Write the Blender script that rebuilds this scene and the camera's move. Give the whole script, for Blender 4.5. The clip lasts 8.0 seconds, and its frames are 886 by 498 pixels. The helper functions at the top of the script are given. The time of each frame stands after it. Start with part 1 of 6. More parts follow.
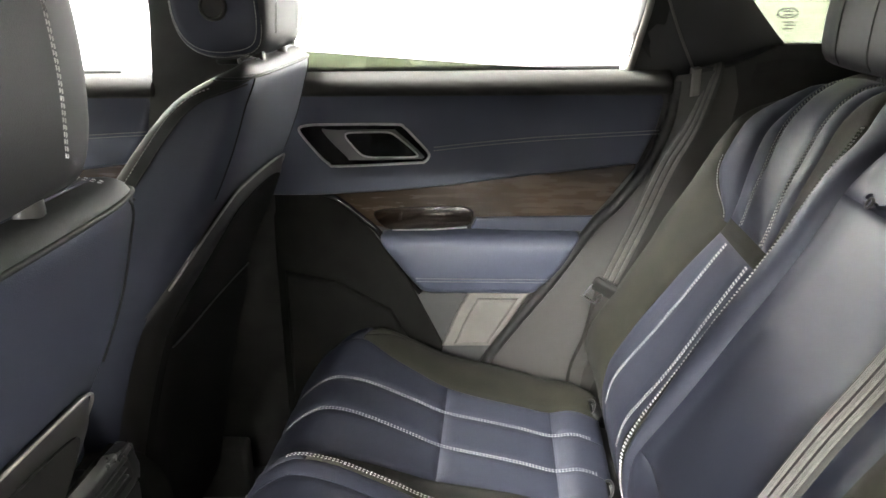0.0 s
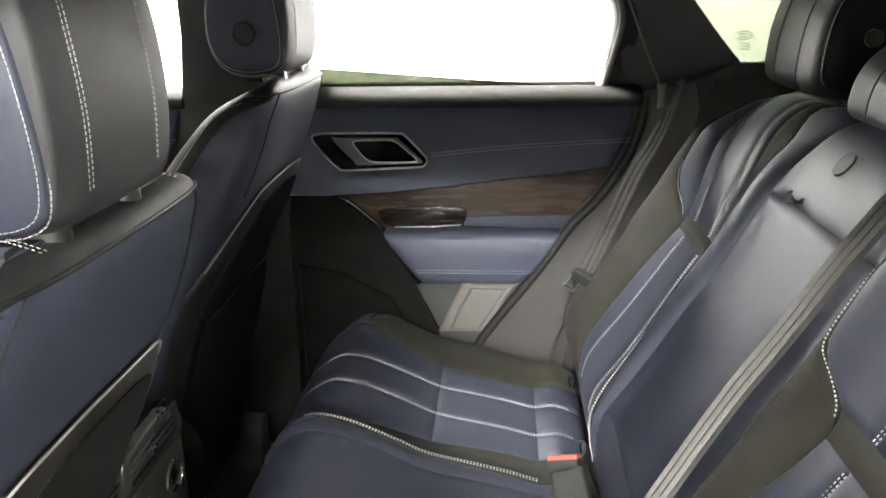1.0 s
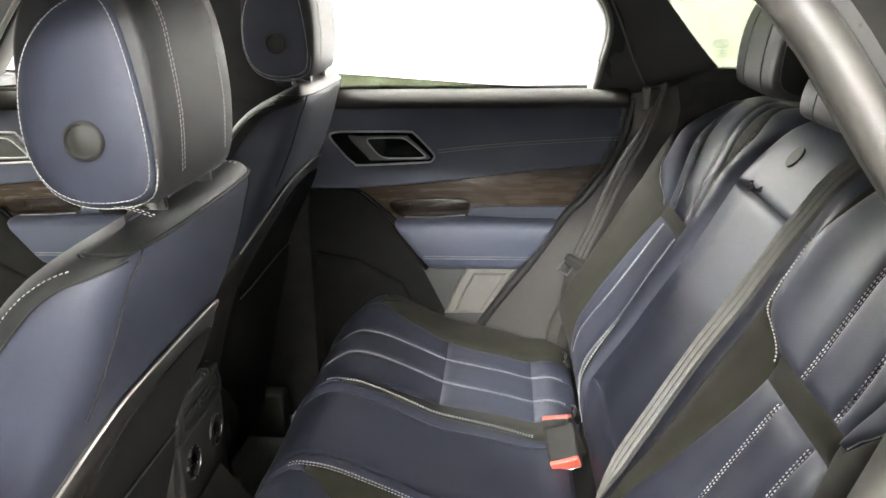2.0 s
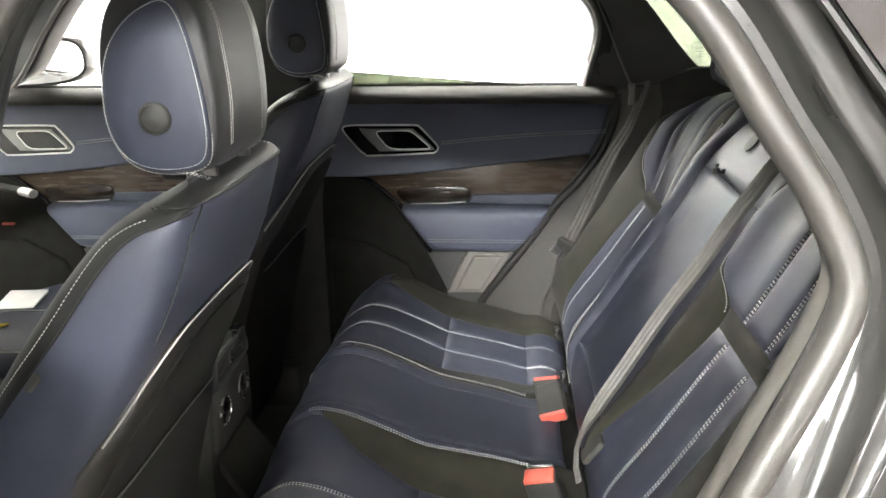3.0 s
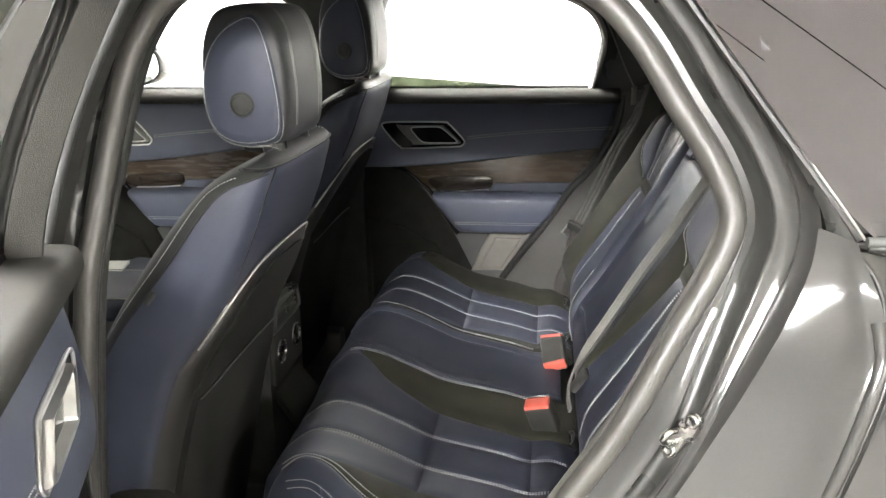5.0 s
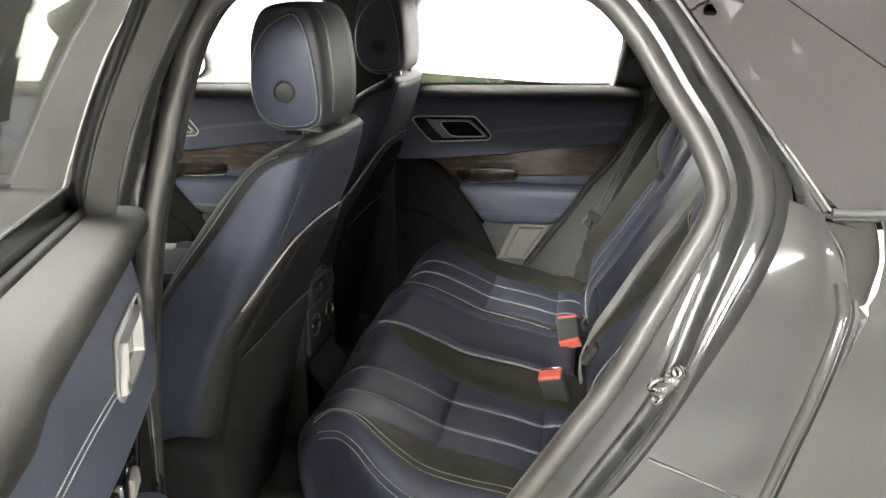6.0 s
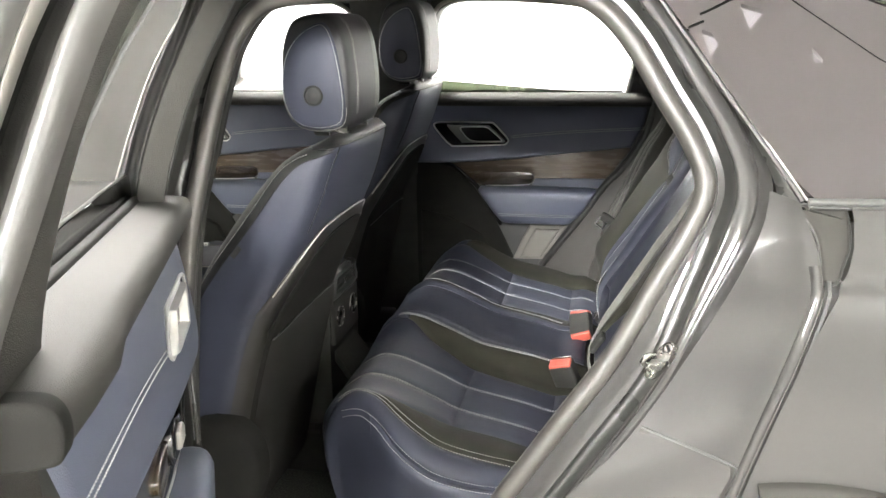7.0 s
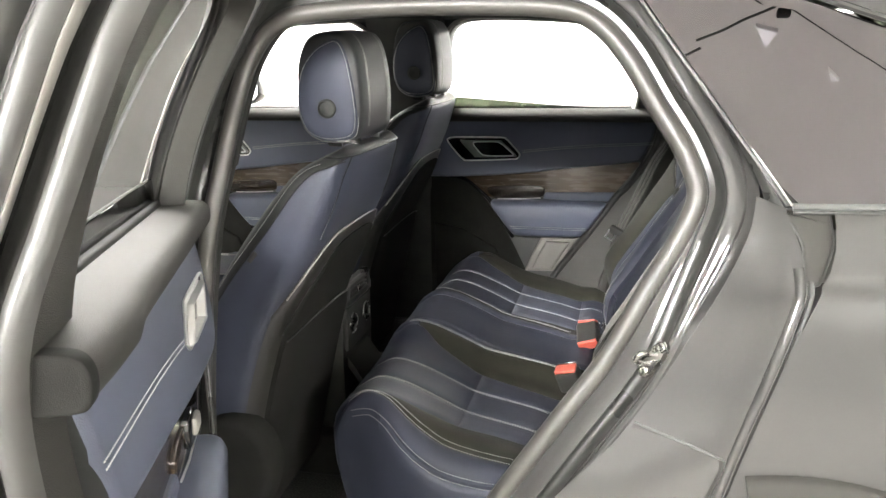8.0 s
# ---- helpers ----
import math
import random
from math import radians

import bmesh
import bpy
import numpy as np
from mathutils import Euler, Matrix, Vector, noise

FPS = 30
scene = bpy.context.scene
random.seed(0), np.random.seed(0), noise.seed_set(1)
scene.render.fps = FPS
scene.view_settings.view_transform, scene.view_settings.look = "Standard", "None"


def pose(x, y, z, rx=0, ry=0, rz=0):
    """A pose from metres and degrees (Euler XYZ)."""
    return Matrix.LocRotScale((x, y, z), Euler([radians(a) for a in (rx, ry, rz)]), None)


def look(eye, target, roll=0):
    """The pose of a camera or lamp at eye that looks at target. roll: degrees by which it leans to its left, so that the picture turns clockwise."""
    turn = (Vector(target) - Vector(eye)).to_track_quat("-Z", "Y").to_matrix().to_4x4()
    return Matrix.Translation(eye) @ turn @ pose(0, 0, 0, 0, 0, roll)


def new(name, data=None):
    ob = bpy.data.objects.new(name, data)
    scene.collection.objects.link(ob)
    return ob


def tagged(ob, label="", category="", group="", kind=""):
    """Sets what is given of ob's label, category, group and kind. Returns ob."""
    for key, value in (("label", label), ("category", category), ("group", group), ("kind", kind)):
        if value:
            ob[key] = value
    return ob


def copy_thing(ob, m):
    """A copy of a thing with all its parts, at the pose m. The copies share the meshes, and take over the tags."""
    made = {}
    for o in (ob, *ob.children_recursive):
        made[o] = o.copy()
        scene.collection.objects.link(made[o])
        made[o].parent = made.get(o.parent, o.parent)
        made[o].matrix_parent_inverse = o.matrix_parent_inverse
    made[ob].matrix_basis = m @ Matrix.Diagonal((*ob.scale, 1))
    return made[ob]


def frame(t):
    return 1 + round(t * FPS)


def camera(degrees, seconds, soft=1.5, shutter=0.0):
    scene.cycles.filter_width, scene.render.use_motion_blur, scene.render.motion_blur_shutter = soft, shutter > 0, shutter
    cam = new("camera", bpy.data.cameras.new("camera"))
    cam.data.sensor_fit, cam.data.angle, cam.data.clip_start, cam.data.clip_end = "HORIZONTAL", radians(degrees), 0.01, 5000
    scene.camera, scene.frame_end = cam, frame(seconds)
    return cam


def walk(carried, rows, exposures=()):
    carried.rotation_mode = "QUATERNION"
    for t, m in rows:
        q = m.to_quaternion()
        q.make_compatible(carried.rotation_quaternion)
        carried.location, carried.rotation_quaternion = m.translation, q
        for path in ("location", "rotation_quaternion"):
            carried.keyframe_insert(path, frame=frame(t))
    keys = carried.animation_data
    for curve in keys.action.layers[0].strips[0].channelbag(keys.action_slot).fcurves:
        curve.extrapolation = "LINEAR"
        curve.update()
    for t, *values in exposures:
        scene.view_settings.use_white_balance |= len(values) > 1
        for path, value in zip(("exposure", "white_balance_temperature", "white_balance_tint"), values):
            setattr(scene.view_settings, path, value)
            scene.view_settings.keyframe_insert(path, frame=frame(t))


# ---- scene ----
cam = camera(57.5, 8.0)
PATH = [
    (0, (0.345, -0.708, 1.368), (0.209, 1.185, 0.737), -0.9),
    (0.5, (0.363, -0.806, 1.385), (0.222, 1.091, 0.766), -0.8),
    (1, (0.371, -0.899, 1.4), (0.229, 1.0, 0.79), -0.9),
    (1.5, (0.366, -0.986, 1.415), (0.226, 0.914, 0.807), -0.8),
    (3, (0.392, -1.257, 1.424), (0.235, 0.645, 0.829), -0.8),
    (3.5, (0.393, -1.343, 1.426), (0.231, 0.56, 0.834), -0.7),
    (4, (0.394, -1.417, 1.432), (0.221, 0.486, 0.843), -0.7),
    (4.5, (0.425, -1.49, 1.438), (0.216, 0.412, 0.858), -0.9),
    (6, (0.503, -1.694, 1.427), (0.165, 0.195, 0.862), -0.7),
    (6.5, (0.52, -1.759, 1.427), (0.152, 0.127, 0.87), -0.8),
    (7, (0.54, -1.806, 1.424), (0.142, 0.079, 0.886), -0.9),
    (7.5, (0.561, -1.841, 1.419), (0.132, 0.045, 0.909), -1.0),
    (8, (0.58, -1.867, 1.416), (0.13, 0.019, 0.925), -1.0),
]
walk(cam, [(t, look(eye, target, roll)) for t, eye, target, roll in PATH], [(0, 1.42), (0.5, 1.28), (1.0, 1.36), (1.5, 1.45), (3, 1.27), (4, 1.17), (4.5, 1.15), (6, 0.77), (7, 1.23), (7.5, 1.25), (8, 1.09)])

# ---- light: a white hall lit by ceiling panels, added out of view ----
world = bpy.data.worlds.new("hall_air")
scene.world = world
world.use_nodes = True
world.node_tree.nodes["Background"].inputs[0].default_value = (0.9, 0.95, 1.0, 1)
world.node_tree.nodes["Background"].inputs[1].default_value = 1.5
scene.view_settings.exposure = 0.0
PANEL_POWER = 300.0


# ---- materials ----
def material(name, colour, rough=0.5, metal=0.0, vary=0.12, scale=12.0, bump=0.0, bump_scale=300.0, coat=0.0, second=None,
             stretch=(1, 1, 1), kind="noise", sheen=0.0, spec=0.5):
    m = bpy.data.materials.new(name)
    m.use_nodes = True
    nt = m.node_tree
    p = nt.nodes["Principled BSDF"]
    p.inputs["Roughness"].default_value = rough
    p.inputs["Metallic"].default_value = metal
    p.inputs["Coat Weight"].default_value = coat
    p.inputs["Coat Roughness"].default_value = 0.06
    p.inputs["Sheen Weight"].default_value = sheen
    p.inputs["Specular IOR Level"].default_value = spec
    tc = nt.nodes.new("ShaderNodeTexCoord")
    mp = nt.nodes.new("ShaderNodeMapping")
    mp.inputs["Scale"].default_value = stretch
    nt.links.new(tc.outputs["Object"], mp.inputs[0])
    n1 = nt.nodes.new("ShaderNodeTexNoise")
    n1.inputs["Scale"].default_value = scale
    n1.inputs["Detail"].default_value = 6
    nt.links.new(mp.outputs[0], n1.inputs["Vector"])
    ramp = nt.nodes.new("ShaderNodeValToRGB")
    lo = second if second else [c * (1 - vary) for c in colour]
    hi = colour if second else [c * (1 + vary) for c in colour]
    ramp.color_ramp.elements[0].position, ramp.color_ramp.elements[1].position = 0.32, 0.68
    ramp.color_ramp.elements[0].color = (*lo, 1)
    ramp.color_ramp.elements[1].color = (*hi, 1)
    nt.links.new(n1.outputs["Fac"], ramp.inputs[0])
    nt.links.new(ramp.outputs[0], p.inputs["Base Color"])
    wear = nt.nodes.new("ShaderNodeMapRange")
    wear.inputs["To Min"].default_value = rough * 0.85
    wear.inputs["To Max"].default_value = min(1.0, rough * 1.15)
    nt.links.new(n1.outputs["Fac"], wear.inputs[0])
    nt.links.new(wear.outputs[0], p.inputs["Roughness"])
    if bump:
        if kind == "cells":
            n2 = nt.nodes.new("ShaderNodeTexVoronoi")
            out = n2.outputs["Distance"]
        else:
            n2 = nt.nodes.new("ShaderNodeTexNoise")
            n2.inputs["Detail"].default_value = 4
            out = n2.outputs["Fac"]
        n2.inputs["Scale"].default_value = bump_scale
        nt.links.new(mp.outputs[0], n2.inputs["Vector"])
        b = nt.nodes.new("ShaderNodeBump")
        b.inputs["Strength"].default_value = bump
        b.inputs["Distance"].default_value = 0.001
        nt.links.new(out, b.inputs["Height"])
        nt.links.new(b.outputs[0], p.inputs["Normal"])
    return m


def glass(name, tint, rough=0.0, ior=1.5, shine=(1.0, 1.0, 1.0)):
    m = bpy.data.materials.new(name)
    m.use_nodes = True
    nt = m.node_tree
    nt.nodes.remove(nt.nodes["Principled BSDF"])
    out = nt.nodes["Material Output"]
    tr = nt.nodes.new("ShaderNodeBsdfTransparent")
    tr.inputs[0].default_value = (*tint, 1)
    gl = nt.nodes.new("ShaderNodeBsdfGlossy")
    gl.inputs["Roughness"].default_value = rough
    gl.inputs["Color"].default_value = (*shine, 1)
    fr = nt.nodes.new("ShaderNodeFresnel")
    fr.inputs[0].default_value = ior
    mix = nt.nodes.new("ShaderNodeMixShader")
    nt.links.new(fr.outputs[0], mix.inputs[0])
    nt.links.new(tr.outputs[0], mix.inputs[1])
    nt.links.new(gl.outputs[0], mix.inputs[2])
    nt.links.new(mix.outputs[0], out.inputs[0])
    return m


def lamp_material(name, colour, strength):
    m = bpy.data.materials.new(name)
    m.use_nodes = True
    p = m.node_tree.nodes["Principled BSDF"]
    p.inputs["Emission Color"].default_value = (*colour, 1)
    p.inputs["Emission Strength"].default_value = strength
    return m


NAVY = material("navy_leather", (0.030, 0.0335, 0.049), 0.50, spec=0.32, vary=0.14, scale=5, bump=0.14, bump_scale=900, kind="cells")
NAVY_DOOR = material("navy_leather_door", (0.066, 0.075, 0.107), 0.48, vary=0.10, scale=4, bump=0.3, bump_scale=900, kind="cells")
SUEDE = material("olive_black_suede", (0.020, 0.0195, 0.0135), 0.95, vary=0.3, scale=14, bump=0.5, bump_scale=700, sheen=0.04, spec=0.2)
BLACK_LEATHER = material("black_leather", (0.012, 0.0124, 0.0117), 0.56, spec=0.20, vary=0.2, scale=6, bump=0.10, bump_scale=900, kind="cells")
# base lifted a little to stand in for haze over the dark cabin
BLACK = material("black_plastic", (0.032, 0.032, 0.029), 0.6, spec=0.3, vary=0.2, scale=20, bump=0.3, bump_scale=1200)
GLOSS = material("gloss_black_plastic", (0.008, 0.008, 0.008), 0.08, vary=0.2, coat=0.5)
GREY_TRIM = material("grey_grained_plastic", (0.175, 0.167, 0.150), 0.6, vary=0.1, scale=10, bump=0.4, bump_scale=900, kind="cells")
CHARCOAL = material("charcoal_soft_trim", (0.055, 0.056, 0.054), 0.55, vary=0.12, scale=8, bump=0.4, bump_scale=900, kind="cells")
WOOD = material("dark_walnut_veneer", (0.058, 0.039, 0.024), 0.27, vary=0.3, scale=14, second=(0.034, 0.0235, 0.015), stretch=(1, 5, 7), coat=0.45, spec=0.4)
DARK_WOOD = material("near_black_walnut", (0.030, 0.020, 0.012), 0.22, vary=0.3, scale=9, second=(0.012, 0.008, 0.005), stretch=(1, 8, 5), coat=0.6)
CHROME = material("satin_chrome", (0.75, 0.75, 0.74), 0.16, metal=1.0, vary=0.04)
SATIN = material("brushed_satin_metal", (0.72, 0.72, 0.71), 0.34, metal=1.0, vary=0.04)
STEEL = material("plated_steel", (0.46, 0.45, 0.43), 0.27, metal=1.0, vary=0.12, scale=60)
DULL_STEEL = material("dull_grey_metal_paint", (0.20, 0.20, 0.195), 0.38, metal=0.6, vary=0.06, scale=40)
CHROME_DULL = material("pale_satin_edge", (0.32, 0.31, 0.285), 0.35, metal=0.3, vary=0.08)
THREAD = material("white_thread", (0.42, 0.42, 0.40), 0.8, vary=0.08, scale=200)
GREY_THREAD = material("pale_grey_thread", (0.20, 0.20, 0.19), 0.8, vary=0.08, scale=200)
RUBBER = material("rubber_seal", (0.052, 0.0495, 0.0445), 0.42, vary=0.12, scale=15, bump=0.2, bump_scale=600)
BLACK_RUBBER = material("black_rubber", (0.02, 0.02, 0.019), 0.5, vary=0.2, scale=15)
PAINT = material("dark_grey_metallic_paint", (0.038, 0.037, 0.0355), 0.5, spec=0.10, vary=0.05, scale=900, coat=1.0)
RIB = material("pale_belt_rib", (0.105, 0.102, 0.092), 0.32, vary=0.1, scale=60, bump=0.6, bump_scale=1500)
PAINT.node_tree.nodes["Principled BSDF"].inputs["Coat Roughness"].default_value = 0.10
PAINT.node_tree.nodes["Principled BSDF"].inputs["Coat IOR"].default_value = 1.55
WEBBING = material("grey_seat_belt_webbing", (0.036, 0.035, 0.031), 0.42, vary=0.15, scale=60, bump=0.6, bump_scale=1500, sheen=0.2)
RED = material("red_button_plastic", (0.50, 0.095, 0.065), 0.45, vary=0.05)
PAPER = material("white_paper", (0.62, 0.62, 0.60), 0.8, vary=0.05, scale=30)
YELLOW = material("yellow_tag", (0.75, 0.6, 0.02), 0.5, vary=0.05)
# paler than black carpet: footwell haze is put into the colour
CARPET = material("black_carpet", (0.12, 0.12, 0.108), 0.95, vary=0.4, scale=200, bump=1.0, bump_scale=900)
HEADLINER = material("black_headliner_cloth", (0.02, 0.021, 0.021), 0.9, vary=0.15, scale=40, bump=0.4, bump_scale=1200)
WALL = material("white_wall_paint", (0.80, 0.80, 0.78), 0.7, vary=0.03, scale=0.7)
DADO = material("dark_grey_wall_paint", (0.13, 0.128, 0.12), 0.6, vary=0.05, scale=0.9)
CONCRETE = material("grey_concrete_floor", (0.16, 0.151, 0.138), 0.4, vary=0.15, scale=1.5, bump=0.1, bump_scale=60)
MIRROR = material("mirror_silver", (0.9, 0.9, 0.9), 0.02, metal=1.0, vary=0.0)
GREEN_GLASS = glass("green_tinted_glass", (0.19, 0.205, 0.165))
PALE_GLASS = glass("pale_green_glass", (0.33, 0.35, 0.30))
# index far above real glass, to imitate the reflection of a brighter ceiling
DARK_GLASS = glass("dark_privacy_glass", (0.05, 0.05, 0.047), 0.0, 2.6, (0.80, 0.755, 0.80))
CLEAR_GLASS = glass("clear_window_glass", (0.60, 0.61, 0.58), 0.0, 1.6)
ROOF_GLASS = glass("tinted_roof_glass", (0.12, 0.12, 0.12))
SPOT_LIGHT = lamp_material("spot_diffuser", (1.0, 0.99, 0.96), 1.15)
PANEL_LIGHT = lamp_material("panel_diffuser", (1.0, 0.98, 0.95), PANEL_POWER)

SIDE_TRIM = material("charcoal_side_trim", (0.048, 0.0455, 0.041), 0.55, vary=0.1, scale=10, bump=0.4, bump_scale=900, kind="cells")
CAP = material("charcoal_cap_vinyl", (0.032, 0.031, 0.028), 0.72, spec=0.12, vary=0.1, scale=8, bump=0.4, bump_scale=900, kind="cells")
FRAME = material("charcoal_window_frame", (0.028, 0.0285, 0.028), 0.50, spec=0.38, vary=0.12, scale=8, bump=0.05, bump_scale=900)
DUSTY = material("dusty_gloss_black", (0.035, 0.034, 0.032), 0.22, vary=0.16, scale=9, coat=0.6)
MATTE_BLACK = material("matte_black_plastic", (0.013, 0.0127, 0.0115), 0.8, vary=0.2, scale=20, bump=0.3, bump_scale=1200, spec=0.08)
DOOR_FRAME = material("dark_grey_frame_moulding", (0.058, 0.057, 0.054), 0.42, metal=0.2, vary=0.08, scale=10)
HEADREST = material("charcoal_headrest_leather", (0.026, 0.0265, 0.027), 0.55, spec=0.32, vary=0.12, scale=5, bump=0.12, bump_scale=900, kind="cells")
SOFT_CHARCOAL = material("dark_brown_grey_moulding", (0.017, 0.016, 0.014), 0.36, vary=0.15, scale=9, bump=0.1, bump_scale=900)
SOFT_BLACK = material("soft_black_plastic", (0.03, 0.03, 0.028), 0.28, vary=0.1)
CY = 0.095  # the car's centre plane


# ---- mesh helpers ----
ORIGIN = {}


def thing(name, at, label="", category="", group="", kind=""):
    ob = new(name)
    ob.location = at
    ob.empty_display_size = 0.05
    ORIGIN[ob] = Vector(at)
    return tagged(ob, label, category, group, kind)


def mesh_part(name, verts, faces, mat, parent=None, label="", smooth=True, kind="", category=""):
    base = ORIGIN.get(parent, Vector())
    me = bpy.data.meshes.new(name)
    me.from_pydata([tuple(Vector(v) - base) for v in verts], [], faces)
    bm = bmesh.new()
    bm.from_mesh(me)
    bmesh.ops.remove_doubles(bm, verts=bm.verts, dist=1e-5)
    bmesh.ops.recalc_face_normals(bm, faces=bm.faces)
    for e in bm.edges:
        if len(e.link_faces) == 2 and e.calc_face_angle(0.0) > 0.87:
            e.smooth = False
    bm.to_mesh(me)
    bm.free()
    for p in me.polygons:
        p.use_smooth = smooth
    me.materials.append(mat)
    ob = new(name, me)
    kind = "stuff" if name == "stitching" else kind
    if parent is not None:
        ob.parent = parent
        ORIGIN[ob] = base
    return tagged(ob, label, category, "", kind)


def structure(name, verts, faces, mat, label="", smooth=False):
    return mesh_part(name, verts, faces, mat, None, label, smooth, "structure")


def grid_faces(n, m, wrap=False):
    out = []
    for i in range(n - 1):
        for j in range(m if wrap else m - 1):
            k = (j + 1) % m
            out.append((i * m + j, i * m + k, (i + 1) * m + k, (i + 1) * m + j))
    return out


def loft(loops, caps=True):
    m = len(loops[0])
    verts = [Vector(p) for loop in loops for p in loop]
    faces = grid_faces(len(loops), m, True)
    if caps:
        last = (len(loops) - 1) * m
        faces += [tuple(range(m)), tuple(last + j for j in range(m))]
    return verts, faces


def box(x0, x1, y0, y1, z0, z1, r=0.004, n=3, turn=None, at=None):
    """A box with rounded edges: verts and faces."""
    bm = bmesh.new()
    bmesh.ops.create_cube(bm, size=1)
    for v in bm.verts:
        v.co = Vector((x0 if v.co.x < 0 else x1, y0 if v.co.y < 0 else y1, z0 if v.co.z < 0 else z1))
    if r:
        bmesh.ops.bevel(bm, geom=list(bm.edges), offset=r, segments=n, profile=0.5, affect="EDGES")
    verts = [v.co.copy() for v in bm.verts]
    if turn is not None:
        verts = [turn @ v for v in verts]
    bm.verts.index_update()
    faces = [tuple(v.index for v in f.verts) for f in bm.faces]
    bm.free()
    return verts, faces


def smooth_path(points, steps=6, closed=False):
    """A Catmull-Rom curve through the points."""
    p = [Vector(q) for q in points]
    n = len(p)
    out = []
    for i in range(n if closed else n - 1):
        if closed:
            a, b, c, d = p[(i - 1) % n], p[i], p[(i + 1) % n], p[(i + 2) % n]
        else:
            a, b, c, d = p[max(i - 1, 0)], p[i], p[i + 1], p[min(i + 2, n - 1)]
        for k in range(steps):
            t = k / steps
            out.append(0.5 * (2 * b + (c - a) * t + (2 * a - 5 * b + 4 * c - d) * t * t + (3 * b - a - 3 * c + d) * t ** 3))
    if not closed:
        out.append(p[-1])
    return out


def tube(path, r, n=10, closed=False, flat=1.0, up=None):
    """A round or flattened rod along a path; flat squeezes it along its second axis."""
    path = [Vector(p) for p in path]
    loops = []
    side = None
    for i, p in enumerate(path):
        if closed:
            d = path[(i + 1) % len(path)] - path[i - 1]
        else:
            d = path[min(i + 1, len(path) - 1)] - path[max(i - 1, 0)]
        d.normalize()
        if side is None or up is not None:
            ref = Vector(up) if up is not None else (Vector((0, 0, 1)) if abs(d.z) < 0.8 else Vector((0, 1, 0)))
            side = d.cross(ref).normalized()
        else:
            side = (side - d * side.dot(d)).normalized()
        top = side.cross(d)
        loops.append([p + side * r * math.cos(a) + top * r * flat * math.sin(a) for a in (2 * math.pi * k / n for k in range(n))])
    if closed:
        loops.append(loops[0])
    return loft(loops, not closed)


def ribbon(path, normals, width, thick):
    """A flat strap along a path."""
    loops = []
    for i, p in enumerate(path):
        d = (Vector(path[min(i + 1, len(path) - 1)]) - Vector(path[max(i - 1, 0)])).normalized()
        n = Vector(normals[i]).normalized()
        s = d.cross(n).normalized() * width / 2
        h = n * thick / 2
        p = Vector(p)
        loops.append([p - s - h, p - s * 0.6 + h * 1.2, p - s * 0.33 + h * 0.2, p + h * 1.4, p + s * 0.33 + h * 0.2, p + s * 0.6 + h * 1.2, p + s - h, p - h])
    return loft(loops)


def join(*pieces):
    verts, faces = [], []
    for v, f in pieces:
        k = len(verts)
        verts += list(v)
        faces += [tuple(i + k for i in face) for face in f]
    return verts, faces


def resample(path, step):
    out, carry = [], 0.0
    for a, b in zip(path, path[1:]):
        a, b = Vector(a), Vector(b)
        d = (b - a).length
        if d < 1e-7:
            continue
        t = carry
        while t < d:
            out.append((a + (b - a) * t / d, (b - a) / d))
            t += step
        carry = t - d
    return out


def stitches(path, normals, double=0.006, pitch=0.0054, length=0.0031, width=0.0015, high=0.0011):
    """Rows of short threads along a seam."""
    verts, faces = [], []
    src = [Vector(p) for p in path]
    for k in ((-0.5, 0.5) if double else (0,)):
        row = []
        for i, p in enumerate(src):
            d = src[min(i + 1, len(src) - 1)] - src[max(i - 1, 0)]
            s = d.cross(Vector(normals[i])).normalized()
            row.append(p + s * double * k)
        for p, d in resample(row, pitch):
            i = min(range(len(src)), key=lambda q: (src[q] - p).length_squared)
            n = Vector(normals[i]).normalized()
            s = d.cross(n).normalized()
            b = len(verts)
            for u, w, h in ((-1, -1, -0.2), (1, -1, -0.2), (1, 1, -0.2), (-1, 1, -0.2), (-0.7, 0, 1), (0.7, 0, 1)):
                verts.append(p + d * u * length / 2 + s * w * width / 2 + n * h * high)
            faces += [(b, b + 1, b + 5, b + 4), (b + 1, b + 2, b + 5), (b + 2, b + 3, b + 4, b + 5), (b + 3, b, b + 4)]
    return verts, faces


def normal_of(surf, u, v, e=1e-3):
    a = surf(u + e, v) - surf(u - e, v)
    b = surf(u, v + e) - surf(u, v - e)
    n = a.cross(b)
    return n.normalized() if n.length else Vector((0, 0, 1))


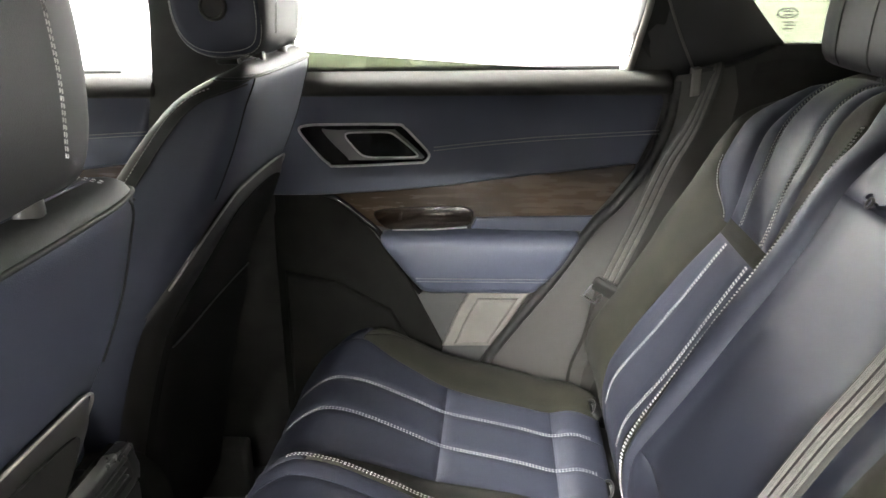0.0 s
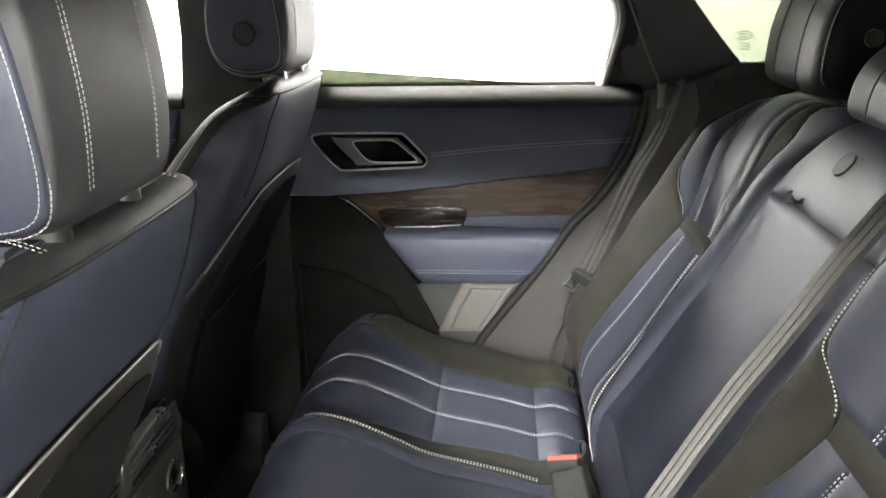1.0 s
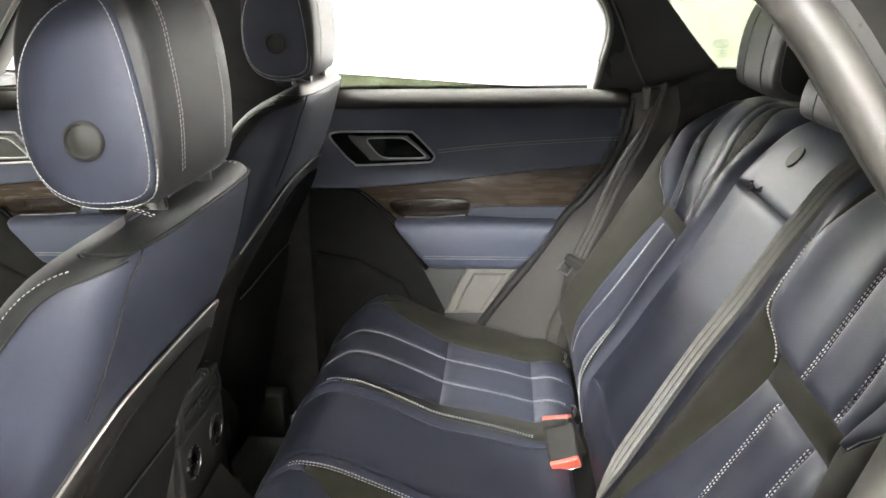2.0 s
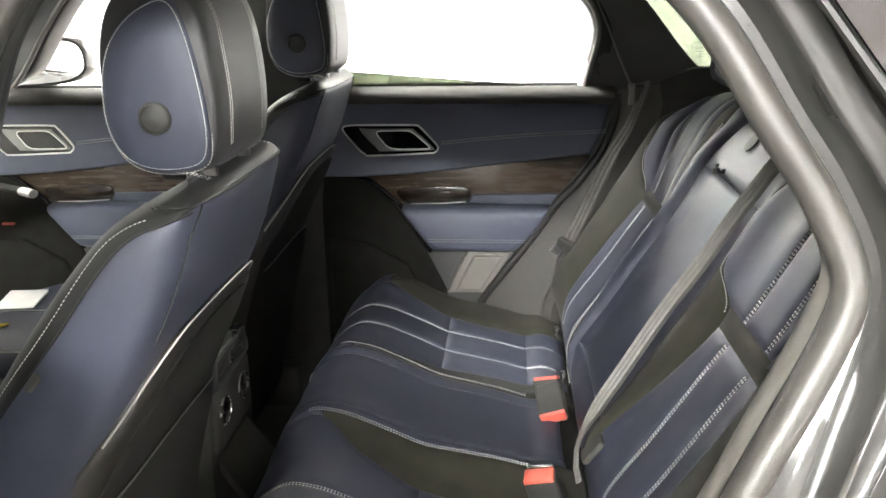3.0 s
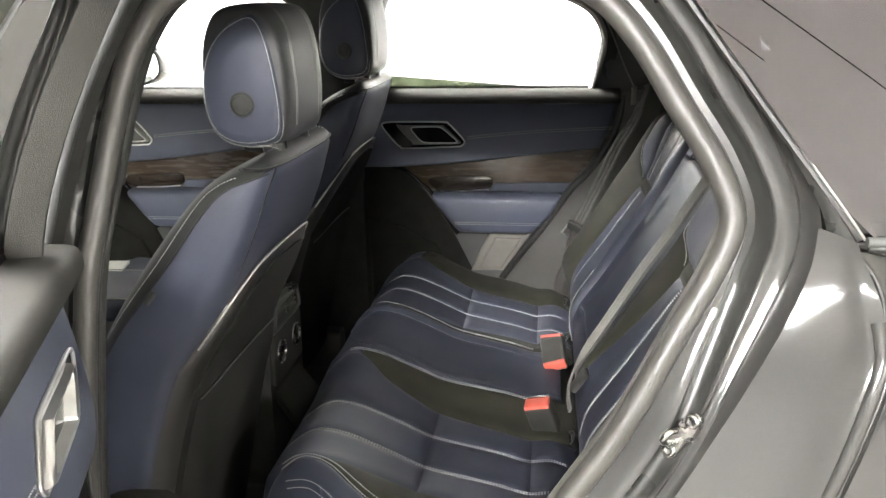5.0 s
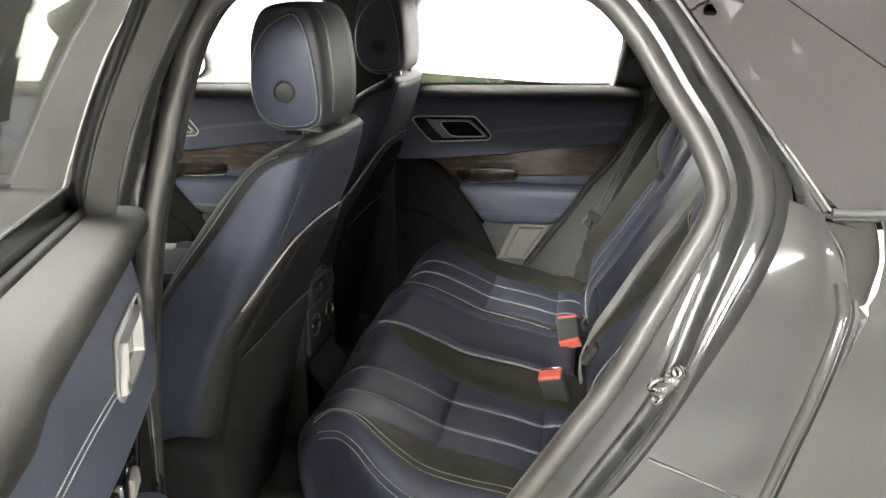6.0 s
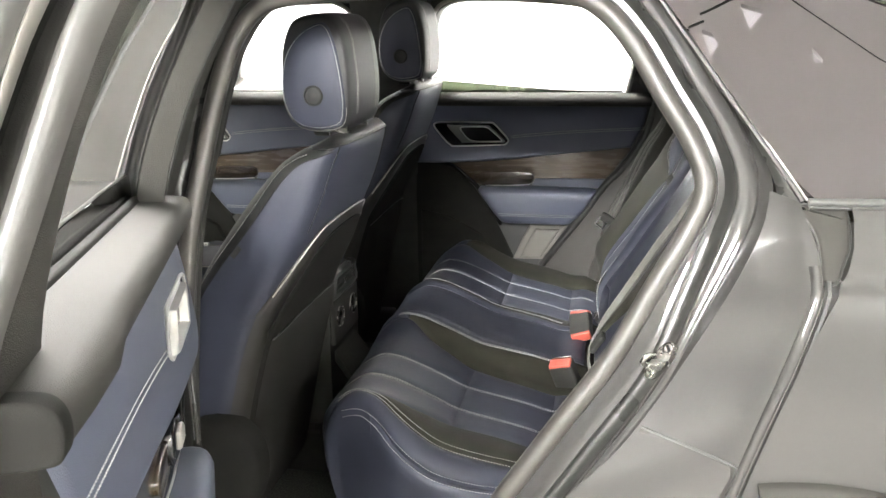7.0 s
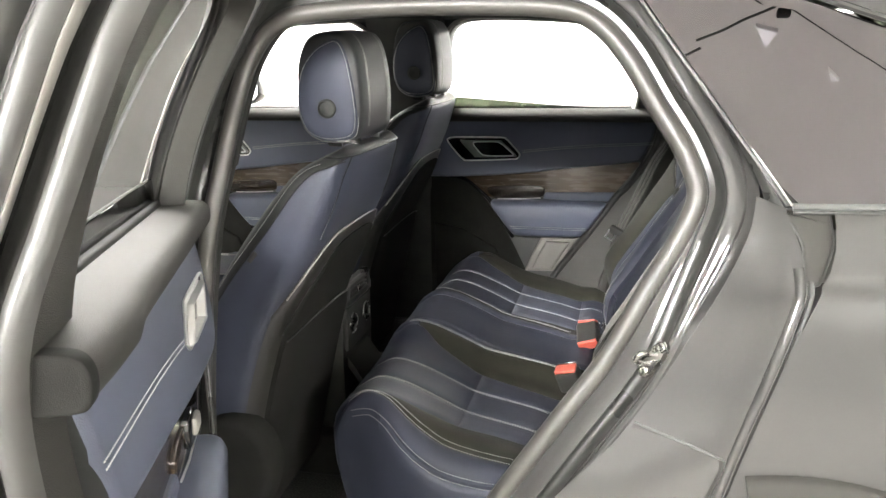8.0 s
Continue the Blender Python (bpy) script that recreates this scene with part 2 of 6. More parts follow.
def pad(surf, flip, va, vb, u0, u1, nu=36, nv=14, groove=0.006, soft=0.007, ends=(1, 1), skirt=0.02, puff=0.0):
    """A stuffed panel on a surface between the seams v = va(u) and v = vb(u), sunk at its seams."""
    fa = va if callable(va) else (lambda u: va)
    fb = vb if callable(vb) else (lambda u: vb)
    us = [u0 + (u1 - u0) * (0.5 - 0.5 * math.cos(math.pi * i / nu)) for i in range(nu + 1)]
    ss = [0.5 - 0.5 * math.cos(math.pi * j / nv) for j in range(nv + 1)]
    grid, low = [], []
    for u in us:
        a, b = fa(u), fb(u)
        w = abs(b - a)
        for s in ss:
            v = a + (b - a) * s
            p, n = surf(u, v), normal_of(surf, u, v) * flip
            near = min(s * w, (1 - s) * w)
            if ends[0]:
                near = min(near, u - u0)
            if ends[1]:
                near = min(near, u1 - u)
            off = -groove * math.exp(-(near / soft) ** 1.3) + puff * math.sin(math.pi * s)
            off += 0.0012 * noise.noise(p * 18)
            grid.append(p + n * off)
            low.append(p - n * skirt)
    m = len(ss)
    faces = grid_faces(len(us), m)
    rim = [j for j in range(m)] + [i * m + m - 1 for i in range(1, len(us))] + [(len(us) - 1) * m + j for j in range(m - 2, -1, -1)] + [i * m for i in range(len(us) - 2, 0, -1)]
    k = len(grid)
    verts = grid + [low[i] for i in rim]
    for q in range(len(rim)):
        r = (q + 1) % len(rim)
        faces.append((rim[q], rim[r], k + r, k + q))
    return verts, faces


def seam(surf, flip, pts, lift=0.0005, steps=8):
    """Points and normals along a seam given in surface coordinates."""
    path = smooth_path([(u, v, 0) for u, v in pts], steps)
    return [surf(p.x, p.y) + normal_of(surf, p.x, p.y) * flip * lift for p in path], [normal_of(surf, p.x, p.y) * flip for p in path]


def curve_of(points):
    """A function through (x, y) pairs, smooth between them."""
    xs, ys = [p[0] for p in points], [p[1] for p in points]

    def f(x):
        if x <= xs[0]:
            return ys[0]
        if x >= xs[-1]:
            return ys[-1]
        i = max(k for k in range(len(xs)) if xs[k] <= x)
        i = min(i, len(xs) - 2)
        h = xs[i + 1] - xs[i]
        t = (x - xs[i]) / h

        def slope(k):
            if k == 0 or k == len(xs) - 1:
                j = 0 if k == 0 else k - 1
                return (ys[j + 1] - ys[j]) / (xs[j + 1] - xs[j])
            return (ys[k + 1] - ys[k - 1]) / (xs[k + 1] - xs[k - 1])
        a, b = slope(i) * h, slope(i + 1) * h
        return ys[i] * (2 * t ** 3 - 3 * t * t + 1) + a * (t ** 3 - 2 * t * t + t) + ys[i + 1] * (3 * t * t - 2 * t ** 3) + b * (t ** 3 - t * t)
    return f


def smoothstep(a, b, x):
    t = min(1.0, max(0.0, (x - a) / (b - a)))
    return t * t * (3 - 2 * t)


def inset(pts, k):
    """An outline moved inwards by k, with mitred corners."""
    n = len(pts)
    area = sum(pts[i - 1][0] * pts[i][1] - pts[i][0] * pts[i - 1][1] for i in range(n))
    side = 1 if area > 0 else -1
    res = []
    for i in range(n):
        a, b, c = Vector(pts[i - 1]), Vector(pts[i]), Vector(pts[(i + 1) % n])
        u, w = (b - a).normalized(), (c - b).normalized()
        m = (Vector((-u.y, u.x)) + Vector((-w.y, w.x))) * side
        m = m.normalized() if m.length > 1e-6 else Vector((-u.y, u.x)) * side
        cosine = max(0.5, m.dot(Vector((-u.y, u.x)) * side))
        res.append(b + m * k / cosine)
    return res


def prism(outline, y0, y1, bevel=0.0):
    """A plate from an outline of (x, z), from y0 to y1, with its y1 rim eased by bevel."""
    s = 1 if y1 > y0 else -1
    loops = [[(p[0], y0, p[1]) for p in outline], [(p[0], y1 - s * bevel, p[1]) for p in outline]]
    if bevel:
        loops.append([(p.x, y1 - s * bevel * 0.3, p.y) for p in inset(outline, bevel * 0.3)])
        loops.append([(p.x, y1, p.y) for p in inset(outline, bevel)])
    return loft(loops)


# ---- the hall ----
v, f = box(-9, 9, -13, 7, -0.2, 0.0, 0)
structure("ground", v, f, CONCRETE, "grey polished concrete hall floor")
for name, b in (("wall_north", (-9, 9, 5.0, 5.2, 0, 3.6)), ("wall_south", (-9, 9, -11.2, -11.0, 2.0, 3.6)), ("wall_east", (7, 7.2, -11, 5, 0, 3.6)), ("wall_west", (-7.2, -7, -11, 5, 0, 3.6))):
    v, f = box(*b, 0)
    structure(name, v, f, WALL, "plain white painted hall wall")
v, f = box(-9, 9, -11.2, -10.98, 0, 2.0, 0)
structure("wall_south_dado", v, f, DADO, "dark grey painted lower wall band")
v, f = box(-9, 9, -13, 7, 3.6, 3.8, 0)
structure("ceiling", v, f, WALL, "plain white hall ceiling")
# Added board, never in view: blocks direct light from the north lamps.
v, f = box(-8.9, 8.9, 4.10, 4.15, 2.9, 3.6, 0)
structure("lamp_screen", v, f, WALL, "unseen white board added to keep the wall lamps off the car")
# added panel, set to shine through the roof glass onto the backrest
lamp = thing("ceiling_light", (-0.8, 1.2, 3.6), "long white ceiling light panel in a thin frame, added out of view", "light", "hall ceiling lights")
v, f = box(-0.98, -0.62, -0.2, 2.6, 3.50, 3.6, 0.01)
mesh_part("frame", v, f, CHROME, lamp, smooth=False)
v, f = box(-0.94, -0.66, -0.15, 2.55, 3.492, 3.499, 0)
mesh_part("diffuser", v, f, PANEL_LIGHT, lamp, smooth=False)
# hidden row added to overexpose the north wall behind the far windows
for x in (-3.2, 0.3, 3.8):
    for y in (4.6,):
        copy_thing(lamp, pose(x, y, 3.6, rz=90))
# panels added out of view to light the open side of the car
for x, y in ((-0.4, -5.3), (-0.4, -6.5)):
    copy_thing(lamp, pose(x, y, 3.6, rz=90))
copy_thing(lamp, pose(6.5, -6.8, 3.6))

track = thing("ceiling_cable", (2.0, -4.4, 3.6), "thin dark cable with a bracket under the ceiling", "cable")
v, f = tube([(1.55, -3.93, 3.57), (2.2, -4.55, 3.57), (3.4, -5.68, 3.57), (6.95, -9.07, 3.57)], 0.0045, 8)
mesh_part("cable", v, f, BLACK, track)
v, f = tube(smooth_path([(1.32, -4.86, 3.55), (1.40, -4.75, 3.55), (1.47, -4.67, 3.55), (1.58, -4.56, 3.55), (1.69, -4.41, 3.55), (1.81, -4.28, 3.55), (1.92, -4.14, 3.55)]), 0.009, 8)
mesh_part("conduit", v, f, CHARCOAL, track)
v, f = box(1.88, 1.96, -4.40, -4.34, 3.55, 3.6, 0.01)
mesh_part("bracket", v, f, BLACK, track)

def ceiling_spot(corners):
    """A small flat triangular light on the ceiling."""
    c = sum((Vector((x, y, 3.6)) for x, y in corners), Vector()) / 3
    spot = thing("ceiling_spot", c, "small pale triangular light on the ceiling", "light", "ceiling spots")
    base = [Vector((x, y, 3.6)) for x, y in corners]
    v, f = loft([[p + (p - c) * 0.08 for p in base], [p + (p - c) * 0.08 + Vector((0, 0, -0.03)) for p in base]])
    mesh_part("housing", v, f, WALL, spot, smooth=False)
    v, f = loft([[p + Vector((0, 0, -0.031)) for p in base], [p + Vector((0, 0, -0.036)) for p in base]])
    mesh_part("diffuser", v, f, SPOT_LIGHT, spot, smooth=False)


ceiling_spot(((1.80, -4.55), (1.95, -4.62), (1.93, -4.83)))
ceiling_spot(((2.46, -5.17), (2.59, -5.34), (2.53, -5.34)))

# ---- the car's floor, roof and far shell ----
v, f = box(-1.5, 1.6, -0.70, 0.90, 0.28, 0.34, 0.01)
structure("floor", v, f, CARPET, "black carpeted car floor")
v, f = loft([[(x, CY - k * w, z) for w, z in ((1, 0.34), (0.8, 0.40), (0.4, 0.43), (-0.4, 0.43), (-0.8, 0.40), (-1, 0.34))] for x, k in ((-1.5, 0.16), (0.02, 0.16))])
structure("floor_tunnel", v, f, CARPET, "black carpeted centre tunnel", True)
def roof_line(x, d):
    drop = curve_of([(-1.3, 0.06), (-0.6, 0.0), (0.2, 0.0), (0.9, 0.03), (1.5, 0.09)])(x)
    return 1.545 + 0.05 * (1 - (d / 0.62) ** 2) - drop


def roof_part(x0, x1, d0, d1, thick):
    rows = []
    for i in range(6):
        x = x0 + (x1 - x0) * i / 5
        row = [(x, CY + d, roof_line(x, d)) for d in [d0 + (d1 - d0) * k / 10 for k in range(11)]]
        rows.append(row + [(p[0], p[1], p[2] + thick) for p in reversed(row)])
    return loft(rows)


for name, ext in (("roof", (-1.0, -0.04, -0.62, 0.62)), ("roof_rear", (0.36, 1.5, -0.62, 0.62)), ("roof_side_far", (-0.04, 0.36, 0.56, 0.62)), ("roof_side_near", (-0.04, 0.36, -0.62, -0.40))):
    v, f = roof_part(*ext, 0.035)
    structure(name, v, f, HEADLINER, "black cloth headliner under the roof", True)
# Unseen glazed opening, added so ceiling light reaches the rear bench.
v, f = roof_part(-0.04, 0.36, -0.40, 0.56, 0.005)
structure("roof_light_panel", v, f, ROOF_GLASS, "tinted roof glass, added to let light onto the rear bench", True)
for name, y, lab in (("roof_rail_far", CY + 0.655, "black roof rail over the far doors"), ):
    v, f = tube(smooth_path([(-1.2, y + 0.02, 1.40), (-0.9, y, 1.50), (-0.3, y - 0.01, 1.535), (0.3, y - 0.01, 1.53), (0.75, y, 1.50), (1.3, y + 0.02, 1.42)]), 0.045, 12)
    structure(name, v, f, HEADLINER, lab, True)


# ---- doors ----
def far_door(shift):
    return lambda p: Vector((p[0] + shift, 0.79 - p[1], p[2]))


SWING = Vector((math.cos(radians(66)), -math.sin(radians(66)), 0))
INWARD = Vector((math.sin(radians(66)), math.cos(radians(66)), 0))


def open_door(p):
    """The near rear door, swung out on its hinges, which lift its rear end a little."""
    return Vector((0.049, -1.058, -0.003)) + SWING * (p[0] - 0.226) + INWARD * p[1] + Vector((0, 0, p[2] + 0.064 * (p[0] - 0.1)))


def holed_plate(outer, hole, t0, t1, bevel):
    """A plate in (x, z) between t0 and t1 with an opening through it."""
    bm = bmesh.new()

    def ring(pts, t):
        return [bm.verts.new((p[0], t, p[1])) for p in pts]

    def wall(a, b):
        for i in range(len(a)):
            bm.faces.new((a[i], a[(i + 1) % len(a)], b[(i + 1) % len(a)], b[i]))

    a, b = ring(outer, t0), ring(outer, t1 - bevel)
    c = ring(inset(outer, bevel * 0.3), t1 - bevel * 0.3)
    d = ring(inset(outer, bevel), t1)
    wall(a, b), wall(b, c), wall(c, d)
    h, hb = ring(hole, t1), ring(hole, t0)
    wall(h, hb)
    edges = [bm.edges.get((r[i], r[(i + 1) % len(r)])) or bm.edges.new((r[i], r[(i + 1) % len(r)])) for r in (d, h) for i in range(len(r))]
    bmesh.ops.triangle_fill(bm, edges=edges, use_beauty=True)
    bm.verts.index_update()
    out = [v.co.copy() for v in bm.verts], [tuple(v.index for v in g.verts) for g in bm.faces]
    bm.free()
    return out


def outline(points, steps=4, closed=True):
    return [(p.x, p.y) for p in smooth_path([(a, b, 0) for a, b in points], steps, closed)]


REAR_WINDOW = [(-0.03, 1.195), (-0.028, 1.30), (-0.022, 1.40), (-0.004, 1.455), (0.035, 1.482), (0.10, 1.488), (0.24, 1.484), (0.37, 1.474), (0.46, 1.458), (0.53, 1.435), (0.575, 1.40), (0.599, 1.345), (0.588, 1.27), (0.574, 1.195)]
FRONT_WINDOW = [(-0.92, 1.195), (-0.86, 1.25), (-0.77, 1.35), (-0.69, 1.43), (-0.613, 1.47), (-0.50, 1.497), (-0.40, 1.50), (-0.335, 1.485), (-0.285, 1.45), (-0.262, 1.40), (-0.268, 1.30), (-0.28, 1.195)]
HANDLE_OUT = [(-0.029, 1.109), (-0.010, 1.114), (0.026, 1.115), (0.150, 1.115), (0.168, 1.110), (0.185, 1.095), (0.213, 1.066), (0.215, 1.056), (0.207, 1.048), (0.190, 1.046), (0.046, 1.040), (0.028, 1.044), (0.010, 1.058), (-0.024, 1.095)]
HANDLE_IN = [(0.012, 1.104), (0.040, 1.105), (0.140, 1.106), (0.158, 1.100), (0.204, 1.060), (0.203, 1.054), (0.192, 1.052), (0.075, 1.050), (0.060, 1.056)]


def lean(z):
    return max(0.0, z - 1.2) * 0.33


def frame_ring(window, width, t_in, t_out):
    """The frame round a window opening, leaning in with the glass."""
    pts = outline(window, 3)
    n = len(pts)
    mid = sum((Vector(p) for p in pts), Vector((0, 0))) / n
    loops = []
    for k in range(n + 1):
        i = k % n
        a, b, c = Vector(pts[i - 1]), Vector(pts[i]), Vector(pts[(i + 1) % n])
        t = (c - a).normalized()
        q = Vector((t.y, -t.x))
        if q.dot(b - mid) < 0:
            q = -q
        z = b.y
        e = b + q * width
        sec = [(0.0, t_out), (0.0, t_in - 0.004), (0.004, t_in), (0.018, t_in), (0.022, t_in - 0.004), (0.058, t_in - 0.006), (width, t_in - 0.014), (width, t_out)]
        loops.append([(b.x + q.x * w, t + lean(z), z + q.y * w) for w, t in sec])
    return loft(loops, False)


NEAR_WINDOW = [(-0.03, 1.195), (-0.028, 1.30), (-0.022, 1.40), (-0.004, 1.455), (0.035, 1.482), (0.10, 1.488), (0.24, 1.484), (0.37, 1.478), (0.46, 1.468), (0.54, 1.460), (0.590, 1.435), (0.614, 1.39), (0.618, 1.345), (0.606, 1.27), (0.598, 1.195)]
# the frame's section: distance from the opening, depth behind its inner face
FRAME_FACE = [(0.0, -0.050), (0.0, -0.003), (0.003, 0.0), (0.020, 0.0), (0.048, -0.001), (0.053, -0.002)]
FRAME_STEPS = [(0.053, -0.002), (0.058, -0.005), (0.062, -0.009), (0.064, -0.014), (0.0635, -0.018), (0.060, -0.021)]
FRAME_GROOVE = [(0.060, -0.021), (0.054, -0.024), (0.050, -0.028), (0.050, -0.034), (0.056, -0.0355)]
FRAME_LIP = [(0.056, -0.0355), (0.066, -0.036), (0.0675, -0.0375), (0.066, -0.039)]
FRAME_SEAL = [(0.066, -0.039), (0.071, -0.042), (0.075, -0.047), (0.0755, -0.052), (0.073, -0.056), (0.068, -0.058), (0.068, -0.061), (0.073, -0.064), (0.080, -0.066), (0.083, -0.071), (0.081, -0.077), (0.074, -0.080), (0.0, -0.080)]


NEAR_EDGE = [(0.592, 1.150), (0.577, 1.095), (0.550, 1.035), (0.505, 0.975), (0.450, 0.912), (0.375, 0.805), (0.300, 0.70)]


def open_frame(section):
    """One strip of the open door's window frame, slimmer at its front post and running on down the door's rear edge."""
    pts = outline([(-0.034, 1.07), (-0.032, 1.13)] + NEAR_WINDOW + NEAR_EDGE, 4, False)
    n = len(pts)
    centre = Vector((0.29, 1.34))
    rows = []
    for i in range(n):
        a, b, c = Vector(pts[max(i - 1, 0)]), Vector(pts[i]), Vector(pts[min(i + 1, n - 1)])
        t = (c - a).normalized()
        q = Vector((t.y, -t.x))
        if (q.x < 0) if b.y < 1.2 and b.x > 0.25 else (q.dot(b - centre) < 0):
            q = -q
        slim = 0.35 + 0.65 * smoothstep(0.0, 0.30, b.x)
        at_rear = smoothstep(0.45, 0.58, b.x) if b.y > 1.19 else 1.0 * (b.x > 0.2)
        face = 0.053 * (1.0 + at_rear * (0.9 - 1.5 * smoothstep(1.2, 1.40, b.y)))
        step = 1.0 + 0.25 * at_rear
        h = b.y - 1.198
        u = (h + math.sqrt(h * h + 0.0016)) / 2
        for w, d in section:
            w = (face * w / 0.053 if w <= 0.053 else face + (w - 0.053) * step) * slim
            rows.append((b.x + q.x * w, -0.008 + 0.25 * u + 0.75 * u * u + d * (0.55 + 0.45 * min(1.0, slim)), b.y + q.y * w))
    return rows, grid_faces(n, len(section))


REAR_EDGE = [(0.581, 1.197), (0.597, 1.27), (0.608, 1.345), (0.583, 1.406), (0.535, 1.443), (0.462, 1.467), (0.37, 1.483), (0.24, 1.493), (0.10, 1.497), (0.033, 1.491), (-0.010, 1.462), (-0.031, 1.402), (-0.037, 1.30), (-0.039, 1.20)]
FRONT_EDGE = [(-0.925, 1.205), (-0.868, 1.258), (-0.778, 1.358), (-0.696, 1.438), (-0.617, 1.479), (-0.50, 1.506), (-0.40, 1.509), (-0.330, 1.493), (-0.278, 1.455), (-0.253, 1.40), (-0.259, 1.30), (-0.271, 1.20)]


def build_door(name, place, window, shift, front, label, skin):
    """A door with its trim: place() turns (along, inward, up) into the world."""
    d = thing(name, place((0.2 + shift, -0.05, 0.45)), label, "car door", "", "structure")


    def put(part_name, geo, mat, parent=d, text="", smooth=True, move=0.0, tilt=0.0):
        return mesh_part(part_name, [place((p[0] + move, p[1] + tilt * (1.08 - p[2]), p[2])) for p in geo[0]], geo[1], mat, parent, text, smooth)
    lo = -0.31 if front else -0.10
    body_line = [(lo, 0.42), (0.20, 0.42), (0.27, 0.53), (0.335, 0.65), (0.455, 0.805), (0.53, 0.915), (0.63, 1.04), (0.672, 1.165), (0.66, 1.19), (lo, 1.19)]
    if front:
        body_line = [(-0.55, 0.42), (0.60, 0.42), (0.66, 0.8), (0.66, 1.19), (-0.55, 1.19)]
        lo = -0.55
    end = 0.685 if skin else 0.66
    put("inner_panel", prism(body_line, -0.05, -0.010, 0.004), BLACK if skin else CHARCOAL, text="dark plastic inner panel", smooth=False)
    if skin:
        put("outer_skin", prism(body_line, -0.05, -0.17, 0.03), PAINT, text="dark grey painted outer skin")
    # belt-line cap
    sec = [(p.x, p.y) for p in smooth_path([(-0.030, 1.166, 0), (0.000, 1.167, 0), (0.010, 1.172, 0), (0.011, 1.182, 0), (0.004, 1.194, 0), (-0.012, 1.203, 0), (-0.035, 1.207, 0), (-0.058, 1.205, 0), (-0.066, 1.198, 0), (-0.068, 1.17, 0)], 4, True)]
    if skin:
        sec = [(p.x, p.y) for p in smooth_path([(-0.030, 1.166, 0), (-0.002, 1.166, 0), (0.008, 1.169, 0), (0.0115, 1.180, 0), (0.0105, 1.193, 0), (0.004, 1.202, 0), (-0.010, 1.2055, 0), (-0.035, 1.207, 0), (-0.058, 1.205, 0), (-0.066, 1.198, 0), (-0.068, 1.17, 0)], 4, True)]
    xs = [lo, lo + 0.004] + [lo + (end - lo) * k / 12 for k in range(1, 12)] + [end - 0.004, end]
    loops = []
    for i, x in enumerate(xs):
        k = 0.75 if i in (0, len(xs) - 1) else 1.0
        wide = 0.016 + 0.009 * math.exp(-((x - 0.58) / 0.05) ** 2) if skin else 0.0
        loops.append([(x, -0.025 + (t + 0.025) * k + wide * smoothstep(-0.05, 0.0, t), 1.187 + (z - 1.187) * k) for t, z in sec])
    put("belt_cap", loft(loops), CAP, text="soft charcoal cap along the window line")
    # upper pad with the opening for the handle
    low = [(lo, 0.985), (0.0, 0.985), (0.142, 0.993), (0.264, 1.004), (0.385, 1.019), (0.503, 1.031), (0.60, 1.042)]
    if skin:
        low = [(-0.082, 1.10), (-0.080, 1.055), (-0.066, 1.015), (-0.035, 0.993)] + low[1:]
    pad_line = low + ([(0.622, 1.10), (0.638, 1.174)] if skin else [(0.632, 1.10), (0.655, 1.174)]) + [ (0.4, 1.176), (0.2, 1.176), (0.0, 1.176), (-0.076 if skin else lo, 1.176)]
    squat, slope = (0.75, 0.15) if skin else (1.0, 0.28)
    hole = [(a, 1.078 + (b - 1.078) * squat) for a, b in outline(HANDLE_OUT, 3)]
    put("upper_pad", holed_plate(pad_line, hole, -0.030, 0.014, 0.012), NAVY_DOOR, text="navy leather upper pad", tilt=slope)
    # door pull in a recess
    pocket = [hole, [(0.09 + (a - 0.09) * 0.96, 1.078 + (b - 1.078) * 0.93) for a, b in hole]]
    loops = [[(a, 0.013, b) for a, b in pocket[0]], [(a, -0.02, b) for a, b in pocket[1]], [(0.09 + (a - 0.09) * 0.9, -0.034, 1.078 + (b - 1.078) * 0.8) for a, b in pocket[1]]]
    handle = put("handle_recess", loft(loops), GLOSS, text="dark glossy recess of the door pull", tilt=slope)
    put("bezel", tube([(a, 0.016, b) for a, b in hole], 0.0023, 8, True), SATIN, handle, "bright chrome rim", tilt=slope)
    inner = [(a, 1.078 + (b - 1.078) * squat) for a, b in outline(HANDLE_IN, 3)]
    if skin:
        put("lever", prism([(a, 1.078 + (b - 1.078) * squat) for a, b in outline([(0.008, 1.104), (0.038, 1.104), (0.066, 1.076), (0.090, 1.053), (0.064, 1.052), (0.045, 1.064)], 2)], 0.0, 0.013, 0.003), CHROME_DULL, handle, "satin grey lever", tilt=slope)
        put("lever_rim", tube([(a, 0.014, b) for a, b in inner], 0.0026, 8, True), SATIN, handle, "bright rim of the lever", tilt=slope)
        mx, mz = 0.105, 1.078
        rings = [[(mx + (a - mx) * k, t, mz + (b - mz) * k) for a, b in inner] for t, k in ((0.004, 1.0), (0.014, 1.02), (0.021, 1.0), (0.025, 0.93), (0.024, 0.82), (0.012, 0.74))]
        put("lever_blade", ([p for r in rings for p in r], grid_faces(len(rings), len(inner), True)), SATIN, handle, "rounded satin metal pull", tilt=slope)
    else:
        grip = outline([(0.064, 1.0995), (0.100, 1.1005), (0.136, 1.1005), (0.152, 1.095), (0.174, 1.078), (0.193, 1.0615), (0.188, 1.0565), (0.140, 1.0555), (0.104, 1.0560), (0.086, 1.0620), (0.068, 1.0800), (0.058, 1.0930)], 3)
        put("lever", holed_plate(inner, grip, 0.002, 0.0135, 0.0015), DULL_STEEL, handle, "satin grey lever with a finger hole", tilt=slope)
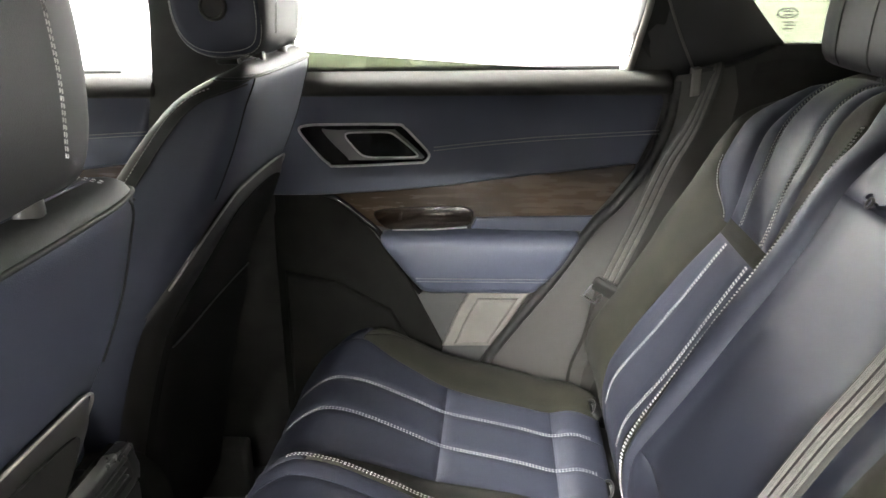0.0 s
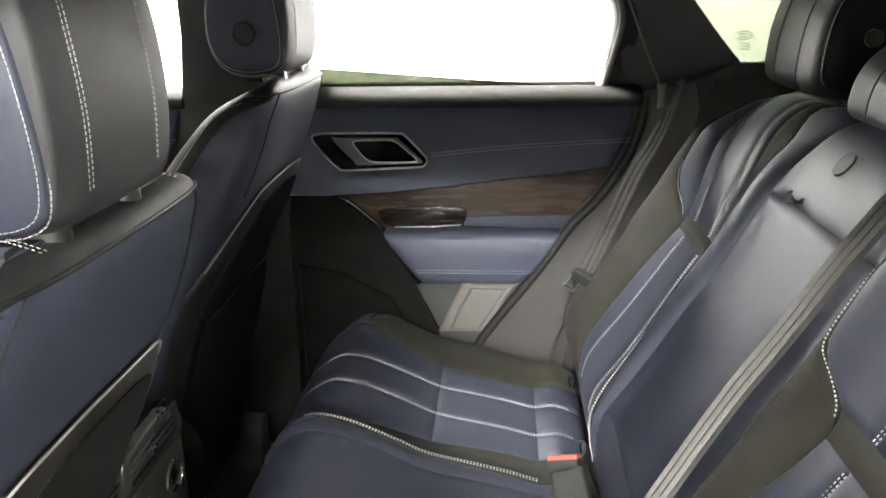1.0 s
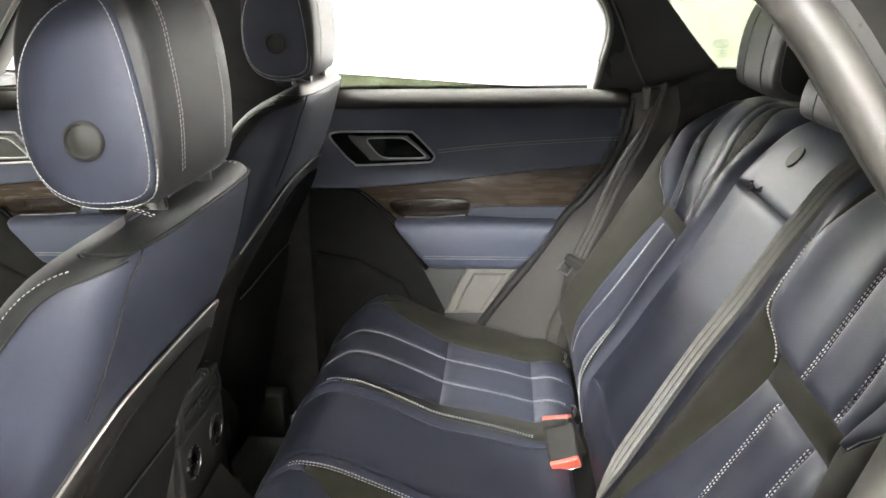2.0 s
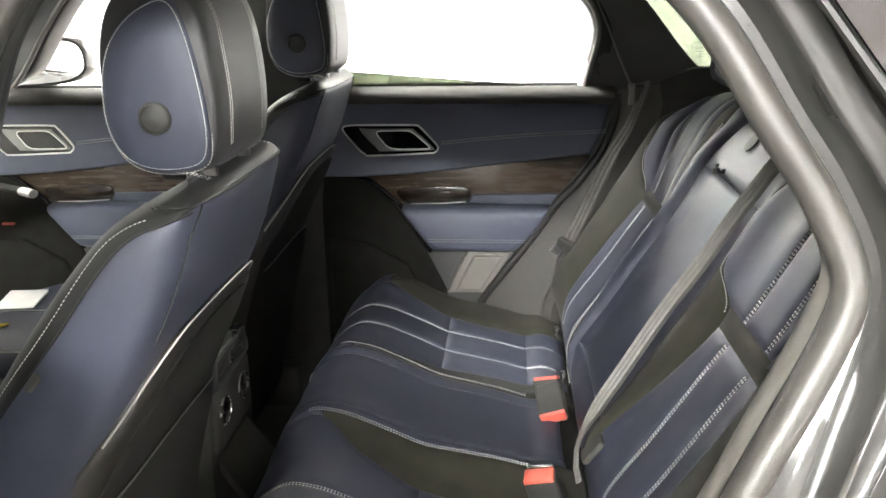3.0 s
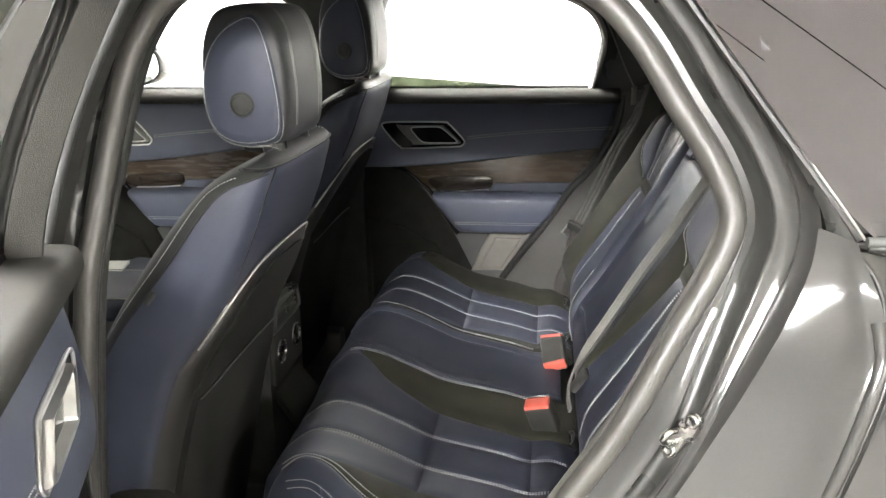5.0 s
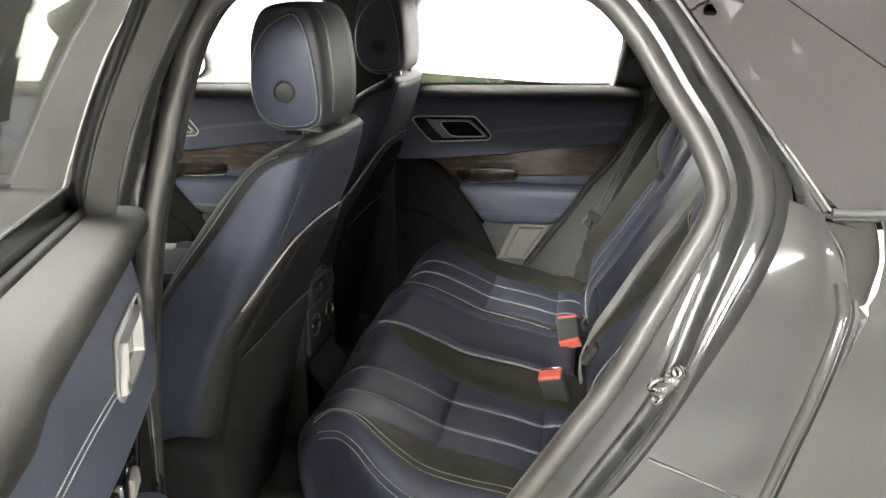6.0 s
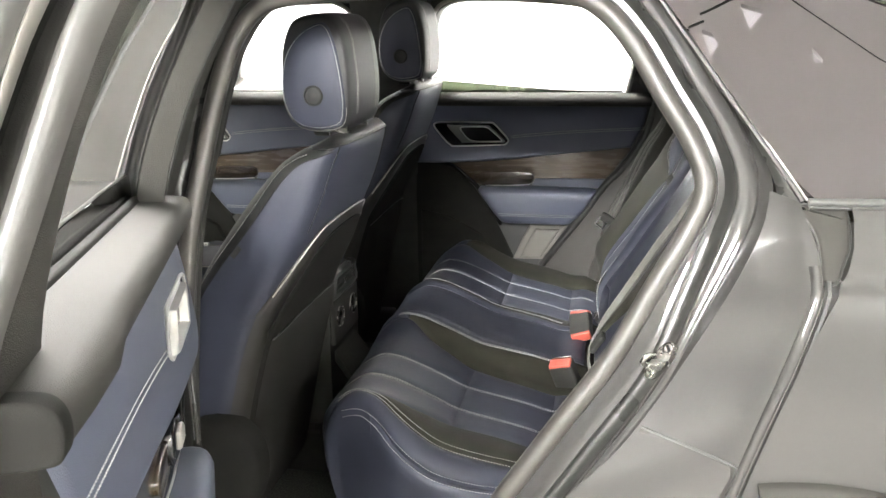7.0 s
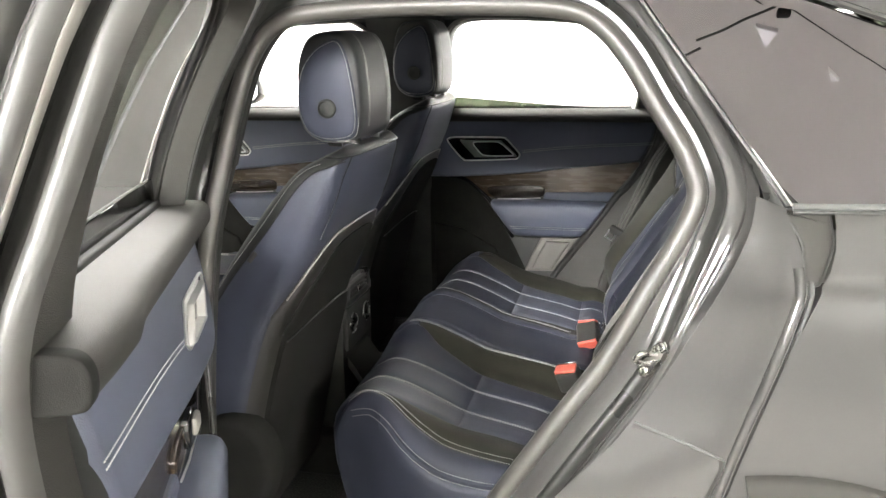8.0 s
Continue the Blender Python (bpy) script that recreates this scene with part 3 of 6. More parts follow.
        put("lever_rim", tube([(a, 0.0138, b) for a, b in grip], 0.0016, 8, True), SATIN, handle, "bright rim of the finger hole", tilt=slope)
    # seam along the pad
    path = smooth_path([(0.226, 0.0165, 1.071), (0.325, 0.0165, 1.081), (0.443, 0.0165, 1.090), (0.630 if skin else 0.64, 0.0165, 1.100)])
    for dz in (-0.003, 0.003):
        q = [place((p.x, p.y + slope * (1.08 - p.z - dz), p.z + dz)) for p in path]
        nn = [place((0, 1, 0)) - place((0, 0, 0))] * len(q)
        vv, ff = stitches(q, nn, 0, width=0.0016, high=0.001)
        mesh_part("stitching", vv, ff, THREAD, d, "white double stitching", False)
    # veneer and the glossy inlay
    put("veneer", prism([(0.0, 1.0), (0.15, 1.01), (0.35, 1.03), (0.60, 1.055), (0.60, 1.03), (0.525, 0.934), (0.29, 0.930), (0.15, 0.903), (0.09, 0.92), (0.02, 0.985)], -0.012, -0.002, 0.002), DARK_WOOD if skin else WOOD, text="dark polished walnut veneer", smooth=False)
    put("switch_panel", prism(outline([(0.105, 0.935), (0.125, 0.950), (0.26, 0.956), (0.292, 0.950), (0.297, 0.937), (0.283, 0.917), (0.20, 0.912), (0.135, 0.909)], 3), -0.01, 0.004, 0.003), DARK_WOOD, text="dark switch panel with a bright lower lip")
    put("trim_strip", tube([(0.14, 0.006, 0.909), (0.22, 0.007, 0.9105), (0.285, 0.006, 0.915)], 0.0016, 8), SATIN, text="thin chrome strip")
    put("window_switch", prism(outline([(0.150, 0.930), (0.150, 0.944), (0.158, 0.945), (0.158, 0.930)], 2), 0.002, 0.008, 0.002), GLOSS)
    put("ledge", prism([(0.292, 0.912), (0.302, 0.934), (0.40, 0.936), (0.525, 0.938), (0.508, 0.908), (0.40, 0.908)], -0.01, 0.006, 0.004), NAVY_DOOR, text="navy ledge above the armrest", smooth=False)
    arm_line = outline([(0.118, 0.899), (0.16, 0.9055), (0.30, 0.907), (0.44, 0.907), (0.492, 0.903), (0.494, 0.890), (0.465, 0.840), (0.428, 0.800), (0.408, 0.788), (0.36, 0.7865), (0.24, 0.787), (0.206, 0.789), (0.186, 0.802), (0.145, 0.855)], 4)
    loops = []
    for t, k in ((-0.02, 0.0), (0.018, 0.0), (0.030, 0.002), (0.038, 0.006), (0.043, 0.012), (0.046, 0.018)):
        sx, sz = 1 - k / 0.185, 1 - k / 0.060
        loops.append([(0.312 + (p[0] - 0.312) * sx, t, 0.847 + (p[1] - 0.847) * sz) for p in arm_line])
    put("armrest", loft(loops), NAVY_DOOR, text="navy leather armrest pad")
    path = [(0.190 + 0.25 * k / 10, 0.0475, 0.821) for k in range(11)]
    for dz in (-0.003, 0.003):
        q = [place((p[0], p[1], p[2] + dz)) for p in path]
        vv, ff = stitches(q, [place((0, 1, 0)) - place((0, 0, 0))] * len(q), 0, width=0.0018, high=0.001)
        mesh_part("stitching", vv, ff, THREAD, d, "white double stitching", False)
    put("front_trim", tube(smooth_path([(-0.03, 0.0, 0.985), (0.03, 0.002, 0.972), (0.09, 0.004, 0.925), (0.115, 0.004, 0.900), (0.15, 0.0, 0.84), (0.19, -0.005, 0.775)]), 0.006, 8), GLOSS, text="black trim edge")
    put("kick_panel", prism([(lo + 0.002, 0.43), (0.18, 0.43), (0.235, 0.66), (0.175, 0.785), (0.10, 0.90), (0.03, 0.972), (lo + 0.002, 0.982)], -0.012, -0.004, 0.003), MATTE_BLACK, text="black lower panel", smooth=False)
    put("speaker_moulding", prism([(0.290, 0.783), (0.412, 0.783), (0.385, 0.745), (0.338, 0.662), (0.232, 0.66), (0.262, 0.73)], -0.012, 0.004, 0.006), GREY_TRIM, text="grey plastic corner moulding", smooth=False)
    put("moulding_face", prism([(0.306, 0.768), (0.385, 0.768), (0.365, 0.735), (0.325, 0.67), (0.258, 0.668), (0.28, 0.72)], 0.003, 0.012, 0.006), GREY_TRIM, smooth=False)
    put("map_pocket", prism([(lo + 0.02, 0.46), (0.16, 0.46), (0.20, 0.60), (0.13, 0.74), (0.02, 0.80), (lo + 0.02, 0.82)], -0.01, 0.010, 0.006), MATTE_BLACK, text="black lower pocket", smooth=False)
    if skin:
        put("end_cap", loft([[(end + dx, -0.028 + (t + 0.028) * k + 0.017 * smoothstep(-0.05, 0.0, t), 1.186 + (z - 1.186) * k) for t, z in sec] for dx, k in ((-0.006, 1.03), (0.008, 1.02), (0.0095, 0.98), (0.010, 0.90))]), MATTE_BLACK, text="black end cap")
        put("end_face", prism([(end - 0.060, 0.90), (end - 0.012, 1.16), (end + 0.004, 1.16), (end - 0.044, 0.90)], -0.16, -0.034, 0.004), MATTE_BLACK, text="black door end face", smooth=False)
        rim_line = smooth_path([(0.597, 0, 1.040), (0.610, 0, 1.068), (0.622, 0, 1.102), (0.632, 0, 1.140), (0.638, 0, 1.168)], 4)
        put("pad_end", loft([[(p.x - 0.006, -0.034, p.z), (p.x + 0.003, -0.034, p.z), (p.x + 0.003, 0.000, p.z), (p.x - 0.002, 0.006, p.z), (p.x - 0.006, 0.004, p.z)] for p in rim_line]), BLACK_LEATHER, text="dark leather end of the pad", tilt=slope)
        put("switch_block", prism(outline([(0.125, 0.918), (0.125, 0.955), (0.205, 0.960), (0.205, 0.920)], 2), -0.005, 0.010, 0.004), GLOSS, text="gloss black switch block")
        put("window_switch", prism([(0.140, 0.926), (0.140, 0.948), (0.178, 0.950), (0.178, 0.927)], 0.008, 0.016, 0.004), CHROME_DULL, text="satin window switch")
        put("bright_line", tube(smooth_path([(-0.05, 0.006, 1.00), (-0.045, 0.008, 0.95), (-0.03, 0.010, 0.90), (0.0, 0.012, 0.85)]), 0.003, 8), SOFT_BLACK, text="thin gloss black trim line")
    if not front and not skin:
        edge = smooth_path([(0.668, 0.0, 1.19), (0.655, 0.004, 1.12), (0.625, 0.006, 1.045), (0.57, 0.006, 0.965), (0.525, 0.006, 0.918), (0.45, 0.006, 0.808), (0.335, 0.004, 0.652), (0.27, 0.0, 0.53), (0.21, 0.0, 0.43)])
        put("edge_seal", tube(edge, 0.011, 8), BLACK_RUBBER, text="black rubber edge seal")
    # window frame and lowered glass
    if not skin:
        put("window_frame", frame_ring(window, 0.066, -0.040, -0.115), FRAME, text="window frame with ribbed channels", move=shift_fix(front))
    if skin:
        put("window_frame", open_frame(FRAME_FACE), CAP, text="charcoal inner face of the window frame")
        put("frame_moulding", open_frame(FRAME_STEPS), DOOR_FRAME, text="grey rounded frame moulding")
        put("frame_groove", open_frame(FRAME_GROOVE), MATTE_BLACK, text="black groove in the frame")
        put("frame_lip", open_frame(FRAME_LIP), CHROME_DULL, text="pale lip beside the groove")
        put("frame_seal", open_frame(FRAME_SEAL), DOOR_FRAME, text="grey rubber frame seal")
        put("glass", prism([(-0.06, 1.15), (-0.06, 1.244), (0.14, 1.242), (0.33, 1.238), (0.52, 1.228), (0.60, 1.220), (0.60, 1.15)], -0.052, -0.047, 0.001), GREEN_GLASS, text="green tinted glass wound most of the way down", smooth=False)
        put("glass_edge", tube([(-0.06, -0.0495, 1.2445), (0.14, -0.0495, 1.2425), (0.33, -0.0495, 1.2385), (0.52, -0.0495, 1.2285)], 0.0020, 6), CAP, text="ground edge of the glass")
        put("waist_moulding", box(lo + 0.04, end - 0.08, -0.046, -0.034, 1.19, 1.214, 0.004), MATTE_BLACK, text="black flocked seal along the glass")
    else:
        put("frame_edge", tube(smooth_path([(a, -0.037 + lean(b), b) for a, b in (FRONT_EDGE if front else REAR_EDGE)], 4), 0.0065, 8), GREY_TRIM, text="lighter grey edge of the window frame", move=shift_fix(front))
        if not front:
            put("glass", prism([(-0.04, 1.15), (-0.04, 1.245), (0.14, 1.231), (0.32, 1.217), (0.47, 1.208), (0.487, 1.204), (0.492, 1.15)], -0.052, -0.047, 0.001), GREEN_GLASS, text="green tinted glass wound most of the way down", smooth=False)
            put("glass_edge", tube([(-0.04, -0.0495, 1.2455), (0.14, -0.0495, 1.2315), (0.32, -0.0495, 1.2175), (0.47, -0.0495, 1.2085)], 0.0012, 6), BLACK_RUBBER)
    put("waist_seal", tube([(lo + 0.02, -0.068, 1.206), (end - 0.09, -0.068, 1.206)], 0.007, 8), BLACK_RUBBER, text="black rubber glass seal")
    return d


def shift_fix(front):
    return 0.962 if front else 0.0


build_door("door_1", far_door(0.0), REAR_WINDOW, 0.0, False, "closed rear door in navy leather and dark walnut", False)
front_far = build_door("door_2", far_door(-0.962), FRONT_WINDOW, 0.0, True, "closed front door in navy leather and dark walnut", False)
near = build_door("door_3", open_door, NEAR_WINDOW, 0.0, False, "wide open rear door in navy leather and walnut", True)
v, f = box(-0.99, -0.955, 0.776, 0.786, 0.843, 0.849, 0.002)
mesh_part("door_lamp", v, f, RED, front_far, "small red reflector")


# ---- the near body side round the door opening ----
RIM = [(-0.137, -0.632, 1.081), (-0.117, -0.596, 1.213), (-0.091, -0.566, 1.336), (-0.066, -0.546, 1.406), (-0.025, -0.532, 1.455), (0.048, -0.528, 1.472), (0.186, -0.527, 1.477), (0.327, -0.527, 1.476), (0.455, -0.529, 1.468), (0.515, -0.535, 1.445), (0.565, -0.549, 1.393), (0.613, -0.568, 1.317), (0.653, -0.584, 1.255), (0.676, -0.602, 1.194), (0.661, -0.615, 1.140), (0.608, -0.642, 1.043), (0.553, -0.667, 0.941), (0.488, -0.692, 0.850), (0.430, -0.712, 0.768), (0.385, -0.722, 0.70), (0.33, -0.725, 0.60), (0.27, -0.722, 0.50), (0.19, -0.718, 0.44), (0.05, -0.716, 0.42), (-0.08, -0.712, 0.43), (-0.14, -0.70, 0.49), (-0.158, -0.68, 0.65), (-0.155, -0.66, 0.85)]
rim = smooth_path(RIM, 5, True)
mid = sum(rim, Vector()) / len(rim)


def around(offset, out, start=0, stop=None):
    """The rim moved outwards in its plane by offset and towards the outside of the car by out."""
    res = []
    n = len(rim)
    for i in range(start, n if stop is None else stop):
        d = rim[(i + 1) % n] - rim[i - 1]
        q = Vector((d.z, 0, -d.x)).normalized()
        if q.dot(Vector((rim[i].x - mid.x, 0, rim[i].z - mid.z))) < 0:
            q = -q
        up = Vector((0, -1, 0))
        res.append(rim[i] + q * offset + up * out)
    return res


def band(steps, closed=True):
    """A surface through copies of the rim at (offset, out)."""
    rows = [around(o, q) for o, q in steps]
    n = len(rows[0])
    verts = [p for r in rows for p in r]
    return verts, grid_faces(len(rows), n, closed)


v, f = tube(rim, 0.0155, 14, True)
structure("door_seal", v, f, RUBBER, "grey rubber door seal round the opening", True)
v, f = tube(around(0.001, -0.016), 0.011, 10, True)
structure("inner_seal_lip", v, f, BLACK_RUBBER, "dark inner lip of the door seal", True)


def pressed(name, high, low, mat, label):
    """A strip of the shut frame whose section changes from the roof side (high) to the sill side (low); each is (offset, out)."""
    rows = []
    n = len(rim)
    both = [(around(*h), around(*g)) for h, g in zip(high, low)]
    for up_row, low_row in both:
        row = []
        for i in range(n):
            k = (1 - smoothstep(0.95, 1.19, rim[i].z)) * smoothstep(-0.10, 0.15, rim[i].x)
            row.append(up_row[i].lerp(low_row[i], k))
        rows.append(row)
    structure(name, [p for r in rows for p in r], grid_faces(len(rows), n, True), mat, label, True)


pressed("shut_frame_inner", [(0.004, 0.0), (0.010, 0.003), (0.013, 0.004), (0.015, 0.005), (0.016, 0.004)], [(0.004, -0.002), (0.012, 0.002), (0.026, 0.012), (0.040, 0.021), (0.043, 0.021)], PAINT, "dark grey metallic painted inner shut frame")
# Same paint as the frame beside it; its dark reflection is coloured in black.
pressed("shut_frame_channel", [(0.016, 0.004), (0.018, -0.004), (0.027, -0.005), (0.036, 0.004), (0.040, 0.022)], [(0.043, 0.021), (0.046, 0.016), (0.052, 0.015), (0.059, 0.020), (0.063, 0.032)], SOFT_BLACK, "painted channel in the door shut, coloured black for its dark reflections")
pressed("shut_frame_outer", [(0.040, 0.022), (0.0415, 0.0265), (0.044, 0.028), (0.0475, 0.027), (0.061, 0.031), (0.0645, 0.034), (0.067, 0.0335), (0.069, 0.030), (0.073, 0.034), (0.078, 0.044), (0.082, 0.058)], [(0.063, 0.032), (0.0645, 0.0365), (0.066, 0.0375), (0.068, 0.0365), (0.070, 0.0375), (0.072, 0.040), (0.074, 0.0405), (0.076, 0.041), (0.078, 0.045), (0.080, 0.051), (0.082, 0.058)], PAINT, "dark grey metallic painted outer shut frame")
# inner pillar trim between the seal and the cabin
first, last = 5 * 9, 5 * 20
rows = [around(o, q, first, last) for o, q in ((0.0, -0.012), (-0.006, -0.02), (-0.008, -0.04), (0.002, -0.07), (0.02, -0.11), (0.05, -0.13))]
verts = [p for r in rows for p in r]
structure("pillar_trim_rear", verts, grid_faces(len(rows), len(rows[0])), GREY_TRIM, "grey plastic trim inside the rear pillar", True)
first, last = 5 * 1, 5 * 11
rows = [around(o, q, first, last) for o, q in ((0.0, -0.012), (-0.007, -0.024), (-0.006, -0.05), (0.02, -0.10), (0.07, -0.15))]
verts = [p for r in rows for p in r]
structure("roof_trim_near", verts, grid_faces(len(rows), len(rows[0])), HEADLINER, "black roof lining above the door", True)
rows = [[p for p in around(o, q, 5 * 25, None)] + [p for p in around(o, q, 0, 5 * 4)] for o, q in ((0.0, -0.012), (-0.008, -0.022), (-0.009, -0.036), (0.004, -0.060), (0.035, -0.095), (0.09, -0.12))]
verts = [p for r in rows for p in r]
structure("pillar_trim_centre", verts, grid_faces(len(rows), len(rows[0])), BLACK, "black plastic trim inside the centre pillar", True)


def patch(a, b, n=8, bulge=None):
    """A sheet between two curves of equal length."""
    rows = []
    for k in range(n + 1):
        t = k / n
        rows.append([Vector(p).lerp(Vector(q), t) + (Vector(bulge) * math.sin(math.pi * t) if bulge else Vector()) for p, q in zip(a, b)])
    return [p for r in rows for p in r], grid_faces(n + 1, len(a))


def even(points, n):
    """n + 1 points evenly along a smooth curve."""
    p = smooth_path(points, 12)
    lens = [0.0]
    for q, r in zip(p, p[1:]):
        lens.append(lens[-1] + (r - q).length)
    out = []
    for k in range(n + 1):
        want = lens[-1] * k / n
        i = next((j for j in range(len(p) - 1) if lens[j + 1] >= want - 1e-9), len(p) - 2)
        h = lens[i + 1] - lens[i]
        out.append(p[i].lerp(p[i + 1], (want - lens[i]) / h if h else 0))
    return out


# door shut face and quarter panel behind it
shut_in = even([(0.752, -0.669, 1.200), (0.745, -0.675, 1.145), (0.708, -0.695, 1.062), (0.648, -0.722, 0.960), (0.610, -0.738, 0.900), (0.560, -0.757, 0.832), (0.478, -0.778, 0.745), (0.42, -0.785, 0.64), (0.34, -0.785, 0.50)], 40)
shut_out = even([(0.788, -0.684, 1.188), (0.801, -0.695, 1.157), (0.810, -0.708, 1.132), (0.816, -0.730, 1.100), (0.814, -0.748, 1.07), (0.788, -0.770, 0.99), (0.755, -0.782, 0.895), (0.728, -0.79, 0.81), (0.70, -0.795, 0.70), (0.66, -0.795, 0.50)], 40)
rows = []
for k in range(25):
    t = k / 24
    row = []
    for i, (p, q) in enumerate(zip(shut_in, shut_out)):
        s = i / 40
        press = 0.002 * math.sin(math.pi * t) - 0.0025 * math.exp(-((t - 0.74 - 0.12 * math.sin(3 * s)) / 0.12) ** 2) * smoothstep(0.0, 0.15, s) * (1 - smoothstep(0.45, 0.6, s))
        row.append(p.lerp(q, t) + Vector((0, press, 0)))
    rows.append(row)
v, f = [p for r in rows for p in r], grid_faces(25, 41)
structure("door_shut_face", v, f, PAINT, "dark grey metallic painted shut face behind the door", True)
v, f = tube([p + Vector((-0.008, 0.004, 0)) for p in shut_out[5:]], 0.0075, 12, flat=0.8)
structure("quarter_edge", v, f, PAINT, "rolled painted edge of the quarter panel", True)
v, f = tube([p + Vector((0.005, 0.0, 0)) for p in shut_out[6:]], 0.004, 6)
structure("quarter_gap", v, f, BLACK_RUBBER, "black shut gap beside the quarter panel", True)
# quarter panel: shoulder, crease and flank
prof = [(-0.672, 1.186), (-0.690, 1.184), (-0.700, 1.178), (-0.706, 1.170), (-0.721, 1.140), (-0.734, 1.114), (-0.737, 1.110), (-0.739, 1.104), (-0.740, 1.093), (-0.744, 1.0895), (-0.752, 1.087), (-0.756, 1.083), (-0.758, 1.076), (-0.773, 1.0), (-0.788, 0.9), (-0.798, 0.8), (-0.802, 0.7), (-0.795, 0.5)]
edge_x = curve_of([(0.5, 0.662), (0.70, 0.702), (0.81, 0.730), (0.895, 0.757), (0.99, 0.790), (1.06, 0.820), (1.09, 0.833), (1.115, 0.845), (1.14, 0.851), (1.2, 0.850)])
rows = []
for k in range(15):
    s = k / 14
    rows.append([(edge_x(z) + (1.75 - edge_x(z)) * s, y + 0.10 * s * s * (0.4 + max(0, z - 0.9)), z + 0.01 * s) for y, z in prof])
structure("quarter_panel", [p for r in rows for p in r], grid_faces(len(rows), len(prof)), PAINT, "dark grey metallic rear quarter panel", True)
# moulding round the rear wheel arch
loops = []
for k in range(31):
    a = radians(101 - 83 * k / 30)
    ring = []
    for r, y in ((0.430, -0.770), (0.430, -0.806), (0.426, -0.812), (0.410, -0.814), (0.385, -0.812), (0.372, -0.806), (0.366, -0.790), (0.366, -0.770)):
        ring.append((0.83 + r * math.cos(a), y + 0.02 * max(0, math.cos(a)) ** 2, 0.408 + r * math.sin(a)))
    loops.append(ring)
v, f = loft(loops)
structure("wheel_arch_moulding", v, f, CAP, "dark grey moulding round the wheel arch", True)
# stamped plate low in the shut face
i0 = min(range(41), key=lambda i: abs(shut_in[i].z - 0.882))
i1 = min(range(41), key=lambda i: abs(shut_out[i].z - 0.845))
low_in, low_out = even(shut_in[i0:], 24), even(shut_out[i1:], 24)
rows = []
for k in range(17):
    t = 0.03 + 0.86 * k / 16
    row = []
    for p, q, i in zip(low_in, low_out, range(25)):
        rim_d = min(i * 0.017, (16 - k) * 0.011)
        dip = 0.007 * smoothstep(0.0, 0.006, rim_d)
        row.append(p.lerp(q, t) + Vector((0, 0.002 * math.sin(math.pi * t) - 0.004 + dip, 0)))
    rows.append(row)
structure("shut_face_plate", [p for r in rows for p in r], grid_faces(17, 25), PAINT, "stamped painted plate low in the door shut", True)
edge_line = [r[0] + Vector((0, -0.001, 0.002)) for r in rows] + [p + Vector((0.002, -0.001, 0)) for p in rows[-1][1:]]
v, f = tube(edge_line, 0.0022, 6)
structure("shut_face_joint", v, f, BLACK_RUBBER, "dark joint round the stamped plate", True)
# corner finisher where the window line meets the shut face
fin = outline([(0.786, 1.184), (0.815, 1.185), (0.843, 1.184), (0.850, 1.160), (0.8495, 1.135), (0.841, 1.112), (0.832, 1.0915), (0.8155, 1.0935), (0.8135, 1.118), (0.811, 1.139), (0.803, 1.157), (0.792, 1.173)], 3)
on_side = lambda x, z, o: (x, -0.681 - 0.56 * (1.18 - z) - o, z)
fin_in, fin_top = [tuple(p) for p in inset(fin, 0.0022)], [tuple(p) for p in inset(fin, 0.006)]
v, f = loft([[on_side(x, z, -0.02) for x, z in fin], [on_side(x, z, 0.001) for x, z in fin], [on_side(x, z, 0.0035) for x, z in fin_in], [on_side(x, z, 0.0045) for x, z in fin_top]])
structure("corner_finisher", v, f, CAP, "grey plastic finisher at the window corner", True)
v, f = tube([on_side(x, z, 0.001) for x, z in fin], 0.0016, 6, True)
structure("finisher_gap", v, f, BLACK_RUBBER, "dark gap round the corner finisher", True)
# gloss strip between the shut frame and the quarter glass
strip_in = even([(0.765, -0.665, 1.185), (0.756, -0.662, 1.215), (0.735, -0.652, 1.255), (0.682, -0.632, 1.335), (0.60, -0.604, 1.458), (0.56, -0.592, 1.510)], 24)
glass_edge = even([(0.799, -0.672, 1.188), (0.782, -0.668, 1.212), (0.754, -0.658, 1.25), (0.713, -0.641, 1.305), (0.631, -0.612, 1.415), (0.575, -0.592, 1.492)], 24)
v, f = patch(strip_in, glass_edge, 5, (0.0, -0.006, 0))
structure("window_surround", v, f, SOFT_BLACK, "gloss black surround of the quarter glass", True)
v, f = tube([p + Vector((0.001, -0.001, 0)) for p in glass_edge], 0.0014, 6)
structure("glass_trim", v, f, CHROME_DULL, "thin bright trim along the quarter glass", True)
v, f = tube([p + Vector((-0.006, -0.002, 0)) for p in glass_edge], 0.004, 6)
structure("glass_gasket", v, f, BLACK_RUBBER, "black gasket along the quarter glass", True)
top_edge = even([(0.575, -0.592, 1.492), (0.70, -0.590, 1.487), (0.80, -0.594, 1.470), (0.905, -0.604, 1.432), (1.10, -0.615, 1.37), (1.35, -0.62, 1.28)], 24)
bottom_edge = even([(0.799, -0.672, 1.188), (0.90, -0.672, 1.190), (1.0, -0.668, 1.193), (1.1, -0.664, 1.198), (1.25, -0.65, 1.205), (1.36, -0.64, 1.21)], 24)
v, f = tube([p + Vector((0, -0.010, 0.000)) for p in bottom_edge], 0.006, 8)
structure("waist_trim", v, f, CHARCOAL, "grey trim under the quarter glass", True)
v, f = tube([p + Vector((0, -0.017, -0.006)) for p in bottom_edge], 0.003, 6)
structure("waist_gasket", v, f, BLACK_RUBBER, "black gasket under the quarter glass", True)
pane = glass_edge + top_edge[1:] + list(reversed(bottom_edge))[:-1]
flat = Vector((0.055, -0.968, 0.246))
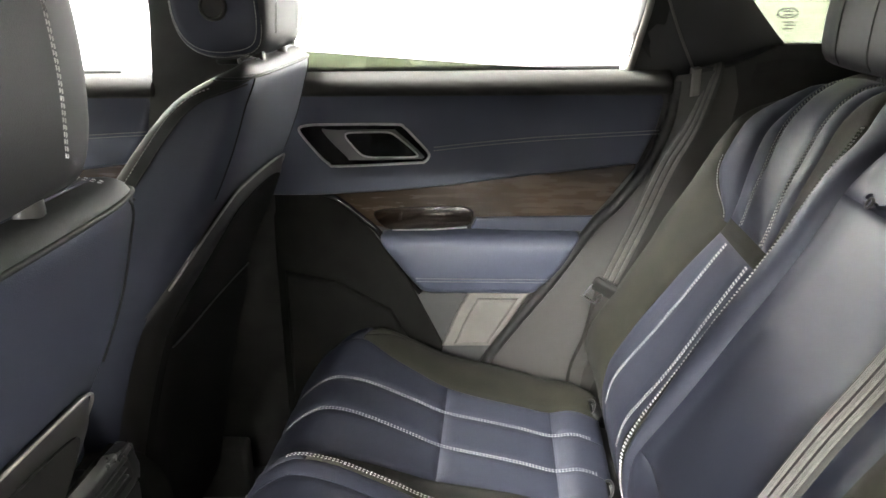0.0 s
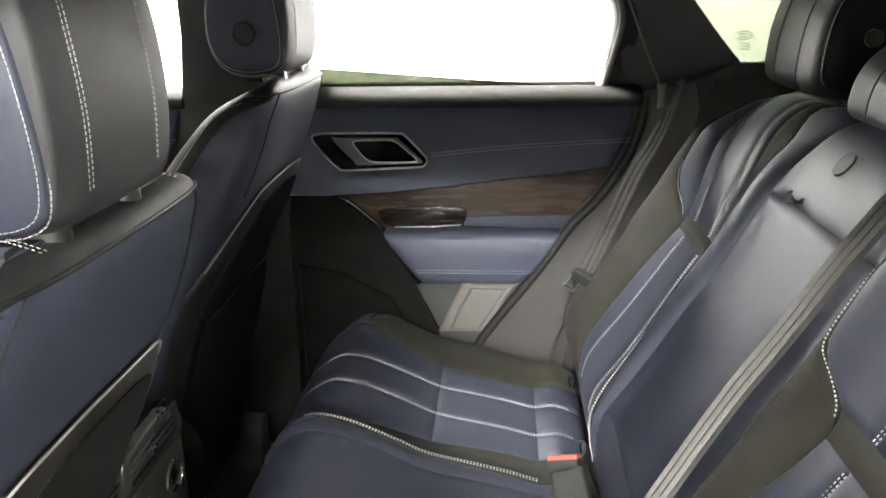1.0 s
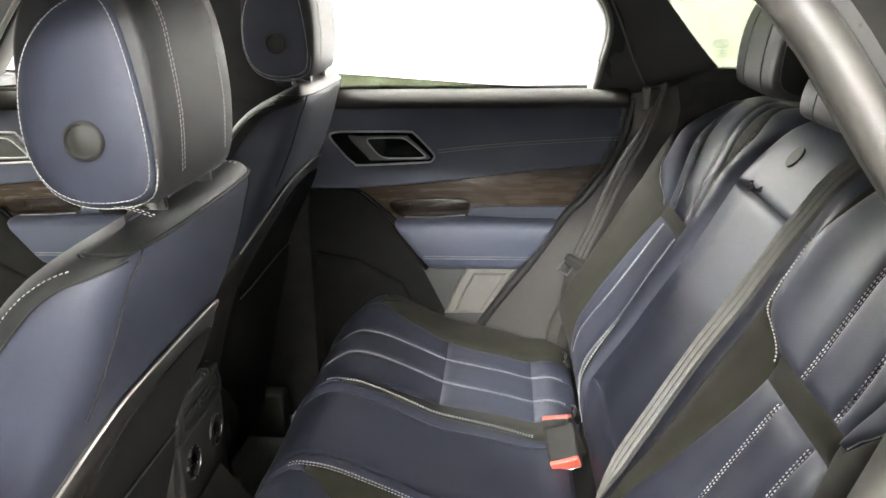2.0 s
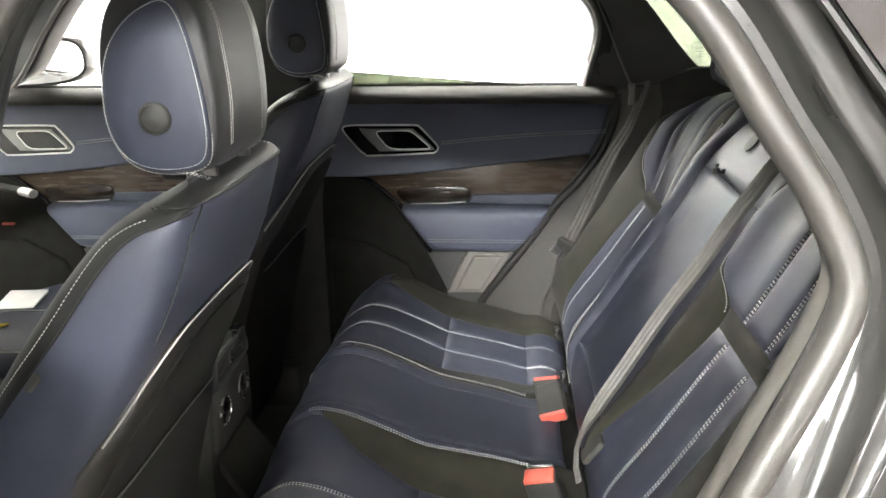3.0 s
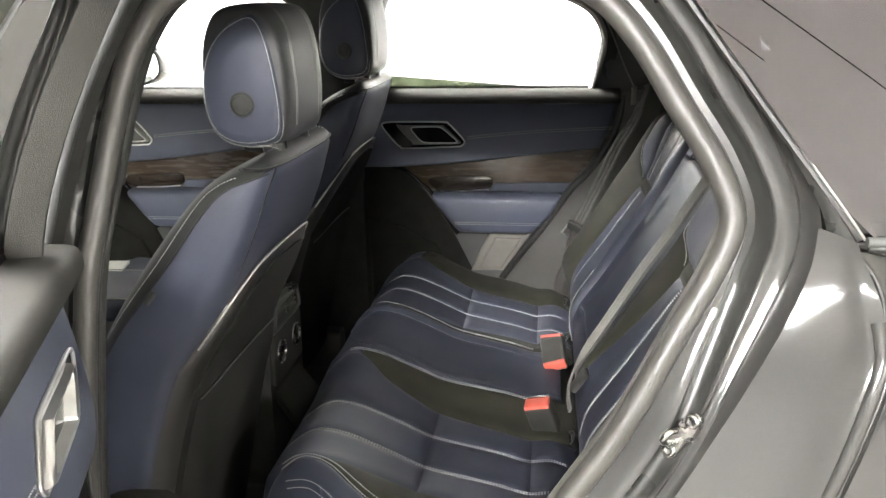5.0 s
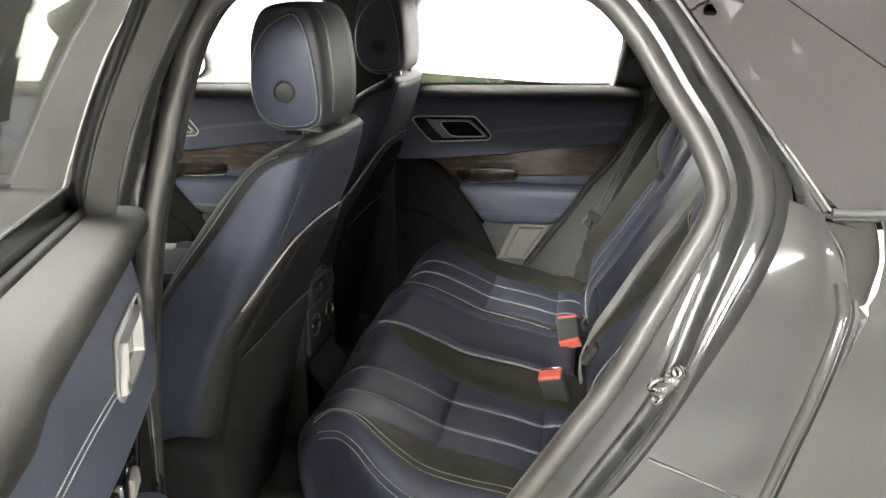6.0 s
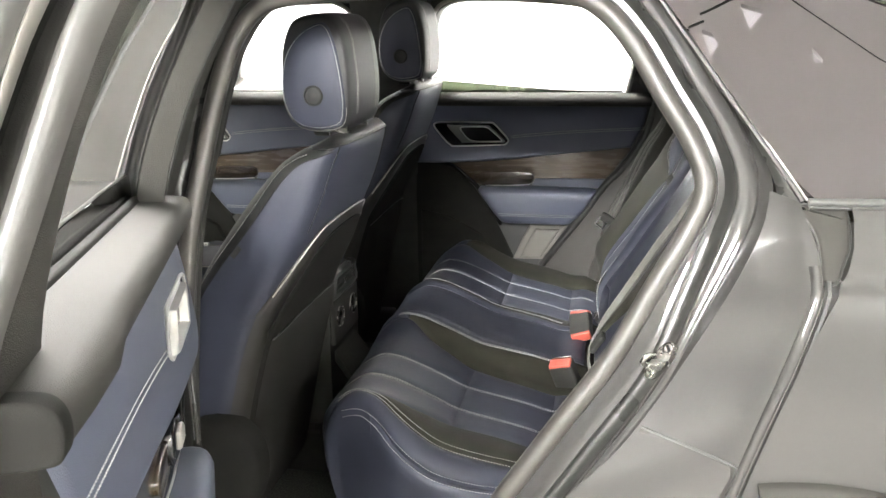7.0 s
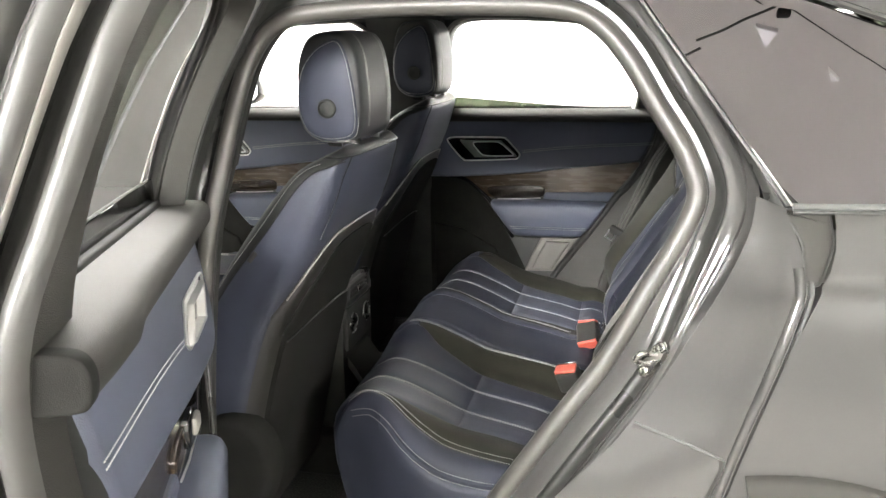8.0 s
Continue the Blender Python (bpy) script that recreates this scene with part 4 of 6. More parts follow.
pane = [Vector((p.x, -0.672 + (flat.x * (p.x - 0.799) + flat.z * (p.z - 1.188)) / 0.968, p.z - (0.010 if p.z < 1.215 else 0.0))) for p in pane]
loops = [[p + Vector((0, o, 0)) for p in pane] for o in (0.0, 0.005)]
v, f = loft(loops)
structure("window_1", v, f, DARK_GLASS, "dark privacy quarter glass", False)
roof_out = even([(0.56, -0.600, 1.512), (0.70, -0.600, 1.502), (0.80, -0.604, 1.484), (0.905, -0.612, 1.447), (1.10, -0.622, 1.385), (1.35, -0.63, 1.295)], 24)
roof_top = even([(0.56, -0.45, 1.60), (0.70, -0.45, 1.59), (0.80, -0.45, 1.575), (0.905, -0.45, 1.55), (1.10, -0.45, 1.50), (1.35, -0.45, 1.42)], 24)
v, f = patch(roof_out, roof_top, 6, (0, -0.025, 0.015))
structure("roof_side_rear", v, f, PAINT, "dark grey painted roof side", True)
v, f = tube([p + Vector((0, 0.0, -0.006)) for p in roof_out], 0.005, 6)
structure("roof_gap", v, f, BLACK_RUBBER, "black gap along the roof side", True)
gut_a = even([(-0.75, -0.640, 1.47), (-0.3, -0.605, 1.545), (0.1, -0.598, 1.560), (0.4, -0.598, 1.552), (0.56, -0.600, 1.512)], 24)
gut_b = even([(-0.75, -0.45, 1.55), (-0.3, -0.45, 1.60), (0.1, -0.45, 1.615), (0.4, -0.45, 1.61), (0.56, -0.45, 1.60)], 24)
v, f = patch(gut_a, gut_b, 6, (0, -0.025, 0.015))
structure("roof_side_front", v, f, PAINT, "dark grey painted roof side", True)

# striker on the shut face
st = thing("door_striker", (0.614, -0.690, 0.955), "bright steel door striker bolted to the shut frame", "striker", "", "")
axis = Vector((0.50, -0.06, 0.86)).normalized()
away = Vector((-0.62, -0.70, 0.34)).normalized()
base = Vector((0.622, -0.692, 0.952))
across = axis.cross(away).normalized()
v, f = loft([[base + axis * 0.034 * math.copysign(abs(math.cos(a)) ** 0.7, math.cos(a)) * k + across * 0.012 * math.sin(a) * k + away * h for a in (2 * math.pi * j / 24 for j in range(24))] for h, k in ((-0.006, 1.0), (0.003, 1.0), (0.0045, 0.93))])
mesh_part("base_plate", v, f, STEEL, st, "oval steel base plate")
v, f = tube(smooth_path([base + axis * 0.009 + away * 0.002, base + axis * 0.010 + away * 0.022, base + axis * 0.007 + away * 0.036, base + away * 0.040, base - axis * 0.007 + away * 0.036, base - axis * 0.010 + away * 0.022, base - axis * 0.009 + away * 0.002]), 0.0042, 10)
mesh_part("loop", v, f, STEEL, st, "bright bent steel loop")
for k in (-0.023, 0.023):
    c = base + axis * k
    v, f = loft([[c + (axis * math.cos(a) + across * math.sin(a)) * r + away * h for a in (2 * math.pi * j / 18 for j in range(18))] for h, r in ((0.002, 0.0095), (0.007, 0.0090), (0.0085, 0.0075), (0.0085, 0.0045), (0.0055, 0.0040))])
    mesh_part("bolt", v, f, STEEL, st, "steel bolt head")

# ---- the centre pillar outside and the front door ----
rear_line = even([(-0.140, -0.745, 0.50), (-0.150, -0.745, 0.80), (-0.145, -0.720, 1.08), (-0.127, -0.688, 1.20), (-0.090, -0.655, 1.33), (-0.032, -0.625, 1.45), (0.015, -0.61, 1.535)], 24)
front_line = even([(-0.20, -0.760, 0.50), (-0.21, -0.760, 0.80), (-0.195, -0.735, 1.08), (-0.172, -0.700, 1.20), (-0.138, -0.665, 1.33), (-0.075, -0.635, 1.45), (-0.025, -0.62, 1.545)], 24)
v, f = patch(rear_line, front_line, 6, (0, -0.006, 0))
structure("centre_pillar", v, f, FRAME, "dark painted centre pillar", True)
v, f = tube([p + Vector((-0.004, -0.004, 0)) for p in rear_line], 0.008, 8)
structure("pillar_edge", v, f, FRAME, "painted edge of the centre pillar", True)
v, f = tube([p + Vector((0.0, -0.004, 0)) for p in front_line], 0.006, 8)
structure("pillar_gap_seal", v, f, BLACK_RUBBER, "black rubber seal along the front door", True)
core = [[(p.x - 0.02, p.y + 0.07, p.z), (p.x - 0.055, p.y + 0.13, p.z), (p.x - 0.19, p.y + 0.13, p.z), (p.x - 0.19, p.y + 0.03, p.z), (p.x - 0.02, p.y + 0.012, p.z)] for p in rear_line]
v, f = loft(core)
structure("centre_pillar_core", v, f, BLACK, "black lining of the centre pillar", False)
fd = thing("door_4", (-0.7, -0.78, 0.45), "closed front door in dark grey metallic paint", "car door", "", "structure")
prof = [(-0.690, 1.195), (-0.715, 1.198), (-0.735, 1.185), (-0.755, 1.12), (-0.775, 1.0), (-0.795, 0.85), (-0.80, 0.7), (-0.785, 0.5)]
edge_f = curve_of([(0.5, -0.22), (0.8, -0.23), (1.08, -0.218), (1.2, -0.20)])
rows = [[(edge_f(z) + (-1.35 - edge_f(z)) * k / 10, y, z) for y, z in prof] for k in range(11)]
mesh_part("outer_skin", [p for r in rows for p in r], grid_faces(11, len(prof)), PAINT, fd, "dark grey metallic skin")
pane = [(-0.296, -0.690, 1.20), (-0.252, -0.670, 1.29), (-0.200, -0.645, 1.39), (-0.13, -0.622, 1.49), (-0.20, -0.612, 1.525), (-0.45, -0.610, 1.53), (-0.65, -0.622, 1.49), (-0.85, -0.645, 1.38), (-1.05, -0.675, 1.25), (-1.12, -0.688, 1.20)]
v, f = loft([[Vector(p) + Vector((0, o, 0)) for p in pane] for o in (0, 0.004)])
mesh_part("glass", v, f, CLEAR_GLASS, fd, "clear window glass", False)
post_a = even([(-0.296, -0.698, 1.196), (-0.252, -0.678, 1.29), (-0.200, -0.653, 1.39), (-0.120, -0.630, 1.50)], 16)
post_b = even([(-0.210, -0.706, 1.196), (-0.180, -0.684, 1.29), (-0.138, -0.660, 1.39), (-0.062, -0.636, 1.50)], 16)
v, f = patch(post_a, post_b, 6, (0, -0.003, 0))
mesh_part("pillar_applique", v, f, DUSTY, fd, "dusty gloss black pillar cover")
v, f = tube([p + Vector((0.004, -0.002, 0)) for p in post_b], 0.0016, 8)
mesh_part("bright_trim", v, f, CHROME_DULL, fd, "bright trim along the pillar cover")
v, f = tube([p + Vector((0.013, 0.0, 0)) for p in post_b], 0.006, 8)
mesh_part("edge_seal", v, f, BLACK_RUBBER, fd, "black rubber door edge seal")
v, f = tube(pane + [pane[0]], 0.010, 8)
mesh_part("window_frame", v, f, BLACK_RUBBER, fd, "black window frame")
v, f = prism([(-1.2, 0.45), (-0.30, 0.45), (-0.30, 1.19), (-1.2, 1.19)], -0.60, -0.66, 0.02)
mesh_part("inner_panel", v, f, NAVY_DOOR, fd, "navy leather inner panel", False)
sill = [[(x, y, z) for y, z in ((-0.70, 0.34), (-0.70, 0.41), (-0.715, 0.425), (-0.76, 0.42), (-0.80, 0.38), (-0.80, 0.25), (-0.70, 0.25))] for x in (-1.5, -0.2, 0.3, 1.5)]
v, f = loft(sill)
structure("sill", v, f, PAINT, "dark painted door sill", False)
front_end = [[(-1.5, CY + d, z) for d, z in ((-0.85, 0.3), (-0.85, 1.1), (-0.5, 1.15), (0.5, 1.15), (0.85, 1.1), (0.85, 0.3))], [(-1.56, CY + d, z) for d, z in ((-0.85, 0.3), (-0.85, 1.1), (-0.5, 1.15), (0.5, 1.15), (0.85, 1.1), (0.85, 0.3))]]
v, f = loft(front_end)
structure("bulkhead", v, f, BLACK, "black bulkhead at the front of the cabin", False)

# ---- the far rear pillar, quarter glass and parcel shelf ----
outer = [(0.60, 0.845, 1.14), (0.574, 0.835, 1.185), (0.60, 0.800, 1.345), (0.58, 0.775, 1.42), (0.52, 0.755, 1.48), (0.50, 0.73, 1.56)]
quarter = [(0.93, 0.852, 1.17), (0.900, 0.847, 1.225), (0.862, 0.838, 1.250), (0.80, 0.812, 1.315), (0.735, 0.785, 1.39), (0.62, 0.745, 1.52)]
v, f = patch(even(outer, 20), even(quarter, 20), 8, (0, -0.02, 0))
structure("pillar_trim_far", v, f, CHARCOAL, "charcoal trim over the far rear pillar", True)
v, f = tube([Vector(p) + Vector((0.0, -0.018, 0)) for p in even([(0.700, 0.835, 1.203), (0.665, 0.815, 1.27), (0.625, 0.79, 1.36), (0.58, 0.765, 1.45)], 12)], 0.0025, 6)
structure("pillar_trim_seam", v, f, GREY_TRIM, "seam of the far rear pillar trim", True)
far_pane = [(0.80, 0.868, 1.225), (0.76, 0.845, 1.30), (0.69, 0.814, 1.385), (0.58, 0.768, 1.53), (0.80, 0.76, 1.54), (1.0, 0.77, 1.50), (1.30, 0.80, 1.36), (1.42, 0.83, 1.245), (1.2, 0.855, 1.225)]
v, f = loft([[Vector(p) + Vector((0, o, 0)) for p in far_pane] for o in (0, 0.004)])
structure("window_2", v, f, PALE_GLASS, "pale green quarter glass with a printed mark", False)
mark = [(0.864 + 0.018 * math.cos(a), 0, 1.303 + 0.0085 * math.sin(a)) for a in (2 * math.pi * k / 20 for k in range(20))]
gl = thing("glass_mark", (0.864, 0.85, 1.303), "small dark oval mark printed on the glass", "mark")
face = lambda x, z: 0.858 - 0.33 * (z - 1.27) + 0.02
v, f = tube([(p[0], face(p[0], p[2]) - 0.019, p[2]) for p in mark], 0.0012, 5, True)
mesh_part("ring", v, f, BLACK, gl)
for dx, dz, w in ((0, 0.003, 0.009), (0, -0.003, 0.008), (0.004, -0.016, 0.010), (0.010, -0.022, 0.009), (0.006, -0.028, 0.010), (0.008, -0.040, 0.003)):
    v, f = box(0.864 + dx - w, 0.864 + dx + w, face(0, 1.303 + dz) - 0.020, face(0, 1.303 + dz) - 0.0185, 1.303 + dz - 0.0011, 1.303 + dz + 0.0011, 0)
    mesh_part("bar", v, f, BLACK, gl, smooth=False)
v, f = tube([(0.80, 0.775, 1.50), (0.95, 0.81, 1.38), (1.08, 0.835, 1.28)], 0.0012, 5)
structure("aerial_wire", v, f, BLACK, "thin dark aerial line on the glass", True)
# ledge under the quarter glass, belt guide cover and side trim
ledge_a = even([(0.690, 0.775, 1.212), (0.76, 0.765, 1.222), (0.82, 0.775, 1.245), (0.90, 0.80, 1.252), (1.3, 0.80, 1.25)], 20)
ledge_b = even([(0.700, 0.850, 1.205), (0.77, 0.850, 1.225), (0.83, 0.855, 1.245), (0.90, 0.862, 1.250), (1.3, 0.865, 1.25)], 20)
v, f = patch(ledge_a, ledge_b, 4)
structure("side_ledge", v, f, BLACK, "black ledge under the quarter glass", True)
v, f = patch(ledge_a, [p + Vector((0.0, 0.004, -0.09)) for p in ledge_a], 3)
structure("side_ledge_front", v, f, BLACK, "black front of the ledge under the quarter glass", True)
trim_a = even([(0.662, 0.785, 1.20), (0.635, 0.785, 1.06), (0.535, 0.785, 0.925), (0.462, 0.785, 0.812), (0.345, 0.785, 0.655), (0.27, 0.785, 0.52)], 24)
trim_b = even([(0.775, 0.770, 1.222), (0.75, 0.765, 1.08), (0.67, 0.752, 0.93), (0.60, 0.745, 0.80), (0.54, 0.742, 0.62), (0.49, 0.740, 0.50)], 24)
v, f = patch(trim_a, trim_b, 8, (0, -0.014, 0))
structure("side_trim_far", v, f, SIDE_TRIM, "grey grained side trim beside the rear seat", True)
wall_a = even([(0.775, 0.770, 1.222), (0.75, 0.765, 1.08), (0.67, 0.752, 0.93), (0.60, 0.745, 0.80), (0.54, 0.742, 0.62), (0.49, 0.740, 0.50)], 24)
wall_b = even([(1.3, 0.775, 1.252), (1.2, 0.775, 1.1), (1.1, 0.775, 0.95), (1.0, 0.775, 0.80), (0.95, 0.775, 0.62), (0.9, 0.775, 0.50)], 24)
v, f = patch(wall_a, wall_b, 6)
structure("side_wall_far", v, f, BLACK, "black side lining behind the rear seat", True)
v, f = prism([(0.684, 1.165), (0.686, 1.214), (0.700, 1.216), (0.700, 1.168)], 0.790, 0.762, 0.004)
structure("belt_guide_cover", v, f, GREY_TRIM, "grey edge of the seat belt guide", False)
shelf = [[(x, y, z) for x, z in ((0.93, 1.19), (0.98, 1.205), (1.5, 1.20), (1.5, 1.17), (0.95, 1.16))] for y in (CY - 0.66, CY, CY + 0.68)]
v, f = loft(shelf)
structure("parcel_shelf", v, f, BLACK, "black parcel shelf behind the rear seat", False)
v, f = loft([[(1.45, CY - 0.6, 1.22), (1.45, CY + 0.6, 1.22), (1.1, CY + 0.5, 1.52), (1.1, CY - 0.5, 1.52)], [(1.455, CY - 0.6, 1.22), (1.455, CY + 0.6, 1.22), (1.105, CY + 0.5, 1.52), (1.105, CY - 0.5, 1.52)]])
structure("window_3", v, f, PALE_GLASS, "pale green tailgate glass", False)

# ---- the far centre pillar and side wall ----
v, f = box(-1.5, 1.35, 0.835, 0.90, 0.30, 1.165, 0.005)
structure("side_wall", v, f, BLACK, "black side wall behind the far doors", False)
loops = []
for z, x0, x1, y in ((0.36, -0.36, -0.06, 0.80), (0.9, -0.34, -0.07, 0.795), (1.12, -0.33, -0.075, 0.79), (1.20, -0.31, -0.072, 0.785), (1.32, -0.285, -0.06, 0.75), (1.42, -0.275, -0.045, 0.72), (1.50, -0.28, -0.02, 0.69), (1.56, -0.30, 0.0, 0.66)):
    loops.append([(x0, y + 0.06, z), (x0 + 0.005, y + 0.006, z), (x0 + 0.02, y, z), ((x0 + x1) / 2, y - 0.006, z), (x1 - 0.02, y, z), (x1 - 0.005, y + 0.006, z), (x1, y + 0.06, z)])
v, f = loft(loops)
structure("centre_pillar_far", v, f, BLACK, "charcoal trim over the far centre pillar", True)


# ---- the rear bench ----
def profile(points):
    """A path in (x, z) by its length: the place at u, and u at a given x or z on its upper run."""
    pts = smooth_path([(x, 0, z) for x, z in points], 10)
    lens = [0.0]
    for p, q in zip(pts, pts[1:]):
        lens.append(lens[-1] + (q - p).length)

    def at(u):
        u = min(max(u, 0.0), lens[-1])
        i = min(int(np.searchsorted(lens, u, side="right")) - 1, len(pts) - 2)
        return pts[i].lerp(pts[i + 1], (u - lens[i]) / (lens[i + 1] - lens[i]))

    def find(value, axis, start):
        k = min((i for i in range(len(pts)) if lens[i] >= start), key=lambda i: abs(pts[i][axis] - value))
        return lens[k]
    return at, find, lens[-1]


SEAT_LINE = [(0.075, 0.44), (0.030, 0.50), (0.0, 0.58), (-0.006, 0.65), (0.006, 0.685), (0.03, 0.710), (0.06, 0.728), (0.085, 0.731), (0.125, 0.723), (0.17, 0.705), (0.21, 0.687), (0.257, 0.666), (0.33, 0.650), (0.386, 0.638), (0.436, 0.625), (0.474, 0.629), (0.506, 0.620), (0.545, 0.600)]
seat_at, seat_find, SEAT_END = profile(SEAT_LINE)
TOP0 = seat_find(0.0, 0, 0.2)
ux = lambda x: seat_find(x, 0, TOP0)
EDGE = curve_of([(0.0, 0.515), (0.10, 0.565), (0.20, 0.605), (0.30, 0.615), (0.40, 0.59), (0.50, 0.54)])


def seat_surface(u, y):
    p = seat_at(u)
    d = y - CY
    a, s = abs(d), (1 if d > 0 else -1)
    top = smoothstep(TOP0 - 0.03, TOP0 + 0.05, u)
    r = 0.018 * (1 - smoothstep(0.10, 0.19, a)) + 0.016 * math.exp(-((a - 0.145) / 0.045) ** 2) + 0.024 * math.exp(-((a - 0.57) / 0.055) ** 2)
    e0 = EDGE(p.x)
    e, R = max(0.0, a - e0), 0.05
    th = min(e / R, math.pi / 2)
    lat = min(a, e0) + R * math.sin(th)
    drop = R * (1 - math.cos(th)) + max(0.0, e - R * math.pi / 2)
    turn_in = 0.045 * smoothstep(0.46, 0.64, a) ** 1.5 * (1 - smoothstep(0.04, 0.22, p.x))
    return Vector((p.x + turn_in - 0.004 * (1 - top), CY + s * lat, p.z + r * (0.35 + 0.65 * top) - drop))


def flipped(surf, u, v, want):
    return 1 if normal_of(surf, u, v).dot(Vector(want)) > 0 else -1


SF = flipped(seat_surface, ux(0.3), 0.4, (0, 0, 1))
bench = thing("rear_bench", (0.3, CY, 0.36), "navy leather rear bench with olive-black suede inserts and white stitching", "car seat")
U = lambda f: (lambda u: f(max(seat_at(u).x, 0.0) if u > TOP0 else 0.0))
d_pipe = curve_of([(0.0, 0.13), (0.10, 0.132), (0.25, 0.130), (0.45, 0.12)])
d_wedge = curve_of([(0.0, 0.140), (0.085, 0.150), (0.15, 0.192), (0.25, 0.222), (0.35, 0.235), (0.5, 0.24)])
d_out = curve_of([(0.0, 0.545), (0.09, 0.542), (0.15, 0.522), (0.26, 0.503), (0.36, 0.495), (0.5, 0.50)])
d_bol = curve_of([(0.0, 0.55), (0.09, 0.555), (0.15, 0.584), (0.25, 0.608), (0.40, 0.606), (0.5, 0.58)])
U0, U1, U2, U3 = 0.0, ux(0.257), ux(0.440), ux(0.53)
for side, tag in ((1, "far"), (-1, "near")):
    Y = lambda f, side=side: (lambda u: CY + side * (U(f)(u) if callable(f) else f))
    cushion = None
    lanes = ((d_wedge, 0.318), (0.318, 0.423), (0.423, d_out))
    rootn = "cushion_panel"
    for a, b in lanes:
        for u0, u1 in ((U0, U1), (U1, U2), (U2, U3)):
            v, f = pad(seat_surface, SF, Y(a), Y(b), u0, u1, 40 if u0 == U0 else 14, 12, ends=(u0 != U0, 1))
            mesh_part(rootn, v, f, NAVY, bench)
    v, f = pad(seat_surface, SF, Y(d_pipe), Y(d_wedge), ux(0.085), U3, 30, 10)
    mesh_part("suede_insert", v, f, SUEDE, bench, "olive-black suede insert")
    v, f = pad(seat_surface, SF, Y(d_pipe), Y(d_wedge), U0, ux(0.085), 24, 8, ends=(0, 1))
    mesh_part("cushion_panel", v, f, NAVY, bench)
    v, f = pad(seat_surface, SF, Y(d_out), Y(d_bol), ux(0.088), U3, 30, 10)
    mesh_part("suede_insert", v, f, SUEDE, bench, "olive-black suede insert")
    if side > 0:
        v, f = pad(seat_surface, SF, Y(d_bol), Y(lambda x: EDGE(x) + 0.30), ux(0.088), U3, 30, 24)
        mesh_part("outer_bolster", v, f, SUEDE, bench, "olive-black suede side")
    else:
        v, f = pad(seat_surface, SF, Y(d_bol), Y(lambda x: EDGE(x) + 0.050), ux(0.088), U3, 30, 10, puff=0.004, ends=(0, 1))
        mesh_part("outer_bolster", v, f, NAVY, bench)
        v, f = pad(seat_surface, SF, Y(lambda x: EDGE(x) + 0.050), Y(lambda x: EDGE(x) + 0.30), ux(0.088), U3, 30, 16, ends=(0, 1))
        mesh_part("cushion_side", v, f, NAVY, bench)
    v, f = pad(seat_surface, SF, Y(d_out), Y(lambda x: EDGE(x) + 0.30), U0, ux(0.088), 30, 24, ends=(0, 0))
    mesh_part("cushion_nose", v, f, NAVY, bench)
    # seams
    geo = []
    for d in (0.318, 0.423):
        for x0, x1 in ((None, 0.257), (0.258, 0.436), (0.440, 0.505)):
            u0 = TOP0 - 0.05 if x0 is None else ux(x0)
            pts = [(u0 + (ux(x1) - u0) * k / 8, CY + side * d) for k in range(9)]
            p, n = seam(seat_surface, SF, pts, -0.0030, 4)
            geo.append(stitches(p, n, 0.0052, width=0.0011))
    pts = [(ux(x), CY + side * (d_pipe(x) + 0.007)) for x in (0.06, 0.09, 0.14, 0.2, 0.28, 0.36, 0.43)]
    p, n = seam(seat_surface, SF, pts, 0.0)
    geo.append(stitches(p, n, 0.006, width=0.0013))
    if side < 0:
        for fn, o in ((d_bol, -0.004), (lambda x: EDGE(x) + 0.050, 0.0)):
            pts = [(ux(x), CY - (fn(x) + o)) for x in (0.03, 0.06, 0.10, 0.16, 0.24, 0.33, 0.42)]
            p, n = seam(seat_surface, SF, pts, 0.0)
            geo.append(stitches(p, n, 0.012))
    v, f = join(*geo)
    mesh_part("stitching", v, f, THREAD, bench, "white double stitching", False)
# centre place
v, f = pad(seat_surface, SF, CY - 0.10, CY + 0.10, U0, ux(0.50), 60, 18, ends=(0, 1))
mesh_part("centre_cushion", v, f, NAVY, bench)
for side in (1, -1):
    v, f = pad(seat_surface, SF, CY + side * 0.10, (lambda u, side=side: CY + side * U(d_pipe)(u)), U0, ux(0.50), 50, 6, ends=(0, 1), groove=0.004)
    mesh_part("centre_edge", v, f, NAVY, bench)
for y in (CY + 0.135, CY + 0.150):
    p, n = seam(seat_surface, SF, [(TOP0 - 0.055, y), (TOP0 - 0.03, y), (TOP0 - 0.005, y)], 0.002)
    v, f = tube(p, 0.0012, 6)
    mesh_part("piping", v, f, THREAD, bench, "pale piping")
v, f = box(0.03, 0.56, CY - 0.55, CY + 0.55, 0.36, 0.58, 0.03)
mesh_part("bench_base", v, f, BLACK, bench, "black bench base")

# backrest
BACK_LINE = [(0.56, 0.56), (0.535, 0.62), (0.525, 0.68), (0.528, 0.710), (0.536, 0.738), (0.554, 0.770), (0.592, 0.826), (0.630, 0.887), (0.667, 0.947), (0.692, 0.985), (0.716, 1.025), (0.740, 1.07), (0.767, 1.12), (0.802, 1.172), (0.838, 1.206), (0.872, 1.220), (0.905, 1.215), (0.93, 1.19), (0.945, 1.12)]
back_at, back_find, BACK_END = profile(BACK_LINE)
uz = lambda z: back_find(z, 2, 0.0) if z < 1.218 else back_find(0.872, 0, 0.0)
BEDGE = curve_of([(0.56, 0.50), (0.70, 0.54), (0.9, 0.575), (1.0, 0.585), (1.1, 0.57), (1.18, 0.53), (1.22, 0.47)])


